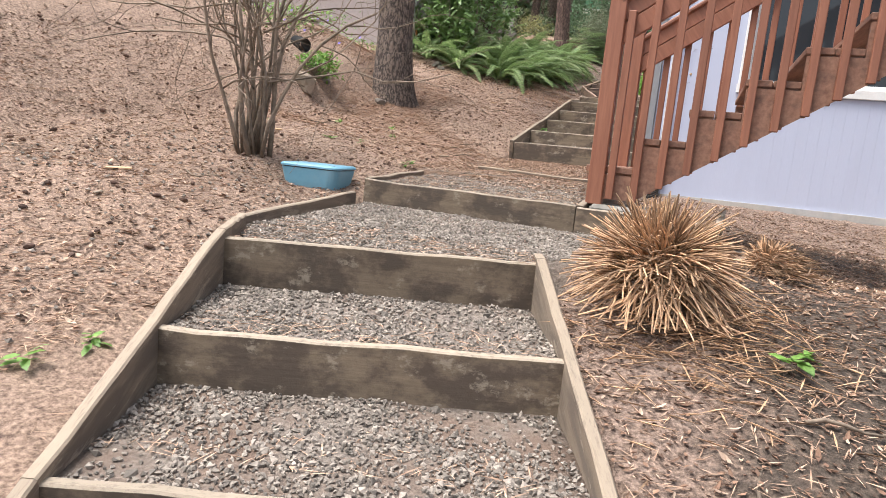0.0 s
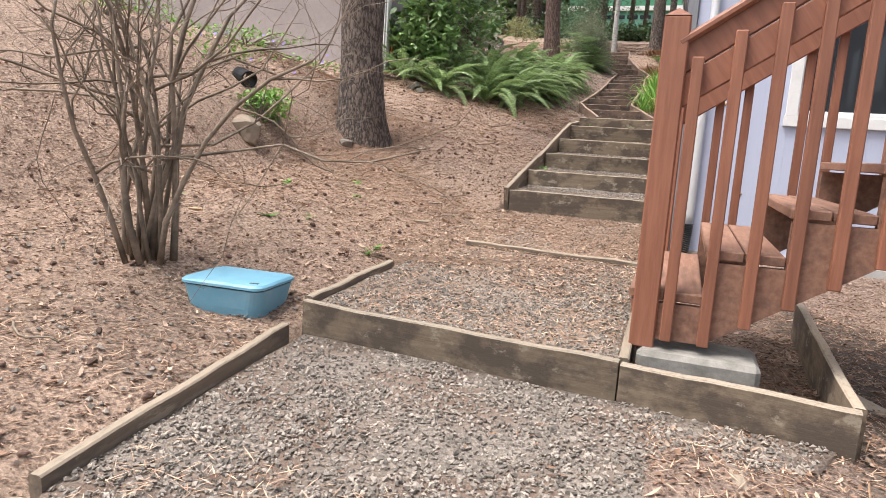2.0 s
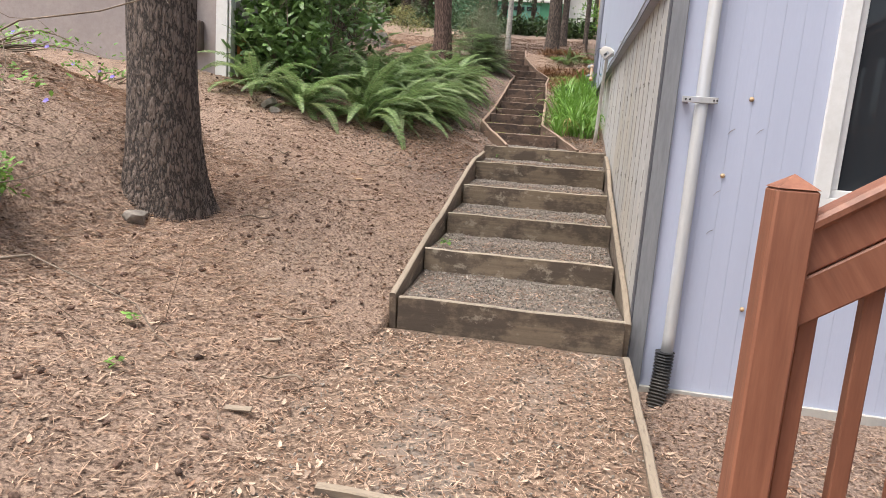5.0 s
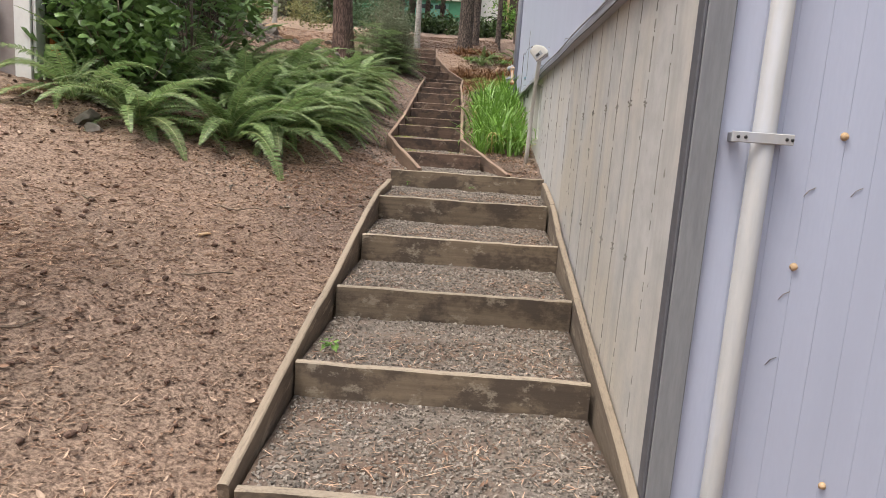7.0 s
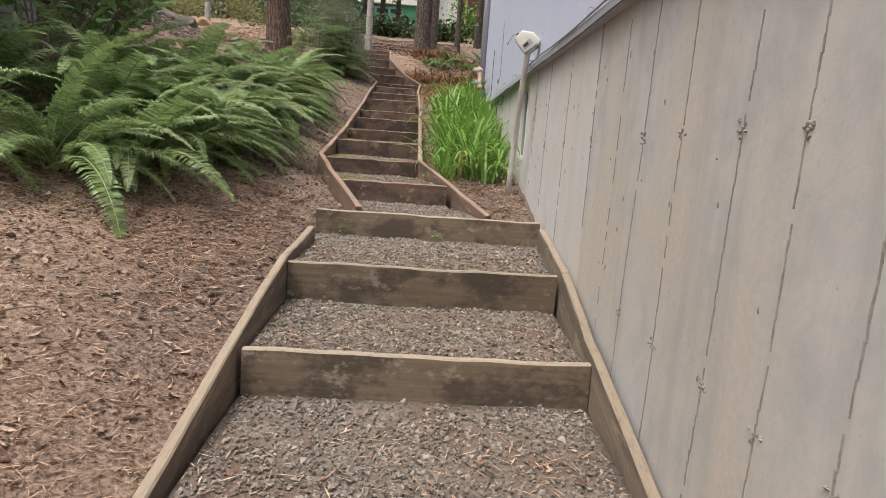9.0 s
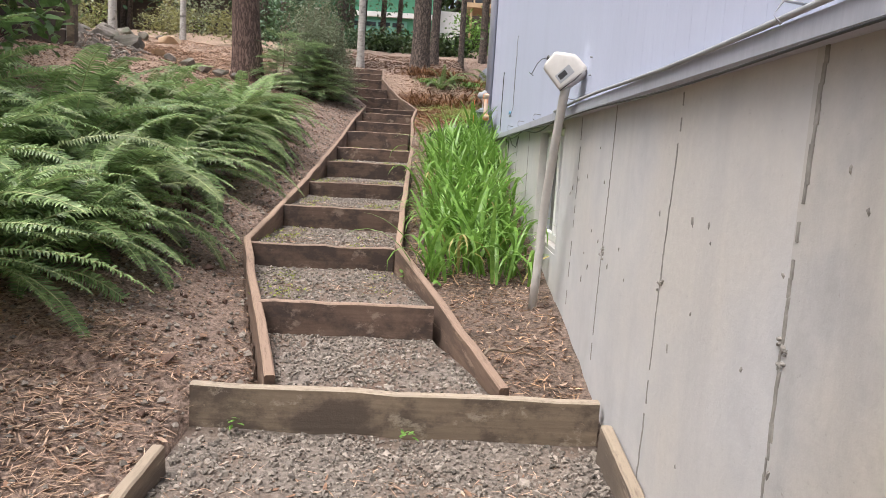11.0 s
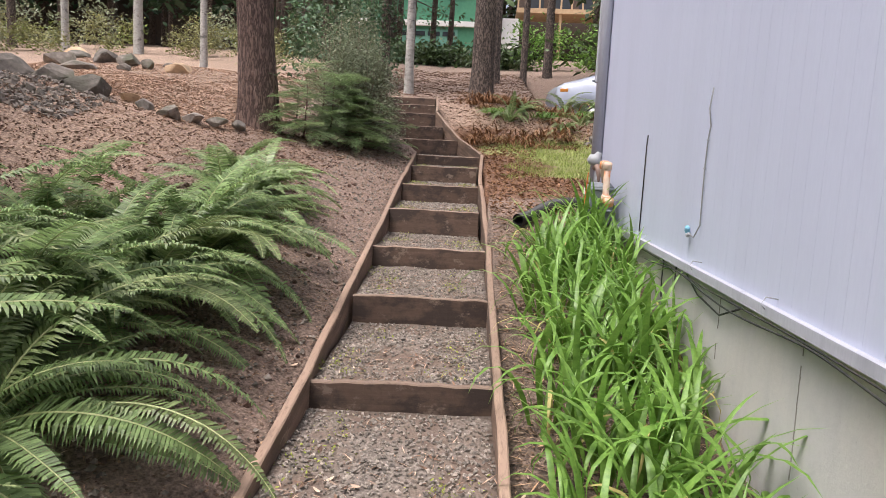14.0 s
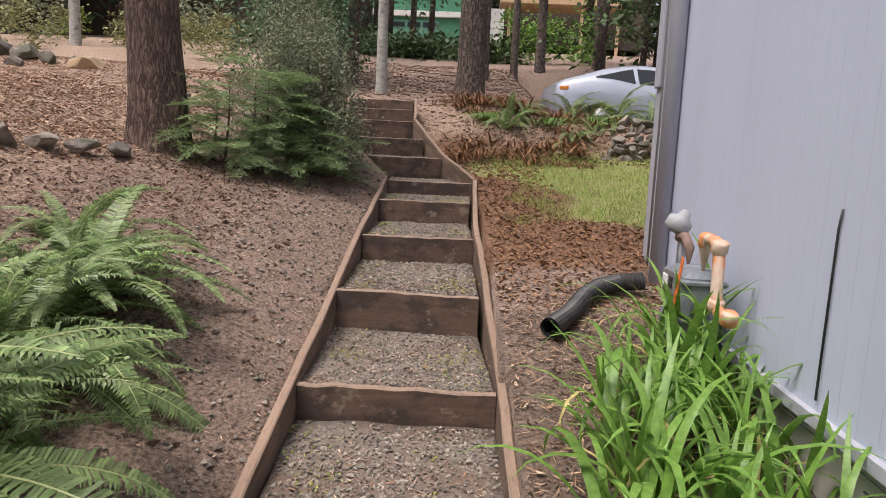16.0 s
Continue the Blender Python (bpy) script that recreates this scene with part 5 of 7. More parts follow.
def leafy(name, x, y, z, size, leaf, clumps, leaves, leaf_size, seed, label, category="shrub", group="", lift=0.5, low=0.7):
    """A leafy shrub: forking stems and many separate leaves in uneven clumps."""
    r = np.random.default_rng(seed)
    t = thing(name, (x, y, z), label, category, group)
    sx, sy, sz = size
    tips, stems = [], []
    for k in range(clumps):
        a, u = r.uniform(0, 6.28), r.random() ** 0.5
        h = r.random() ** low
        w = (1.0 - 0.55 * h ** 2) * u
        e = np.array((math.cos(a) * sx * w, math.sin(a) * sy * w, sz * (0.08 + 0.92 * h)))
        tips.append(e)
        if k % 2 == 0:
            pts, rad = limb((0, 0, 0), e, 0.012, 0.003, seed + k, 0.1)
            stems.append(tube_data(pts, rad, 4))
    put("stem_tangle", joined(stems, TWIG), t, pose(x, y, z - 0.02), kind="stuff")
    put("foliage", sprays(tips, leaf, leaves, np.array((sx, sy, sz)) * 0.13 * lift * 2, leaf_size, seed), t, pose(x, y, z), kind="stuff")
    return t


def gh(x, y):
    return float(ground_height(x, y))


leafy("rhododendron", -3.98, 3.85, gh(-3.98, 3.85), (0.66, 0.55, 1.25), RHODO, 80, 28, 0.14, 801, "rhododendron with drooping glossy green leaves", group="rhododendrons")
leafy("rhododendron", -4.7, 7.6, gh(-4.7, 7.6), (0.9, 0.9, 2.0), RHODO, 60, 26, 0.15, 802, "rhododendron with drooping glossy green leaves", group="rhododendrons")
leafy("rhododendron", -4.1, 5.6, gh(-4.1, 5.6), (0.8, 0.8, 1.7), RHODO, 34, 22, 0.15, 803, "rhododendron with drooping glossy green leaves", group="rhododendrons")
leafy("evergreen_shrub", -2.72, 12.95, gh(-2.72, 12.95), (0.6, 0.55, 1.0), SHRUB_LEAF, 300, 80, 0.03, 804, "airy grey-green evergreen shrub beside the steps", low=0.95)
leafy("evergreen_shrub", -3.0, 13.6, gh(-3.0, 13.6), (0.7, 0.5, 1.35), SHRUB_LEAF, 140, 46, 0.034, 805, "airy grey-green evergreen shrub behind the cedar", low=0.8)


def bough_mesh(seed, droop):
    """A flat conifer bough: an arching twig, side twigs on both sides, each feathered with short needles."""
    r = np.random.default_rng(seed)
    verts, faces = [], []
    n = 26
    for k in range(2, n):
        s = k / n
        base = np.array((s, 0.04 * math.sin(3 * s + seed), 0.12 * s - droop * s * s))
        reach = 0.34 * (1 - s) ** 0.7 * min(1, 4 * s) + 0.03
        for side in (-1, 1):
            d = np.array((0.75, side * 0.9, -0.18 + r.normal(0, 0.12)))
            d /= np.linalg.norm(d)
            m = max(4, int(reach / 0.016))
            for j in range(m):
                p = base + d * reach * (j + r.random() * 0.5) / m
                for e in (-1, 1):
                    q = d + e * np.array((-d[1], d[0], 0)) * 0.8 + np.array((0, 0, r.normal(0, 0.25)))
                    q = q / np.linalg.norm(q) * r.uniform(0.022, 0.042)
                    w = d * 0.0055
                    o = len(verts)
                    verts += [p - w, p + w, p + q]
                    faces.append((o, o + 1, o + 2))
    v, f = tube_data([(u, 0.04 * math.sin(3 * u + seed), 0.12 * u - droop * u * u) for u in np.linspace(0, 1, 9)], np.linspace(0.008, 0.002, 9), 5)
    o = len(verts)
    return mesh_of("bough", verts + v.tolist(), faces + [tuple(i + o for i in a) for a in f], YOUNG_CEDAR)


BOUGHS = [bough_mesh(60 + k, d) for k, d in enumerate((0.2, 0.32, 0.45))]
sapling = thing("cedar_sapling", (-3.1, 12.25, gh(-3.1, 12.25)), "low feathery green cedar boughs at the trunk's foot", "shrub")
rq = np.random.default_rng(8)
for k in range(7):
    x, y = -3.32 + 0.13 * k, 12.3 + 0.09 * k - 0.16 * (k % 2)
    high = (0.55, 0.75, 0.85, 0.8, 0.7, 0.6, 0.45)[k]
    put("stem", tube([(x, y, gh(x, y) - 0.05), (x + 0.03, y + 0.03, gh(x, y) + 0.5 * high), (x + 0.05, y, gh(x, y) + high)], (0.013, 0.009, 0.004), BARK_RED, 8), sapling)
    for j in range(20):
        sc = rq.uniform(0.42, 0.72) * (1.1 - 0.45 * j / 19)
        put("bough", BOUGHS[j % 3], sapling, pose(x + 0.03, y, gh(x, y) + 0.05 + high * j / 19, rq.uniform(-18, 18), rq.uniform(-25, 16), rq.uniform(-170, 60)) @ Matrix.Diagonal((sc, sc, sc, 1)))
leafy("periwinkle_patch", -3.55, -1.12, gh(-3.55, -1.12) - 0.02, (0.34, 0.22, 0.24), WEED_LEAF, 60, 14, 0.05, 806, "patch of bright green periwinkle above the rock", "plant")
for k, (x, y, n) in enumerate(((-4.4, -0.6, 40), (-4.9, 0.4, 46), (-5.4, -1.2, 40), (-5.0, 1.8, 36), (-6.2, 0.6, 36))):
    leafy("periwinkle_mat", x, y, gh(x, y) - 0.03, (0.9, 0.8, 0.16), WEED_LEAF, n, 9, 0.05, 810 + k, "thin mat of green periwinkle on the bank", "plant", "periwinkle on the bank")
    r = np.random.default_rng(k)
    for j in range(5):
        fx, fy = x + r.normal(0, 0.45), y + r.normal(0, 0.4)
        v = [(0, 0, 0)] + [(0.022 * math.cos(i * 1.2566), 0.022 * math.sin(i * 1.2566), 0.006) for i in range(5)]
        put("periwinkle_flower", mesh_of("flower", v, [(0, i + 1, (i + 1) % 5 + 1) for i in range(5)], FLOWER), None, pose(fx, fy, gh(fx, fy) + 0.13, 50, 0, 0), "small violet periwinkle flower on the bank", "flower", "periwinkle flowers")


def weed(x, y, size, seed, mat=WEED_LEAF, label="small bright green weed seedling in the litter", z=None):
    r = np.random.default_rng(seed)
    z = gh(x, y) if z is None else z
    n = 9
    t = thing("weed", (x, y, z), label, "weed", "small green weeds")
    rot = turns(n, r, 0.45)
    put("leaves", scattered(LEAF_V, LEAF_F, np.column_stack([r.normal(0, 0.012, n), r.normal(0, 0.012, n), r.uniform(0.015, 0.045, n)]), r.uniform(0.7, 1.2, n) * size, rot, mat, "leaves"), t, pose(x, y, z))


for k, (x, y, s) in enumerate(((-1.651, -2.63, 0.075), (-1.15, -6.15, 0.06), (-1.2, -6.35, 0.06), (1.02, -5.35, 0.08), (1.08, -5.28, 0.06), (-2.35, -2.75, 0.06), (-2.2, -2.5, 0.05), (-2.75, -1.9, 0.05), (-2.5, -1.2, 0.06), (-2.3, -1.6, 0.05), (-0.62, 5.35, 0.045), (-0.55, 5.48, 0.05), (-0.7, 5.25, 0.04), (-2.9, -2.95, 0.06))):
    weed(x, y, s, 900 + k)
for k, (x, y, z, s) in enumerate(((-0.86, -6.02, -0.75, 0.05), (-0.84, -5.99, -0.74, 0.04), (-1.33, 0.83, 0.36, 0.045), (-1.3, 0.86, 0.36, 0.04), (-1.3, 4.02, 0.96, 0.03), (-0.7, 4.0, 0.96, 0.03), (-0.8, 5.4, 1.27, 0.045))):
    weed(x, y, s, 940 + k, z=z)


# ---- loose things on the bank ----
def utility_box():
    t = thing("utility_box", (-1.87, -3.65, -0.34), "faded blue plastic utility box with a flat lid", "utility box")
    m = pose(-1.875, -3.645, -0.318, 0, 0, 4)

    def rounded(w, d, r, z, n=6):
        return [(sx * (w / 2 - r) + r * math.cos(a + i * math.pi / 2 / n), sy * (d / 2 - r) + r * math.sin(a + i * math.pi / 2 / n), z) for sx, sy, a in ((1, 1, 0), (-1, 1, math.pi / 2), (-1, -1, math.pi), (1, -1, 1.5 * math.pi)) for i in range(n + 1)]

    def stack(rings, mat):
        n = len(rings[0])
        fs = []
        for k in range(len(rings) - 1):
            for i in range(n):
                fs.append((k * n + i, k * n + (i + 1) % n, (k + 1) * n + (i + 1) % n, (k + 1) * n + i))
        fs += [tuple(range(n))[::-1], tuple(range((len(rings) - 1) * n, len(rings) * n))]
        return mesh_of("moulded", sum(rings, []), fs, mat)

    put("body", stack([rounded(0.35, 0.26, 0.06, -0.08), rounded(0.41, 0.32, 0.07, 0.05), rounded(0.44, 0.35, 0.06, 0.142)], PLASTIC_BLUE), t, m)
    put("seam", stack([rounded(0.432, 0.342, 0.055, 0.143), rounded(0.432, 0.342, 0.055, 0.15)], BLACK_PLASTIC), t, m, "dark gap under the lid")
    lid = put("lid", stack([rounded(0.452, 0.362, 0.055, 0.15), rounded(0.452, 0.362, 0.055, 0.162), rounded(0.43, 0.34, 0.05, 0.172), rounded(0.3, 0.22, 0.04, 0.175)], PLASTIC_BLUE), t, m, "pale worn blue lid")
    put("latch_hole", block(0.045, 0.018, 0.006, BLACK_PLASTIC, 0.002), lid, m @ pose(0.16, -0.12, 0.172, 0, 0, 10), "dark latch hole")


utility_box()
bank_rock = put("bank_rock", rock_mesh(0.27, 0.2, 0.19, ROCK_BROWN, 3), None, pose(-3.5, -1.5, gh(-3.5, -1.5) - 0.03, 8, 0, 20), "flat-faced brown rock set in the bank", "rock")
for k, (x, y, s) in enumerate(((-3.15, -0.25, 0.12), (-3.5, -1.0, 0.09), (-3.75, 2.9, 0.16), (-3.6, 2.75, 0.1))):
    put("bank_rock", rock_mesh(s, s * 0.8, s * 0.7, ROCK, 40 + k), None, pose(x, y, gh(x, y), 0, 0, 40 * k), "small grey rock half sunk in the bank", "rock", "rocks in the bank")
pot = thing("drain_pipe", (-3.86, -0.92, gh(-3.86, -0.92)), "short black corrugated drain pipe end on the bank", "pipe")
pm = pose(-3.86, -0.92, gh(-3.86, -0.92) + 0.09, 0, 78, 150)
prof = np.linspace(0, 0.24, 25)
put("pipe_wall", mesh_of("pipe", *tube_data([(0, 0, z) for z in prof], 0.075 + 0.006 * np.cos(np.arange(25) * math.pi), 16, cap=False), BLACK_PLASTIC), pot, pm)
put("pipe_lining", mesh_of("pipe", *tube_data([(0, 0, z) for z in (0.0, 0.24)], 0.066, 16, cap=False), BLACK_PLASTIC), pot, pm)

# rock edging, boulders and a planter above the ferns
for k, (x, y, s, m) in enumerate(((-5.15, 10.75, 0.24, ROCK), (-4.8, 10.75, 0.19, ROCK), (-4.55, 11.0, 0.11, ROCK_TAN), (-4.35, 10.9, 0.12, ROCK), (-4.12, 10.9, 0.14, ROCK), (-3.98, 11.12, 0.13, ROCK), (-3.82, 11.3, 0.1, ROCK), (-3.66, 11.5, 0.1, ROCK), (-5.6, 10.7, 0.27, ROCK), (-6.1, 11.0, 0.3, ROCK),
                                   (-7.6, 14.9, 0.24, ROCK), (-7.8, 16.0, 0.26, ROCK), (-7.3, 15.9, 0.22, ROCK), (-6.85, 15.6, 0.16, ROCK), (-6.55, 15.75, 0.1, ROCK), (-6.2, 15.45, 0.2, ROCK_TAN), (-9.4, 17.6, 0.3, ROCK_TAN), (-8.2, 15.4, 0.26, ROCK), (-8.5, 16.4, 0.24, ROCK), (-7.0, 15.2, 0.12, ROCK), (-4.5, 14.4, 0.1, ROCK), (-6.6, 11.5, 0.26, ROCK))):
    put("edging_boulder", rock_mesh(s * 1.3, s, s * 0.72, m, 60 + k), None, pose(x, y, gh(x, y) + 0.05, 6, 4, 37 * k), "tan weathered boulder above the mulch" if m is ROCK_TAN else "mossy grey-brown boulder half sunk along the bank", "boulder", "boulders edging the bank")
planter = thing("timber_planter", (-5.55, 9.75, gh(-5.5, 9.7)), "dark weathered timber planter edge on the bank", "planter")
for k in range(3):
    board("plank", (-6.6, 9.5, gh(-5.5, 9.7) + 0.16 + 0.19 * k), (-5.1, 9.75, gh(-5.5, 9.7) + 0.13 + 0.19 * k), 0.05, 0.17, DARK_WALL, planter, 400 + k)
put("post", block(0.09, 0.09, 0.75, GREY_WOOD), planter, pose(-5.03, 9.77, gh(-5.5, 9.7) + 0.3))


# ---- fittings on the house ----
def cellar_window():
    t = thing("cellar_window", (0.08, 5.64, WB), "white-framed sliding cellar window with grey screen", "window", kind="structure")
    x = 0.07
    put("sill", block(0.1, W1 - W0 - 0.01, 0.04, CONCRETE), t, pose(0.055, (W0 + W1) / 2, WB + 0.01), "stained concrete sill")
    my, mz = 5.725, (WB + WT) / 2 + 0.02
    for y0, z0, sy, sz in (((W0 + W1) / 2, WB + 0.055, W1 - W0, 0.045), ((W0 + W1) / 2, WT - 0.02, W1 - W0, 0.04), (W0 + 0.022, mz, 0.045, WT - WB - 0.04), (W1 - 0.045, mz, 0.05, WT - WB - 0.04), (my, mz, 0.045, WT - WB - 0.05)):
        put("window_frame", block(0.05, sy, sz, WHITE_PAINT), t, pose(x, y0, z0))
    put("sash_stile", block(0.02, 0.022, WT - WB - 0.1, METER_GREY), t, pose(x + 0.005, W1 - 0.13, mz), "grey sash stile")
    put("screen", block(0.006, W1 - my - 0.08, WT - WB - 0.1, SCREEN_GREY, 0.001), t, pose(x + 0.012, (W1 + my) / 2 - 0.02, mz), "grey insect screen")
    put("pane", block(0.006, my - W0 - 0.05, WT - WB - 0.1, PANE, 0.001), t, pose(x + 0.012, (W0 + my) / 2, mz), "dark glass pane")


cellar_window()


def pole_box():
    """A leaning white plastic pole against the wall, with a jug-like plastic hood on its top."""
    t = thing("capped_pipe", (-0.16, 5.06, 1.2), "bent white plastic pipe with a cut jug over its top", "pipe")
    put("pipe", tube([(-0.135, 5.125, 1.15), (-0.125, 5.105, 1.41), (-0.12, 5.085, 1.64), (-0.12, 5.06, 1.74), (-0.12, 5.02, 1.83), (-0.115, 4.915, 2.08), (-0.11, 4.835, 2.25), (-0.105, 4.81, 2.31)], (0.022, 0.022, 0.022, 0.022, 0.022, 0.021, 0.021, 0.02), PLASTIC_WHITE, 16), t)
    # the jug lies askew on the pole: a seven-sided profile shaped to fit the camera's view, deep as a hand, with
    # rounded edges
    jm = Matrix.Translation((-0.108, 4.825, 2.358)) @ pose(0, 0, 0, 0, 0, -23.5) @ Matrix.Rotation(math.radians(-3), 4, "Y") @ Matrix.Diagonal((0.85, 0.85, 0.87, 1))
    profile = ((-0.110, 0.039), (-0.054, 0.103), (0.056, 0.080), (0.114, 0.016), (0.110, -0.022), (-0.022, -0.103), (-0.114, 0.012))
    bm = bmesh.new()
    front = [bm.verts.new((u, -0.06, v)) for u, v in profile]
    back = [bm.verts.new((u * 0.94, 0.06, v * 0.94)) for u, v in profile]
    bm.faces.new(front)
    bm.faces.new(back[::-1])
    for i in range(7):
        j = (i + 1) % 7
        bm.faces.new((front[j], front[i], back[i], back[j]))
    bmesh.ops.recalc_face_normals(bm, faces=bm.faces)
    bmesh.ops.bevel(bm, geom=bm.edges[:], offset=0.024, segments=4, affect="EDGES", profile=0.6)
    me = bpy.data.meshes.new("jug")
    bm.to_mesh(me)
    bm.free()
    me.materials.append(PLASTIC_WHITE)
    me.shade_smooth()
    jug = put("jug", me, t, jm, "yellowed white plastic jug")
    put("label", block(0.09, 0.003, 0.05, METER_GREY, 0.001), jug, jm @ pose(0.005, -0.0605, -0.018, 0, -38, 0), "torn grey paper label")
    put("label", block(0.046, 0.003, 0.028, BLACK_PLASTIC, 0.001), jug, jm @ pose(-0.005, -0.062, -0.022, 0, -38, 0), "black print on the label")
    put("cut_edge", tube([(-0.02, -0.055, -0.1), (0.03, -0.062, -0.066), (0.06, -0.061, -0.048), (0.085, -0.058, -0.022), (0.112, -0.045, -0.004)], 0.0025, BLACK_PLASTIC, 5), jug, jm, "dark cut edge of the jug")
    put("spout", tube([(0, 0, 0), (-0.018, 0, 0.008)], (0.014, 0.012), BLACK_PLASTIC, 12), jug, jm @ pose(-0.078, -0.03, 0.066), "black spout cap")
    put("spout_wire", tube([(-0.095, -0.03, 0.072), (-0.125, -0.03, 0.068), (-0.15, -0.03, 0.045), (-0.168, -0.03, 0.015), (-0.18, -0.03, -0.005)], 0.002, BLACK_PLASTIC, 5), jug, jm, "thin black wire")
    put("wire_bar", tube([(-0.192, -0.03, 0.004), (-0.17, -0.03, -0.014)], 0.002, BLACK_PLASTIC, 5), jug, jm)


pole_box()


def gas_meter():
    t = thing("gas_meter", (-0.17, 9.85, 2.2), "grey gas meter with faded orange pipes on house wall", "gas meter")
    m = pose(-0.17, 9.76, 2.45)
    put("meter_body", block(0.17, 0.27, 0.3, METER_DARK, 0.03), t, m)
    put("meter_flange", block(0.19, 0.29, 0.025, METER_DARK, 0.008), t, m @ pose(0, 0, 0.1))
    put("meter_flange", block(0.19, 0.29, 0.02, METER_DARK, 0.008), t, m @ pose(0, 0, -0.06))
    put("index_plate", block(0.02, 0.17, 0.1, METAL_GREY, 0.008), t, m @ pose(-0.09, 0.04, 0.08), "pale dial plate")
    put("dial", block(0.006, 0.06, 0.05, WHITE_PAINT, 0.002), t, m @ pose(-0.102, 0.08, 0.08))
    put("dial", block(0.006, 0.045, 0.05, BLACK_PLASTIC, 0.002), t, m @ pose(-0.102, 0.0, 0.08))
    put("diaphragm", tube([(0.06, 0, 0), (-0.1, 0, 0), (-0.115, 0, 0)], (0.12, 0.12, 0.09), METER_DARK, 28), t, m @ pose(0, 0, -0.12), "round grey meter casing")
    put("outlet_pipe", tube([(0, -0.09, 0.12), (0, -0.09, 0.24), (0, -0.13, 0.29), (0, -0.2, 0.29), (0, -0.25, 0.25), (0, -0.26, 0.1), (0, -0.27, 0.05), (0, -0.3, 0.02), (0, -0.42, 0.02)], 0.024, PIPE_ORANGE, 12), t, m, "faded orange outlet pipe")
    for p in ((0, -0.1, 0.28), (0, -0.25, 0.27), (0, -0.265, 0.04), (0, -0.41, 0.02)):
        put("elbow", tube([(0, 0, -0.028), (0, 0, -0.02), (0, 0, 0.02), (0, 0, 0.028)], (0.026, 0.033, 0.033, 0.026), PIPE_ORANGE, 12), t, m @ pose(*p, 0 if p[0] else 20))
    put("inlet_pipe", tube([(0, 0.1, 0.12), (0, 0.1, 0.22), (-0.01, 0.14, 0.27), (-0.02, 0.2, 0.26)], 0.022, PIPE_BROWN, 12), t, m, "rusty inlet pipe")
    put("regulator", tube([(0, 0, -0.045), (0, 0, -0.03), (0, 0, 0.02), (0, 0, 0.035), (0, 0, 0.07)], (0.03, 0.058, 0.058, 0.03, 0.022), METER_GREY, 16), t, m @ pose(-0.02, 0.22, 0.32, 0, 30, 0), "round grey regulator")
    put("riser_pipe", tube([(0, 0.2, 0.3), (0, 0.22, 0.1), (0, 0.22, -0.4)], 0.02, METAL_GREY, 10), t, m)
    put("marker_tape", block(0.004, 0.025, 0.42, ORANGE_TAG, 0.001), t, m @ pose(-0.13, -0.16, 0.02, 18, 0, 0), "bright orange marker tape")


gas_meter()

hose = thing("drain_hose", (-0.72, 9.95, 2.2), "black corrugated drain hose lying on mulch", "hose")
hp = [(-0.77, 9.84, 2.275), (-0.66, 10.02, 2.30), (-0.55, 10.25, 2.35), (-0.46, 10.36, 2.38), (-0.34, 10.44, 2.4), (-0.2, 10.46, 2.41)]
fine = np.array([np.interp(np.linspace(0, 5, 90), range(6), [p[a] for p in hp]) for a in range(3)]).T
put("hose_wall", mesh_of("hose", *tube_data(fine, 0.046 + 0.004 * np.cos(np.arange(90) * math.pi), 16, cap=False), BLACK_PLASTIC), hose)
put("hose_lining", mesh_of("hose", *tube_data(fine, 0.039, 16, cap=False), BLACK_PLASTIC), hose)


def wall_wire(points, label, r=0.004, mat=BLACK_PLASTIC):
    t = thing("wall_cable", points[0], label, "cable", "cables on the wall")
    put("cable", tube(points, r, mat, 6), t)


wall_wire([(-0.035, 8.93, 2.92), (-0.036, 8.94, 2.86), (-0.036, 8.95, 2.31)], "short dark cable stapled down the siding")
wall_wire([(-0.036, 7.75, 3.07), (-0.036, 7.78, 2.98), (-0.036, 7.74, 2.90), (-0.036, 7.76, 2.84), (-0.036, 7.77, 2.71), (-0.036, 7.76, 2.45), (-0.051, 7.79, 2.39), (-0.051, 7.86, 2.40)], "thin grey cable hanging down the siding", 0.0032, METER_GREY)
splice = thing("cable_splice", (-0.04, 7.91, 2.41), "blue and grey cable splice on the siding", "cable splice")
put("blue_cap", block(0.022, 0.03, 0.035, PLASTIC_BLUE, 0.008), splice, pose(-0.045, 7.914, 2.417, 20, 0, 0), "blue plastic cap")
put("grey_cap", block(0.02, 0.028, 0.02, METER_GREY, 0.006), splice, pose(-0.045, 7.892, 2.393, -20, 0, 0), "grey wire clamp")
for k, (y, z) in enumerate(((7.76, 2.84), (7.77, 2.71), (4.671, 2.404), (4.673, 2.33))):
    put("cable_clip", block(0.012, 0.01, 0.006, METER_GREY, 0.002), None, pose(-0.036, y, z, 20, 0, 0), "small grey clip on the siding", "clip", "clips on the siding")
# upper tube stands in for the ledge's flashing lip, the lower is a cable
for dz, rad in ((0.037, 0.006), (-0.022, 0.003)):
    ys = np.linspace(0.15, 5.35 if dz > 0 else 9.6, 50)
    wall_wire([(-0.062 - 0.01 * dz, y, seam(y) + dz + 0.006 * math.sin(y * 3.1)) for y in ys], "thin grey flashing lip along the siding's lower edge" if dz > 0 else "dark cable sagging below the siding", rad, METER_GREY if dz > 0 else BLACK_PLASTIC)
sag = np.linspace(5.2, 8.6, 40)
wall_wire([(-0.07, y, seam(y) - 0.02 - 0.035 * abs(math.sin((y - 5.2) * 2.3)) ** 1.5) for y in sag], "thin black cable sagging under the siding", 0.0035)
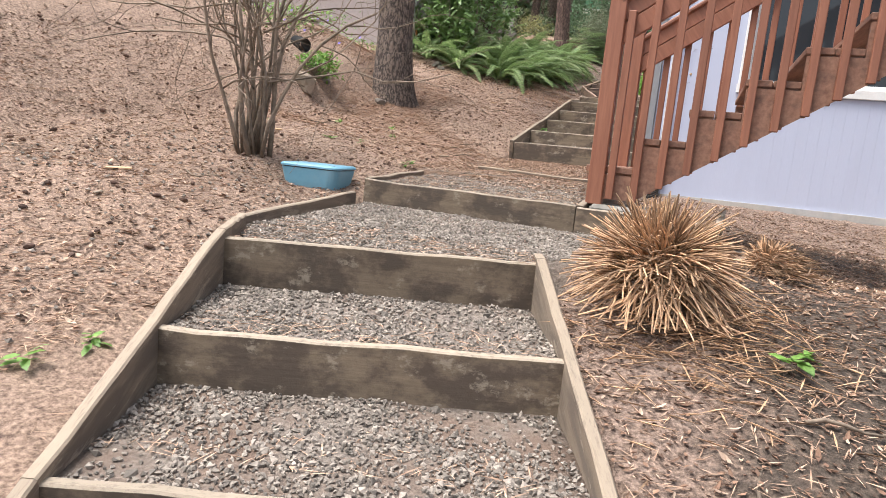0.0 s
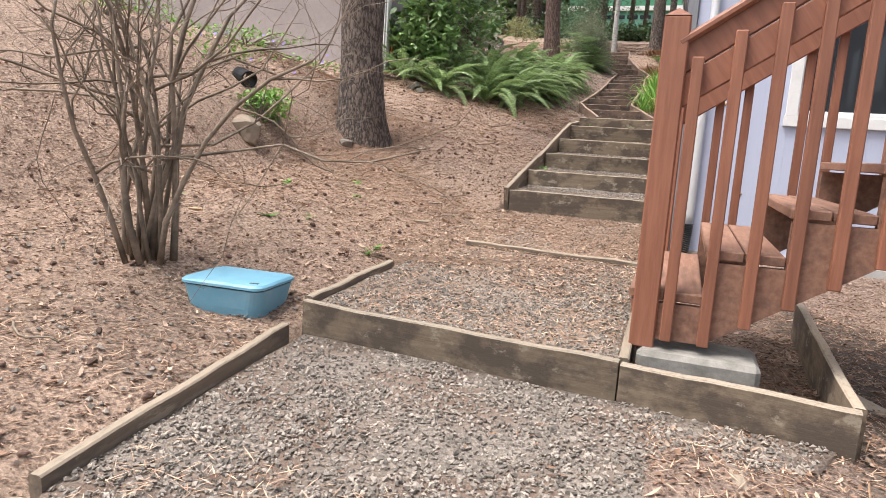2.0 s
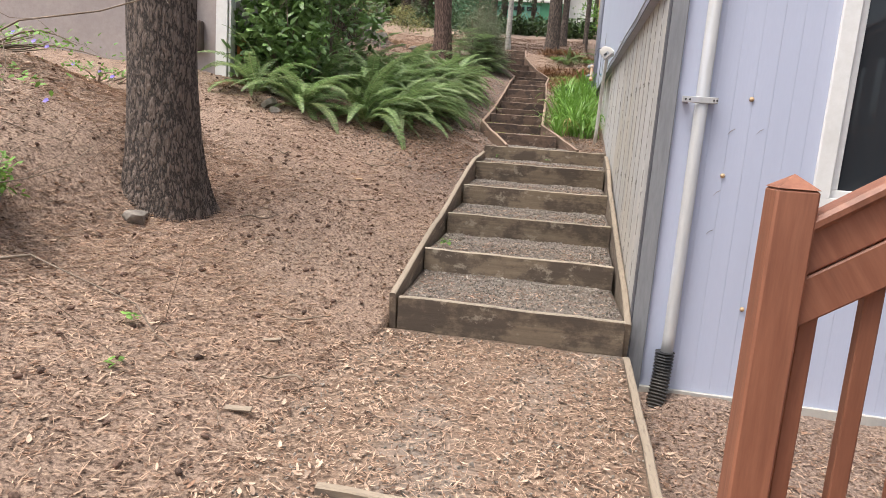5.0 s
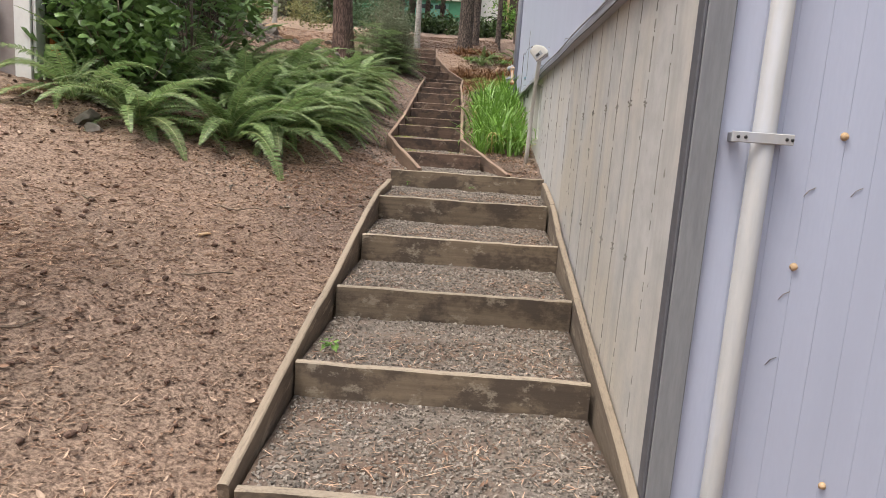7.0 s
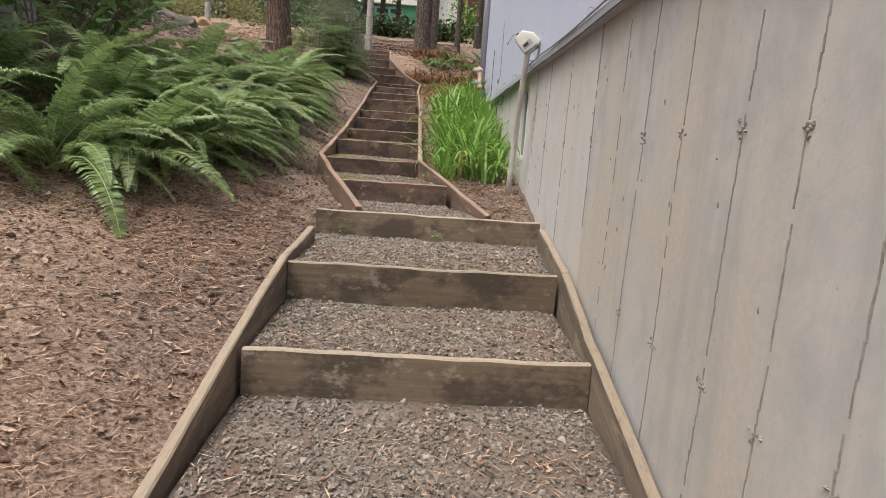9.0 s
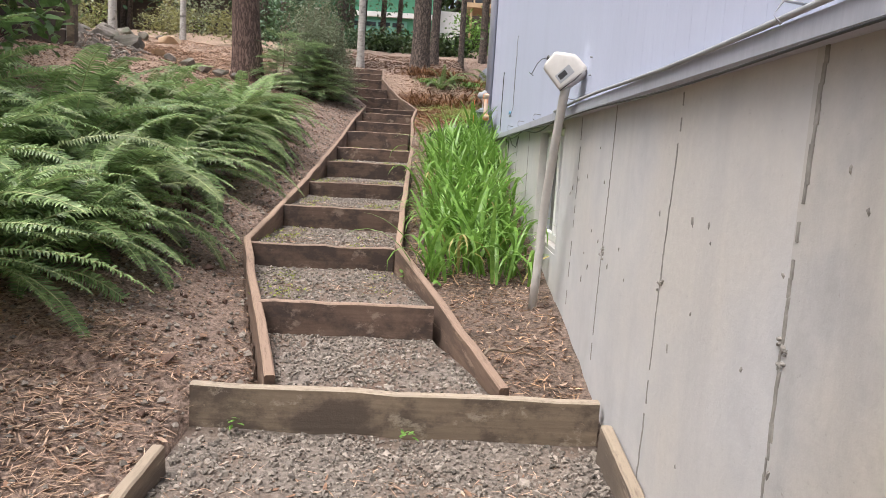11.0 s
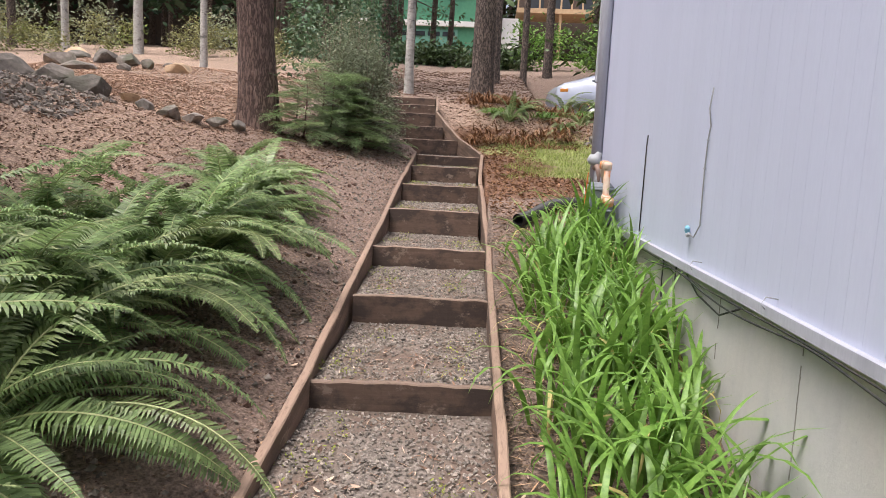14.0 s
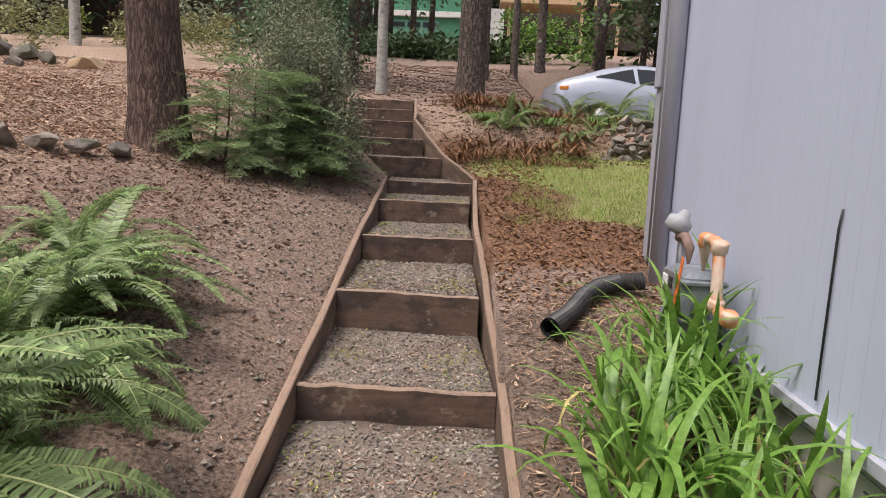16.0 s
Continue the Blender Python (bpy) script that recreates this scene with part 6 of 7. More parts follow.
wall_wire([(-0.03, 7.9, seam(7.9) - 0.03), (-0.02, 7.75, seam(7.9) - 0.1), (-0.02, 7.45, seam(7.9) - 0.13), (-0.03, 7.2, seam(7.2) - 0.04)], "loose black cable loop on the concrete", 0.004)
for y in (8.4, 8.15):
    wall_wire([(-0.012, y, seam(y) - 0.03), (-0.012, y + 0.01, seam(y) - 0.16), (-0.012, y - 0.01, seam(y) - 0.24)], "short dark cable end on the concrete", 0.004)
for y in (4.95, 6.05, 6.9, 7.7, 3.0):
    put("cable_hook", tube([(-0.03, y, seam(y) + 0.06), (-0.07, y, seam(y) + 0.065), (-0.085, y, seam(y) + 0.04), (-0.07, y, seam(y) + 0.025)], 0.0028, METER_GREY, 6), None, None, "small grey cable hook above the ledge", "hook", "hooks above the ledge")
for k, dx in enumerate((0.0, 0.0)):
    wall_wire([(-0.06, 10.78 + 0.11 * k, 2.1), (-0.06, 10.78 + 0.11 * k, 7.0)], "grey conduit down the house corner", 0.018, METER_GREY)

# front of the house: conduit, drain hose, window
conduit = thing("wall_conduit", (0.2, -0.03, -0.1), "cream painted pipe down the house front with clamp", "pipe")
put("pipe", tube([(0.23, -0.04, 6.8), (0.23, -0.04, 0.1), (0.225, -0.042, -0.05)], 0.036, CREAM_PAINT, 18), conduit)
clamp = put("clamp", block(0.192, 0.008, 0.034, CREAM_PAINT, 0.003), conduit, pose(0.212, -0.079, 1.474), "galvanised pipe clamp")
for x in (0.135, 0.158, 0.285, 0.302):
    put("screw", tube([(0, 0, 0), (0, -0.004, 0)], (0.006, 0.004), BLACK_PLASTIC, 8), clamp, pose(x, -0.083, 1.474))
for x in (0.145, 0.29):
    put("standoff", block(0.03, 0.074, 0.03, METAL_GREY, 0.003), clamp, pose(x, -0.038, 1.474))
cz = np.linspace(0, 1, 40)
put("drain_end", mesh_of("drain", *tube_data([(0.215 - 0.045 * u * u, -0.05 - 0.12 * u * u, 0.0 - 0.38 * u) for u in cz], 0.052 + 0.006 * np.cos(np.arange(40) * math.pi), 14), BLACK_PLASTIC), conduit, None, "black corrugated drain end")
for x0, y0 in ((0.36, 0.72), (0.4, 1.3), (0.55, 1.31), (0.37, 0.95)):
    put("dead_creeper", tube([(x0, -0.004, y0), (x0 + 0.015, -0.003, y0 + 0.02), (x0 + 0.035, -0.003, y0 + 0.03)], 0.0012, TWIG, 5), house, None, "scrap of dead creeper on the siding")
for k, (x, z) in enumerate(((0.405, 1.065), (0.62, 0.3), (0.5, 1.5))):
    put("wall_knob", tube([(0, 0, 0), (0, -0.012, 0)], (0.014, 0.009), TAN_WOOD, 10), house, pose(x, -0.001, z), "small rusty stud")


def front_window():
    t = thing("front_window", (1.75, 0, FZ0), "white-framed window in the blue front wall", "window", kind="structure")
    cx, cz = (FX0 + FX1) / 2, (FZ0 + FZ1) / 2
    for x, z, sx, sz in ((cx, FZ0 - 0.04, FX1 - FX0 + 0.2, 0.09), (cx, FZ1 + 0.04, FX1 - FX0 + 0.2, 0.09), (FX0 - 0.045, cz, 0.09, FZ1 - FZ0), (FX1 + 0.045, cz, 0.09, FZ1 - FZ0)):
        put("casing", block(sx, 0.03, sz, WHITE_PAINT), t, pose(x, -0.017, z))
    for x, z, sx, sz in ((cx, FZ0 + 0.025, FX1 - FX0, 0.05), (cx, FZ1 - 0.025, FX1 - FX0, 0.05), (FX0 + 0.025, cz, 0.05, FZ1 - FZ0 - 0.1), (FX1 - 0.025, cz, 0.05, FZ1 - FZ0 - 0.1), (cx, cz, 0.05, FZ1 - FZ0 - 0.1)):
        put("sash", block(sx, 0.05, sz, WHITE_PAINT), t, pose(x, 0.04, z))
    put("pane", block(FX1 - FX0 - 0.08, 0.006, FZ1 - FZ0 - 0.08, PANE, 0.001), t, pose(cx, 0.05, cz), "dark reflecting glass")


front_window()
beam = thing("edging_beam", (1.4, -4.2, -0.5), "old mossy timber laid along the lower yard", "timber")
board("timber", (0.95, -3.0, -0.43), (2.6, -5.1, -0.62), 0.1, 0.12, GREY_WOOD, beam, 444)

# ---- across the top path: stone wall, car, dead ferns, lawn ----
rs = np.random.default_rng(9)
wall_t = thing("dry_stone_wall", (1.2, 15.9, 3.0), "low wall of rounded grey field stones", "stone wall")
for row in range(6):
    x = 0.5 + 0.05 * row
    while x < 3.4:
        s = rs.uniform(0.05, 0.105)
        put("stone", rock_mesh(s * 1.2, s, rs.uniform(0.055, 0.085), ROCK, int(rs.integers(1, 9999))), wall_t, pose(x, 15.2 + 0.045 * row + 0.05 * x + rs.normal(0, 0.02), 3.1 + 0.1 * row + rs.normal(0, 0.015), *rs.uniform(-28, 28, 2), rs.uniform(0, 360)))
        x += s * 1.7


def dead_fern_clump(x, y, z, size, count, seed, mat, label, up=0.9, name="dead_fern", group="dead ferns by the lawn"):
    t = thing(name, (x, y, z), label, "fern" if "fern" in name else "plant", group)
    r = np.random.default_rng(seed)
    pcs = []
    for k in range(count):
        a = r.uniform(0, 6.28)
        le = size * r.uniform(0.5, 1.2)
        n = 6
        el = np.radians(np.linspace(80 * up, -50 + 60 * (1 - up), n))
        d = np.cumsum(np.stack([np.cos(el), np.sin(el)], -1) * le / n, 0)
        b = r.normal(0, size * 0.28, 2)
        c = np.stack([b[0] + d[:, 0] * math.cos(a), b[1] + d[:, 0] * math.sin(a), np.maximum(d[:, 1], 0.01)], -1)
        w = np.linspace(0.014, 0.003, n)[:, None] * np.array([-math.sin(a), math.cos(a), 0]) * (size + 0.4)
        v = np.concatenate([c - w, c + w])
        pcs.append((v, [(i, i + 1, n + i + 1, n + i) for i in range(n - 1)]))
    put("fronds", joined(pcs, mat), t, pose(x, y, z), kind="stuff")


rd = np.random.default_rng(12)
for k in range(60):
    x, y = rd.uniform(-1.45, 0.9), rd.uniform(14.75, 17.0)
    if x > 0.3 and y < 15.95:
        continue
    dead_fern_clump(x, y, gh(x, y) - 0.06, rd.uniform(0.22, 0.3) + 0.3 * rd.random() ** 2, 55, 1000 + k, BROWN_FERN, "collapsed rust-brown dead fern clump")
for k, (x, y, s, c) in enumerate(((-0.75, 15.75, 0.62, 20), (-0.5, 16.1, 0.5, 14), (0.1, 15.6, 0.5, 13), (0.45, 15.9, 0.5, 12), (0.85, 16.5, 0.6, 14), (0.25, 16.9, 0.75, 16), (1.35, 16.8, 0.7, 14), (1.05, 17.3, 0.8, 16), (0.55, 17.0, 0.7, 14), (1.7, 17.2, 0.75, 14))):
    fern(x, y, s, c, 1200 + k, 0.4)
for k, (x, y, s) in enumerate(((-0.15, 15.9, 0.35), (0.6, 16.3, 0.3), (-1.0, 15.9, 0.3))):
    dead_fern_clump(x, y, gh(x, y), s, 90, 1040 + k, WEED_LEAF, "green weedy clump among dead ferns", 1.0, "weed_clump", "green clumps by the lawn")
# lawn blades
rg = np.random.default_rng(13)
n = 26000
gx, gy = rg.uniform(-0.95, 3.0, n), rg.uniform(11.6, 15.5, n)
grow = np.array([noise.noise(Vector((a * 1.6, b * 1.6, 2))) for a, b in zip(gx, gy)]) + 2.2 * np.minimum(np.minimum(gx + 0.85, gy - 11.7), 0.35) > 0.25
gx, gy = gx[grow], gy[grow]
n = len(gx)
gz = ground_height(gx, gy)
put("lawn_grass", scattered([(0, -0.05, 0), (0, 0.05, 0), (0.15, 0, 1)], [(0, 1, 2)], np.stack([gx, gy, gz], -1), np.stack([np.full(n, 0.1), np.full(n, 0.05), rg.uniform(0.03, 0.07, n)], -1), turns(n, rg, 0.5), GRASS_LEAF, "grass"), None, None, "patchy yellow-green lawn grass", "grass", kind="stuff")


def car(x, y, z, turn):
    """A parked silver fastback: one lofted shell, dark side glass set in it, lamps and wheels."""
    t = thing("parked_car", (x, y, z), "parked silver-blue sedan on the driveway", "car", turn=turn)
    m = pose(x, y, z, 0, 0, turn)
    xs = np.array((-2.3, -2.26, -2.1, -1.75, -1.35, -0.95, -0.5, 0.0, 0.5, 0.95, 1.3, 1.8, 2.15, 2.3))
    top = np.array((0.85, 1.0, 1.1, 1.2, 1.33, 1.42, 1.46, 1.44, 1.36, 1.2, 1.03, 0.93, 0.8, 0.6))
    belt = np.minimum(top - 0.02, np.interp(xs, (-2.3, -1.8, 0, 1.3, 2.3), (0.95, 1.03, 0.98, 0.92, 0.6)))
    half = np.interp(xs, (-2.3, -2.1, -1.6, 0, 1.6, 2.1, 2.3), (0.68, 0.8, 0.9, 0.92, 0.9, 0.8, 0.6))
    roof = half * np.interp(top - belt, (0.0, 0.15, 0.45), (0.9, 0.76, 0.62))
    verts, faces = [], []
    for a, h, e, w, q in zip(xs, top, belt, half, roof):
        side = [(w * 0.9, 0.22), (w * 0.98, 0.34), (w, 0.55), (w * 0.985, 0.78), (w * 0.95, e), (q * 1.02, e + (h - e) * 0.86), (q * 0.75, h)]
        verts += [(a, -u, v) for u, v in side] + [(a, 0, h + 0.015)] + [(a, u, v) for u, v in side[::-1]]
    k = 15
    for i in range(len(xs) - 1):
        for j in range(k):
            faces.append((i * k + j, (i + 1) * k + j, (i + 1) * k + (j + 1) % k, i * k + (j + 1) % k))
    faces += [tuple(range(k)), tuple(range((len(xs) - 1) * k, len(xs) * k))[::-1]]
    put("body", mesh_of("body", verts, faces, CAR_PAINT, True), t, m)

    def flank(a, u, side):
        """A point on the side above the belt line: u from the belt to the eaves."""
        e, h, w, q = (float(np.interp(a, xs, c)) for c in (belt, top, half, roof))
        return (a, side * (w * 0.95 + (q * 1.02 - w * 0.95) * u + 0.012), e + (h - e) * 0.86 * u)

    for side in (-1, 1):
        for name, a0, a1, lo, hi in (("quarter_window", -1.5, -0.72, (0.5, 0.1), (0.62, 0.93)), ("door_window", -0.64, 0.95, (0.1, 0.08), (0.93, 0.8))):
            n = 7
            ax = np.linspace(a0, a1, n)
            lows, highs = np.interp(ax, (a0, a1), lo), np.interp(ax, (a0, a1), hi)
            v = [flank(a, u, side) for a, u in zip(ax, lows)] + [flank(a, u, side) for a, u in zip(ax, highs)]
            f = [(i, i + 1, n + i + 1, n + i) for i in range(n - 1)]
            put(name, mesh_of(name, v, f, CAR_GLASS), t, m, "dark tinted side window")
        put("sill_strip", block(2.3, 0.02, 0.05, CAR_PAINT, 0.008), t, m @ pose(0.0, side * 0.915, 0.3))
        put("door_handle", block(0.2, 0.025, 0.03, CAR_PAINT, 0.01), t, m @ pose(-0.35, side * 0.93, 0.84))
        put("tail_lamp", block(0.2, 0.08, 0.1, LAMP_RED, 0.025), t, m @ pose(-2.13, side * 0.72, 0.9, 0, 0, side * 28), "amber-red tail lamp")
        for a in (-1.42, 1.38):
            w = put("wheel", tube([(0, -0.1, 0), (0, -0.09, 0), (0, 0.09, 0), (0, 0.1, 0)], (0.25, 0.32, 0.32, 0.25), RUBBER, 20), t, m @ pose(a, side * 0.84, 0.32))
            put("rim", tube([(0, -0.02, 0), (0, 0.02, 0)], (0.2, 0.2), METAL_GREY, 14), w, m @ pose(a, side * 0.94, 0.32))


put("driveway", mesh_of("drive", [(-0.1, 18.1, 3.66), (14, 18.1, 3.66), (14, 25, 3.66), (0.9, 25, 3.66), (0.6, 18.1, 3.3), (14, 18.1, 3.3), (14, 25, 3.3), (0.9, 25, 3.3)], [(0, 1, 2, 3), (0, 4, 5, 1), (1, 5, 6, 2), (2, 6, 7, 3), (3, 7, 4, 0)], DRIVE), None, None, "worn asphalt driveway", "driveway", kind="structure")
car(2.65, 21.4, 3.66, 6)

# ---- far houses ----
green = thing("green_house", (-6, 52, 10.0), "green house with garage and white trim among trees", "house")
put("wall", block(9, 6, 7, GREEN_PAINT, 0.02), green, pose(-6.2, 55, 13.4))
put("band", block(9.2, 0.3, 0.35, WHITE_PAINT), green, pose(-6.2, 51.9, 12.55), "white trim band")
put("garage_door", block(4.4, 0.1, 2.1, GREEN_DOOR), green, pose(-6.0, 51.95, 11.1))
for k in range(4):
    put("garage_pane", block(0.85, 0.06, 0.3, PANE), green, pose(-7.55 + k * 1.04, 51.88, 11.85))
for k in range(2):
    put("window", block(1.6, 0.1, 1.1, PANE), green, pose(-8.0 + 4.2 * k, 51.95, 14.9))
    put("window_frame", block(1.8, 0.06, 1.3, WHITE_PAINT), green, pose(-8.0 + 4.2 * k, 51.97, 14.9))
put("side_wing", block(2.4, 4, 3.2, WHITE_PAINT), green, pose(-0.7, 55, 11.7), "pale side wing")
put("roof", block(10.5, 7.5, 0.4, ROOF), green, pose(-6.2, 55, 17.1))
tan = thing("deck_house", (4.5, 58, 11.5), "house with a tan timber deck among trees", "house")
put("wall", block(11, 5, 7, DARK_WALL), tan, pose(6, 62, 15.5))
put("deck", block(9, 3.0, 0.35, TAN_WOOD), tan, pose(4.8, 57.5, 14.6))
put("deck_rail", block(9, 0.1, 0.12, TAN_WOOD), tan, pose(4.8, 56.05, 15.75))
for k in range(12):
    put("deck_post", block(0.12, 0.12, 1.1, TAN_WOOD), tan, pose(0.4 + 0.8 * k, 56.05, 15.3))
for k in range(4):
    put("deck_pane", block(1.4, 0.1, 1.6, PANE), tan, pose(1.8 + 2.1 * k, 59.45, 16.2))
for k in range(4):
    put("support_post", block(0.2, 0.2, 4.4, TAN_WOOD), tan, pose(1 + 2.6 * k, 56.3, 12.3))
brown = thing("brown_house", (-30, 50, 9.5), "dark brown house behind woodland shrubs", "house")
put("wall", block(18, 6, 4.0, DARK_WALL), brown, pose(-26, 50, 11.6))
put("band", block(19, 0.4, 0.5, TAUPE), brown, pose(-26, 46.8, 13.2), "pale eaves board")
put("roof", block(19.5, 8, 0.4, ROOF), brown, pose(-26, 50, 13.8))

# ---- woods behind ----
rw = np.random.default_rng(77)


def wood_belt(name, count, xr, yr, hr, leaf, per, size, seed, label, bark=BARK, base=0.4):
    r = np.random.default_rng(seed)
    trunks, tips = [], []
    for k in range(count):
        x, y, h = r.uniform(*xr), r.uniform(*yr), r.uniform(*hr)
        if -12 < x < 9 and 48 < y < 66:
            continue
        z = gh(x, y)
        if h > 4:
            trunks.append(tube_data([(x, y, z - 0.2), (x + 0.1, y, z + h * 0.4), (x, y, z + h)], (0.09 + h * 0.008, 0.07 + h * 0.005, 0.03), 7))
        for j in range(per):
            u = r.random()
            hh = h * (base + (1 - base) * u)
            w = h * 0.2 * (1.15 - u) + 0.3
            a = r.uniform(0, 6.28)
            q = r.random() ** 0.5 * w
            tips.append((x + q * math.cos(a), y + q * math.sin(a), z + hh))
    if trunks:
        put(name + "_trunks", joined(trunks, bark, True), None, None, label + ", trunks", "woods", kind="stuff")
    put(name + "_leaves", sprays(tips, leaf, 14, (size * 1.3, size * 1.3, size * 0.9), size, seed), None, None, label, "woods", kind="stuff")


wood_belt("far_woods", 150, (-75, 45), (66, 90), (14, 22), WOODS_LEAF, 24, 1.3, 1, "dense dark evergreen woods", base=0.05)
wood_belt("mid_woods", 46, (-45, -10), (34, 46), (7, 14), CEDAR_LEAF, 26, 0.7, 2, "woodland trees with dark green foliage", base=0.3)
wood_belt("right_woods", 26, (3, 30), (27, 46), (7, 14), WOODS_LEAF, 30, 0.6, 3, "woodland trees beyond the driveway", base=0.12)
wood_belt("left_woods", 40, (-40, -16), (-12, 24), (5, 8), WOODS_LEAF, 26, 0.7, 4, "woodland trees on the upper bank", base=0.1)
wood_belt("dull_shrubs", 26, (-30, -6), (25, 36), (0.7, 2.2), SHRUB_LEAF, 16, 0.16, 15, "dull green shrubs in the far garden", base=0.1)
wood_belt("bright_shrubs", 9, (-22, -9), (24, 33), (0.5, 1.0), BRIGHT_LEAF, 10, 0.14, 5, "yellow-green shrubs in the far garden", base=0.2)
wood_belt("hedge", 44, (-9, 0.2), (29, 33), (0.35, 0.7), WOODS_LEAF, 14, 0.22, 6, "dark ivy and low hedge before the green house", base=0.15)
wood_belt("drive_trees", 9, (2.2, 9), (25, 31), (4, 8), WOODS_LEAF, 40, 0.28, 17, "dark evergreen trees beyond the driveway", base=0.08)
wood_belt("drive_shrubs", 8, (-0.4, 2.5), (27, 31), (0.9, 2.0), WEED_LEAF, 22, 0.15, 7, "green shrubs beyond the driveway", base=0.1)
wood_belt("path_shrubs", 12, (-4.9, -3.3), (15.5, 21), (1.2, 3.0), CEDAR_LEAF, 26, 0.1, 8, "tangled grey-green undergrowth beside the cedar", base=0.15)
wood_belt("mid_trees", 12, (-10, -3.5), (26, 42), (8, 14), CEDAR_LEAF, 20, 0.5, 9, "conifers before the green house", base=0.42)
wood_belt("behind_building", 18, (-16, -6.5), (8, 9.4), (2, 4.5), WOODS_LEAF, 22, 0.35, 10, "leafy trees behind the neighbouring building", base=0.1)


wood_belt("garden_shrubs", 20, (-16, -5.5), (20.5, 27), (0.5, 1.2), OLIVE_LEAF, 34, 0.085, 21, "olive-green garden shrubs beyond the boulders", base=0.08)
conifer(-3.35, 18.6, 11, 0.11, BARK, CEDAR_LEAF, 26, "slim dark cedar with low drooping boughs", 1.5, 1.7, (0.02, 0), 84, 46, 0.1)


# ---- litter on the ground ----
def litter(name, n, xr, yr, size, base, faces, mat, seed, label, keep=None, lift=0.008, tilt=0.3, category="litter"):
    r = np.random.default_rng(seed)
    x, y = r.uniform(*xr, n), r.uniform(*yr, n)
    xl, xrr = walk_edges(y)
    ok = ((x < xl - 0.02) | (x > xrr + 0.04) | (y > 16.4)) & ~((x > -0.03) & (y > -0.05) & (y < HOUSE_END + 0.1))
    if keep is not None:
        ok &= keep(x, y, r)
    x, y = x[ok], y[ok]
    z = ground_height(x, y) + rough_height(x, y) + lift
    s = size(len(x), r)
    put(name, scattered(base, faces, np.stack([x, y, z], -1), s, turns(len(x), r, tilt), mat, name, 0.05, seed), None, None, label, category, kind="stuff")


def needle_size(n, r):
    return np.stack([r.uniform(0.03, 0.1, n), r.uniform(0.0025, 0.006, n), r.uniform(0.002, 0.004, n)], -1)


def chip_size(n, r):
    return np.stack([r.uniform(0.01, 0.034, n), r.uniform(0.005, 0.016, n), r.uniform(0.003, 0.01, n)], -1)


patchy = lambda x, y, r: np.array([noise.noise(Vector((a * 0.9, b * 0.9, 5))) for a, b in zip(x, y)]) + r.uniform(-0.6, 0.6, len(x)) > -0.15
litter("fallen_needles", 60000, (-4.2, -1.2), (-7.5, 4.2), needle_size, SLIVER_V, SLIVER_F, NEEDLE, 1, "dry tan needles and straw on the bank", patchy)
litter("fallen_needles", 9000, (-8, -4), (-7, 4), needle_size, SLIVER_V, SLIVER_F, NEEDLE, 2, "dry tan needles on the upper bank")
litter("leaf_bits", 30000, (-4.5, -1.2), (-7.5, 4.5), chip_size, SLIVER_V, SLIVER_F, CHIP, 3, "brown leaf and cone scraps on the bank")
litter("yard_straw", 16000, (-0.1, 2.6), (-7.5, -0.1), needle_size, SLIVER_V, SLIVER_F, NEEDLE, 4, "dry straw and needles in the yard")
litter("yard_bits", 24000, (-0.1, 2.6), (-7.5, -0.1), chip_size, SLIVER_V, SLIVER_F, CHIP, 5, "brown bark scraps in the yard")
litter("soil_bits", 14000, (-4.0, -1.3), (4, 13), lambda n, r: chip_size(n, r) * 0.7, SLIVER_V, SLIVER_F, CHIP, 6, "brown scraps on trodden soil")
litter("wall_bits", 7000, (-1.1, 0.0), (3.9, 10.5), lambda n, r: chip_size(n, r) * 0.9, SLIVER_V, SLIVER_F, CHIP, 7, "brown scraps beside the wall")
litter("wall_straw", 2500, (-1.1, 0.0), (3.9, 10.5), needle_size, SLIVER_V, SLIVER_F, NEEDLE, 8, "dry straw beside the wall")
litter("bark_mulch", 6000, (-1.3, 0.6), (10.2, 15), lambda n, r: chip_size(n, r) * 1.5, SLIVER_V, SLIVER_F, BROWN_FERN, 9, "rust-brown bark mulch chips", lambda x, y, r: (y < 12) | (x < -0.5), tilt=0.6)
litter("pink_mulch", 24000, (-8.5, -3.8), (11, 17), lambda n, r: chip_size(n, r) * 1.6, SLIVER_V, SLIVER_F, NEEDLE, 10, "pinkish bark chips above the boulders", tilt=0.5)
litter("soil_pebbles", 900, (-2.6, -1.3), (3, 13), lambda n, r: np.repeat(r.uniform(0.006, 0.016, n)[:, None], 3, 1), STONE_V, STONE_F, PEBBLE, 11, "stray pale pebbles on the soil")
litter("bank_pebbles", 700, (-3.0, -1.3), (-7.5, -3.4), lambda n, r: np.repeat(r.uniform(0.006, 0.016, n)[:, None], 3, 1), STONE_V, STONE_F, PEBBLE, 12, "stray pebbles beside the lower steps")

# cones: the nearest ones one by one, the rest together
rc = np.random.default_rng(21)
cv, cf = tube_data([(-0.03, 0, 0), (-0.022, 0, 0), (-0.005, 0, 0.001), (0.015, 0, 0), (0.028, 0, 0)], (0.004, 0.013, 0.0165, 0.012, 0.003), 8, 0.12, 3)
CONES = mesh_of("cone", cv, cf, CONE)
k = 0
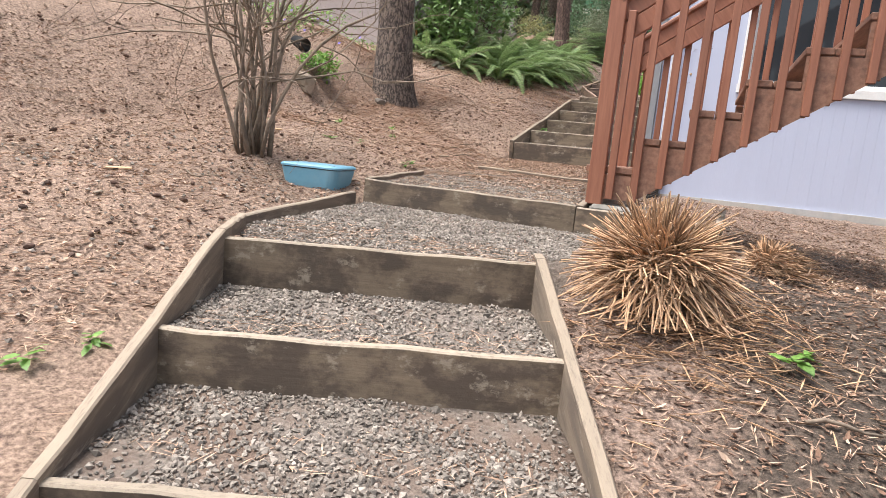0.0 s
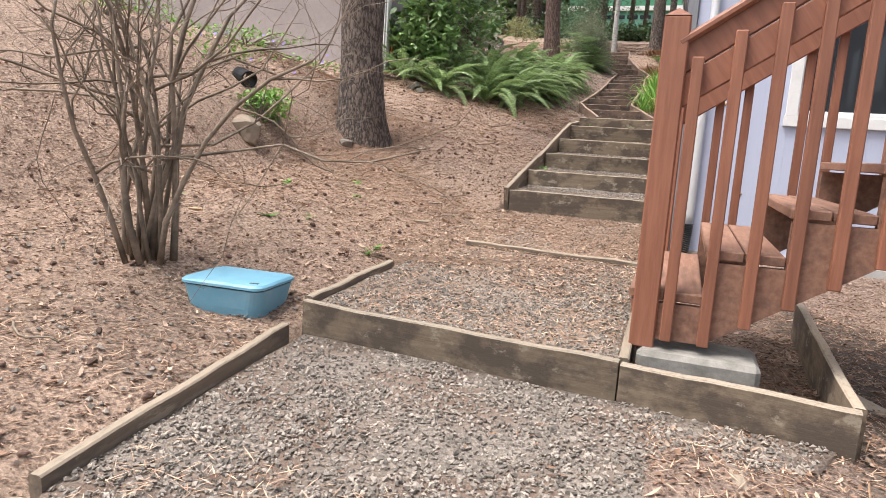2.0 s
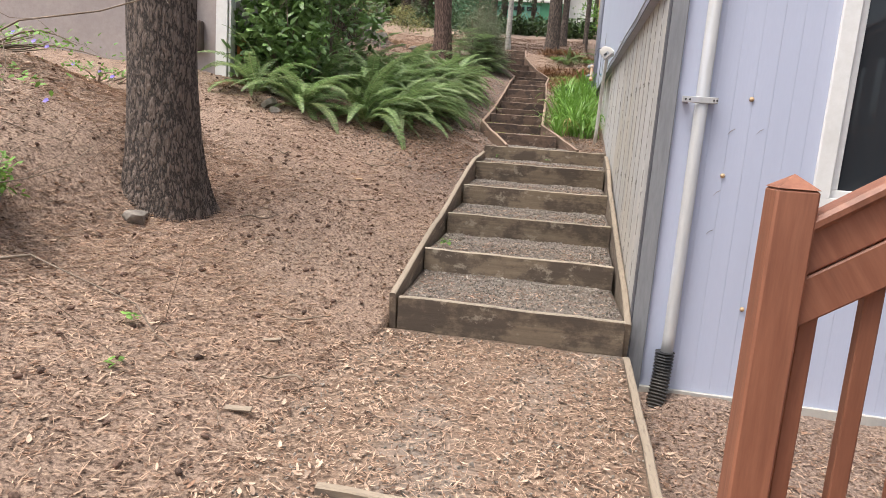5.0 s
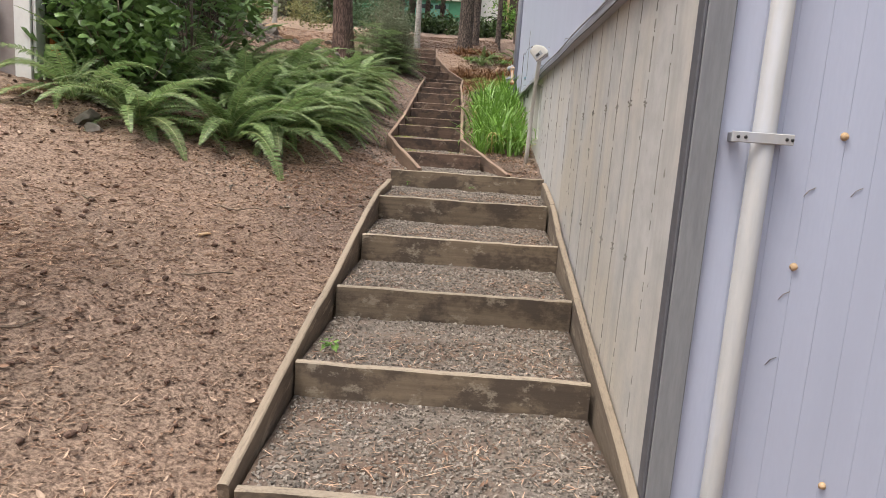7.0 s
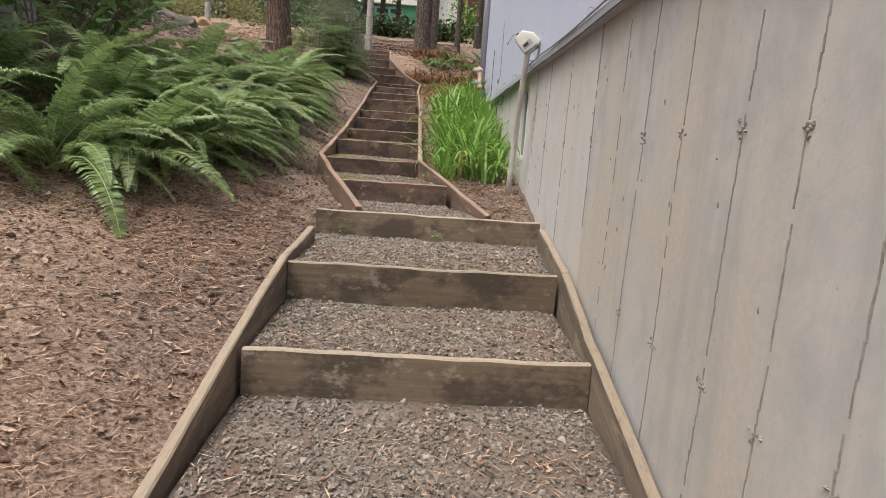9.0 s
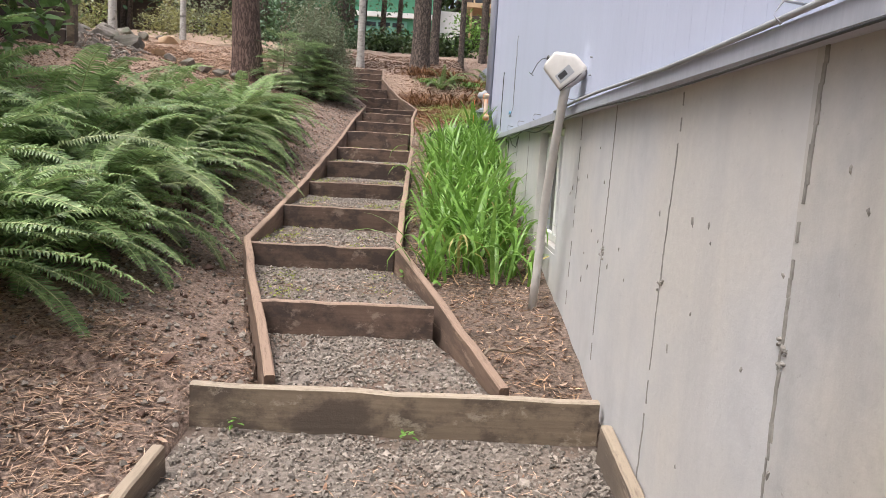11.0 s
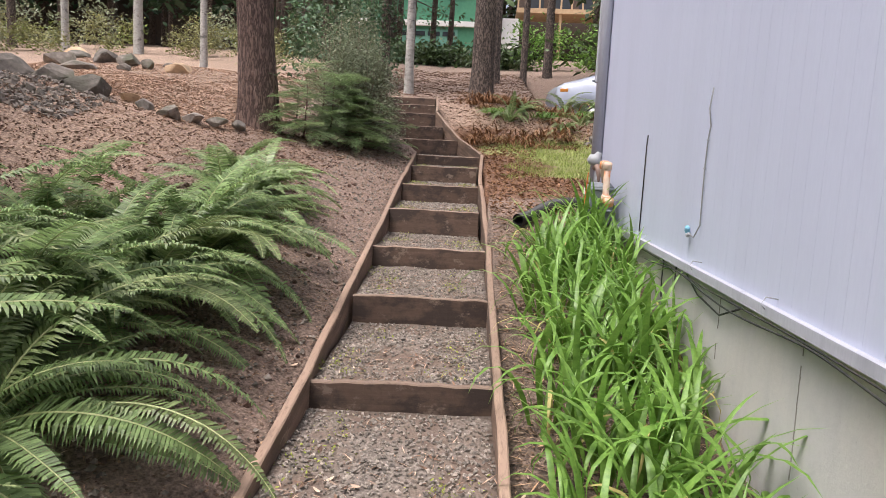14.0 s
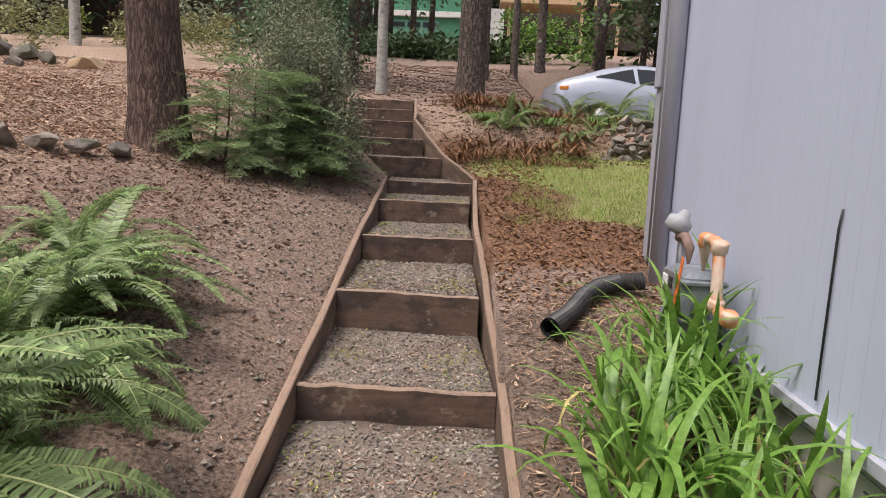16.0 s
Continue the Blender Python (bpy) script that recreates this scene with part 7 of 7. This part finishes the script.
while k < 120:
    x, y = rc.uniform(-3.6, -1.5), rc.uniform(-6.5, 2.5)
    if x > float(walk_edges(y)[0]) - 0.05:
        continue
    s = rc.uniform(0.45, 0.85)
    put("fir_cone", CONES, None, pose(x, y, gh(x, y) + float(rough_height([x], [y])[0]) + 0.012, *rc.uniform(-20, 20, 2), rc.uniform(0, 360)) @ Matrix.Diagonal((s, s, s, 1)), "small dark brown fir cone in the needles", "cone", "fir cones on the bank")
    k += 1
cx, cy = rc.uniform(-7, -1.5, 420), rc.uniform(-7, 4, 420)
keep = cx < walk_edges(cy)[0] - 0.05
cx, cy = cx[keep], cy[keep]
quads = [f for f in cf if len(f) == 4]
put("scattered_cones", scattered(cv, quads, np.stack([cx, cy, ground_height(cx, cy) + rough_height(cx, cy) + 0.01], -1), rc.uniform(0.45, 0.85, len(cx)), turns(len(cx), rc, 0.4), CONE, "cones"), None, None, "dark fir cones strewn over the bank", "cones", kind="stuff")

# fallen twigs
for k, (x, y, le, a) in enumerate(((-2.2, 1.2, 0.5, 20), (-2.6, 0.4, 0.3, 60), (-1.9, -0.6, 0.45, 10), (-2.3, 2.2, 0.4, -15), (-1.75, -1.2, 0.3, 170), (-2.8, -2.2, 0.4, 30), (-3.0, 1.6, 0.35, -30), (-0.3, 4.6, 0.3, 50), (1.2, -5.6, 0.35, 30), (-2.1, -4.6, 0.4, -20), (0.9, -6.0, 0.4, 70))):
    r = np.random.default_rng(k)
    z = gh(x, y)
    pts = [(le * (u - 0.5), 0.03 * math.sin(u * 5 + k), 0.012 + 0.012 * math.sin(u * 9)) for u in np.linspace(0, 1, 8)]
    put("fallen_twig", tube(pts, np.linspace(0.007, 0.003, 8), TWIG, 6, 0.1, k), None, pose(x, y, z + 0.01, 0, 0, a), "thin fallen twig on the litter", "twig", "fallen twigs")
# brown needles and straw that lie on the gravel
for nm, quad, z0, z1, n in (("tread_straw", ((-1.4, -0.1), (-0.1, -0.1), (-0.1, 4.0), (-1.4, 4.0)), None, None, 1800), ("tread_straw", ((-1.4, -3.6), (-0.05, -3.7), (-0.05, -0.3), (-1.4, -0.3)), None, None, 2600), ("tread_straw", ((-0.9, -6.6), (0.4, -6.2), (0.0, -4.8), (-1.3, -4.8)), None, None, 1300), ("tread_straw", ((-1.6, 4.8), (-0.8, 4.8), (-1.1, 12), (-1.85, 12)), None, None, 700)):
    r = np.random.default_rng(n)
    a, b, c, d = [np.array(p) for p in quad]
    s, w = r.random((2, n))
    p = (1 - s)[:, None] * ((1 - w)[:, None] * a + w[:, None] * d) + s[:, None] * ((1 - w)[:, None] * b + w[:, None] * c)

    def tread_height(x, y):
        if y < -5.35 + 0.42 * (x + 1.0) * 0.5 and y < -5.0:
            best = -0.97
            for l, rr, z in FLIGHT_A:
                u = (x - l[0]) / (rr[0] - l[0])
                if y > l[1] + u * (rr[1] - l[1]):
                    best = z - 0.02
            return best
        if y < -3.75:
            return -0.38
        if y < -0.15:
            near = -2.7 + 0.77 * (x + 1.75) / 1.74
            v = (y - near) / (-0.17 - near)
            return max(-0.235 + 0.08 * (y + 3.64) / 1.7 if y < -1.94 else -0.3, -0.16 + 0.13 * v if v > 0 else -0.3) + 0.006
        z = -0.03
        for l, rr, h in FLIGHT_B + FLIGHT_C:
            if y > (l[1] + rr[1]) / 2 + 0.02:
                z = h - 0.012
        return z

    pz = np.array([tread_height(*q) for q in p]) + 0.014
    put(nm, scattered(SLIVER_V, SLIVER_F, np.column_stack([p, pz]), needle_size(n, r), turns(n, r, 0.2), NEEDLE, nm), None, None, "dry needles lying on the gravel treads", "litter", kind="stuff")


def pieces_of_bark(spots):
    for k, (x, y, s, a) in enumerate(spots):
        v, f = block_data(s, s * 0.3, 0.012, 0.004)
        v = v + np.column_stack([np.zeros(len(v)), np.zeros(len(v)), 0.03 * s * np.sin(v[:, 0] / s * 4)])
        put("wood_chip", mesh_of("chip", v, f, TAN_WOOD if k % 3 == 0 else RAIL_WOOD), None, pose(x, y, gh(x, y) + 0.02, 4, 3, a), "pale split wood chip on the needles", "wood chip", "wood chips")


pieces_of_bark(((-2.35, -4.95, 0.13, 50), (-1.75, -1.55, 0.12, 8), (-1.9, -0.9, 0.09, 30), (-2.3, 1.7, 0.08, 60), (1.35, -5.2, 0.1, 40), (-2.1, -5.3, 0.07, 110), (-2.7, -3.0, 0.08, 20)))

litter("bank_rubble", 1800, (-5.6, -4.5), (9.7, 10.7), lambda n, r: r.gamma(2.2, 0.006, n)[:, None] * r.uniform(0.7, 1.3, (n, 3)), STONE_V, STONE_F, PEBBLE, 41, "grey rubble and stones on the upper bank", tilt=0.8)
litter("top_leaves", 14000, (-5.5, 0.5), (15.0, 26), lambda n, r: chip_size(n, r) * 2.2, SLIVER_V, SLIVER_F, CHIP, 42, "brown fallen leaves on the top path")

straw_patch = lambda x, y, r: np.array([noise.noise(Vector((a * 0.8, b * 0.8, 31))) for a, b in zip(x, y)]) + r.uniform(-0.12, 0.12, len(x)) > 0.12
litter("straw_patches", 45000, (-4.6, -1.6), (-2.5, 4.4), needle_size, SLIVER_V, SLIVER_F, NEEDLE, 43, "thick patches of dry straw on the bank", straw_patch, 0.014)
litter("bank_leaves", 12000, (-6.0, -2.6), (8.0, 14.5), lambda n, r: chip_size(n, r) * 1.4, SLIVER_V, SLIVER_F, CHIP, 44, "brown leaves and scraps on the upper bank", tilt=0.6)
litter("rust_leaves", 5000, (-1.5, 1.2), (10.4, 16.8), lambda n, r: chip_size(n, r) * 1.9, SLIVER_V, SLIVER_F, BROWN_FERN, 45, "rust-brown fallen leaves beside the lawn", lambda x, y, r: (x < -0.35) | (y > 14.8) | (y < 11.8), 0.015, 0.7)

# yellow-green moss and seedlings in the upper gravel treads
rm = np.random.default_rng(51)
tips = []
for k in range(len(FLIGHT_C) - 1):
    (l, rr, z), (l2, r2, z2) = FLIGHT_C[k], FLIGHT_C[k + 1]
    for j in range(10):
        u, v = rm.choice((rm.uniform(0.04, 0.25), rm.uniform(0.7, 0.96))), rm.uniform(0.1, 0.9)
        tips.append((l[0] + u * (rr[0] - l[0]) + v * (l2[0] - l[0]), l[1] + v * (l2[1] - l[1]), z - 0.004 + v * 0.02))
put("tread_moss", sprays(tips, MOSS, 26, (0.05, 0.06, 0.004), 0.016, 52), None, None, "yellow-green moss and seedlings in the gravel", "moss", kind="stuff")

litter("soil_straw", 16000, (-4.6, -1.2), (2.5, 14), lambda n, r: needle_size(n, r) * (0.55, 1.0, 1.0), SLIVER_V, SLIVER_F, NEEDLE, 46, "short pale straw scraps on the trodden soil", patchy, 0.01)
litter("soil_chips", 9000, (-4.2, -1.2), (3, 13), lambda n, r: chip_size(n, r) * (0.6, 0.8, 1.0), SLIVER_V, SLIVER_F, STRAW, 47, "tan wood scraps on the trodden soil", None, 0.01, 0.5)
litter("soil_grit", 3500, (-2.8, -1.3), (2.5, 13), lambda n, r: np.repeat(r.gamma(3, 0.0022, n)[:, None] + 0.003, 3, 1), STONE_V, STONE_F, PEBBLE, 48, "grey grit trodden into the soil")
litter("bank_straw", 12000, (-6.2, -2.8), (7.8, 13.5), needle_size, SLIVER_V, SLIVER_F, NEEDLE, 49, "dry straw and broken stalks on the upper bank", patchy, 0.012, 0.5)
litter("soil_clods", 3500, (-4.2, -1.25), (2.8, 13.5), lambda n, r: r.gamma(2.2, 0.0042, n)[:, None] * r.uniform(0.7, 1.3, (n, 3)), STONE_V, STONE_F, CONE, 53, "dark clods and cone scraps on the trodden soil", None, 0.004, 0.9)
litter("strip_scraps", 3500, (-1.15, 0.0), (3.9, 10.4), lambda n, r: needle_size(n, r) * (0.9, 1.5, 1.2), SLIVER_V, SLIVER_F, STRAW, 54, "tan stalks and wood scraps beside the wall", None, 0.014, 0.5)

# curled dead leaves and bark flakes, pale and dark, over the bank and the yard
FLAKE_V = [(-0.5, 0, 0.1), (-0.15, 0.26, 0), (-0.15, -0.26, 0), (0.2, 0.22, 0.04), (0.2, -0.22, 0.04), (0.5, 0, 0.16), (0.02, 0, -0.08)]
FLAKE_F = [(0, 2, 6), (0, 6, 1), (1, 6, 3), (2, 4, 6), (3, 6, 5), (6, 4, 5)]
LEAF_PALE = surface("pale_dead_leaves", (0.32, 0.22, 0.155), (0.55, 0.415, 0.31), 20, 0.85, 0.2, island=0.3, world_space=True)


def flake_size(n, r):
    a = 0.014 + 0.05 * r.random(n) ** 2.2
    return np.stack([a, a * r.uniform(0.35, 0.8, n), a * 0.7], -1)


clumped = lambda x, y, r: np.array([noise.noise(Vector((a * 2.6, b * 2.6, 15))) for a, b in zip(x, y)]) + r.uniform(-0.35, 0.35, len(x)) > 0.0
litter("pale_leaves", 9000, (-5.2, -1.2), (-7.5, 4.0), flake_size, FLAKE_V, FLAKE_F, LEAF_PALE, 61, "pale curled dead leaves on the needle bank", clumped, 0.012, 0.5)
litter("dark_leaves", 8000, (-5.2, -1.2), (-7.5, 4.5), flake_size, FLAKE_V, FLAKE_F, CHIP, 62, "dark brown dead leaves in the needle bank", clumped, 0.012, 0.5)
litter("yard_leaves", 2600, (0.1, 2.8), (-7.5, -0.2), flake_size, FLAKE_V, FLAKE_F, LEAF_PALE, 63, "pale dead leaves scattered in the yard", None, 0.012, 0.5)
litter("yard_shreds", 3000, (0.1, 2.8), (-7.5, -0.2), flake_size, FLAKE_V, FLAKE_F, CHIP, 64, "dark leaf shreds in the yard", None, 0.012, 0.5)
litter("soil_leaves", 2600, (-4.2, -1.25), (3.0, 14), lambda n, r: flake_size(n, r) * 0.75, FLAKE_V, FLAKE_F, LEAF_PALE, 65, "pale leaf scraps on the trodden soil", clumped, 0.012, 0.5)
litter("soil_shreds", 4200, (-4.2, -1.25), (3.0, 14), lambda n, r: flake_size(n, r) * 0.8, FLAKE_V, FLAKE_F, CHIP, 66, "dark leaf scraps on the trodden soil", clumped, 0.012, 0.6)
litter("strip_leaves", 1500, (-1.1, 0.0), (3.9, 10.5), lambda n, r: flake_size(n, r) * 0.8, FLAKE_V, FLAKE_F, LEAF_PALE, 67, "pale leaf scraps beside the wall", None, 0.012, 0.5)

# leaf scraps on the landing and the treads
for nm, quad, n, mat, big in (("landing_leaves", ((-1.75, -2.6), (-0.05, -3.0), (-0.05, -0.25), (-1.6, -0.25)), 2600, LEAF_PALE, 0.8), ("landing_scraps", ((-1.75, -2.6), (-0.05, -3.0), (-0.05, -0.25), (-1.6, -0.25)), 4200, CHIP, 0.75), ("landing_needles", ((-1.7, -2.5), (-0.05, -2.4), (-0.05, -0.25), (-1.6, -0.25)), 5200, NEEDLE, 0.0), ("tread_leaves", ((-1.38, 0.0), (-0.1, 0.0), (-0.1, 4.0), (-1.38, 4.0)), 900, CHIP, 0.8),
                           ("tread_leaves", ((-1.38, 0.0), (-0.1, 0.0), (-0.1, 4.0), (-1.38, 4.0)), 500, LEAF_PALE, 0.6), ("tread_leaves", ((-1.55, 5.0), (-0.95, 5.0), (-1.15, 12), (-1.85, 12)), 900, CHIP, 0.8), ("tread_leaves", ((-1.55, 5.0), (-0.95, 5.0), (-1.15, 12), (-1.85, 12)), 450, LEAF_PALE, 0.7), ("tread_leaves", ((-0.8, -6.5), (0.35, -6.1), (0.0, -4.0), (-1.3, -4.0)), 420, CHIP, 0.7)):
    r = np.random.default_rng(n + len(nm))
    a, b, c, d = [np.array(p) for p in quad]
    u, w = r.random((2, n))
    p = (1 - u)[:, None] * ((1 - w)[:, None] * a + w[:, None] * d) + u[:, None] * ((1 - w)[:, None] * b + w[:, None] * c)
    pz = np.array([tread_height(*q) for q in p]) + 0.012
    size = flake_size(n, r) * big if big else needle_size(n, r) * (0.6, 0.9, 1)
    put(nm, scattered(FLAKE_V if big else SLIVER_V, FLAKE_F if big else SLIVER_F, np.column_stack([p, pz]), size, turns(n, r, 0.35), mat, nm), None, None, "dead leaf scraps and needles lying on the gravel", "litter", kind="stuff")
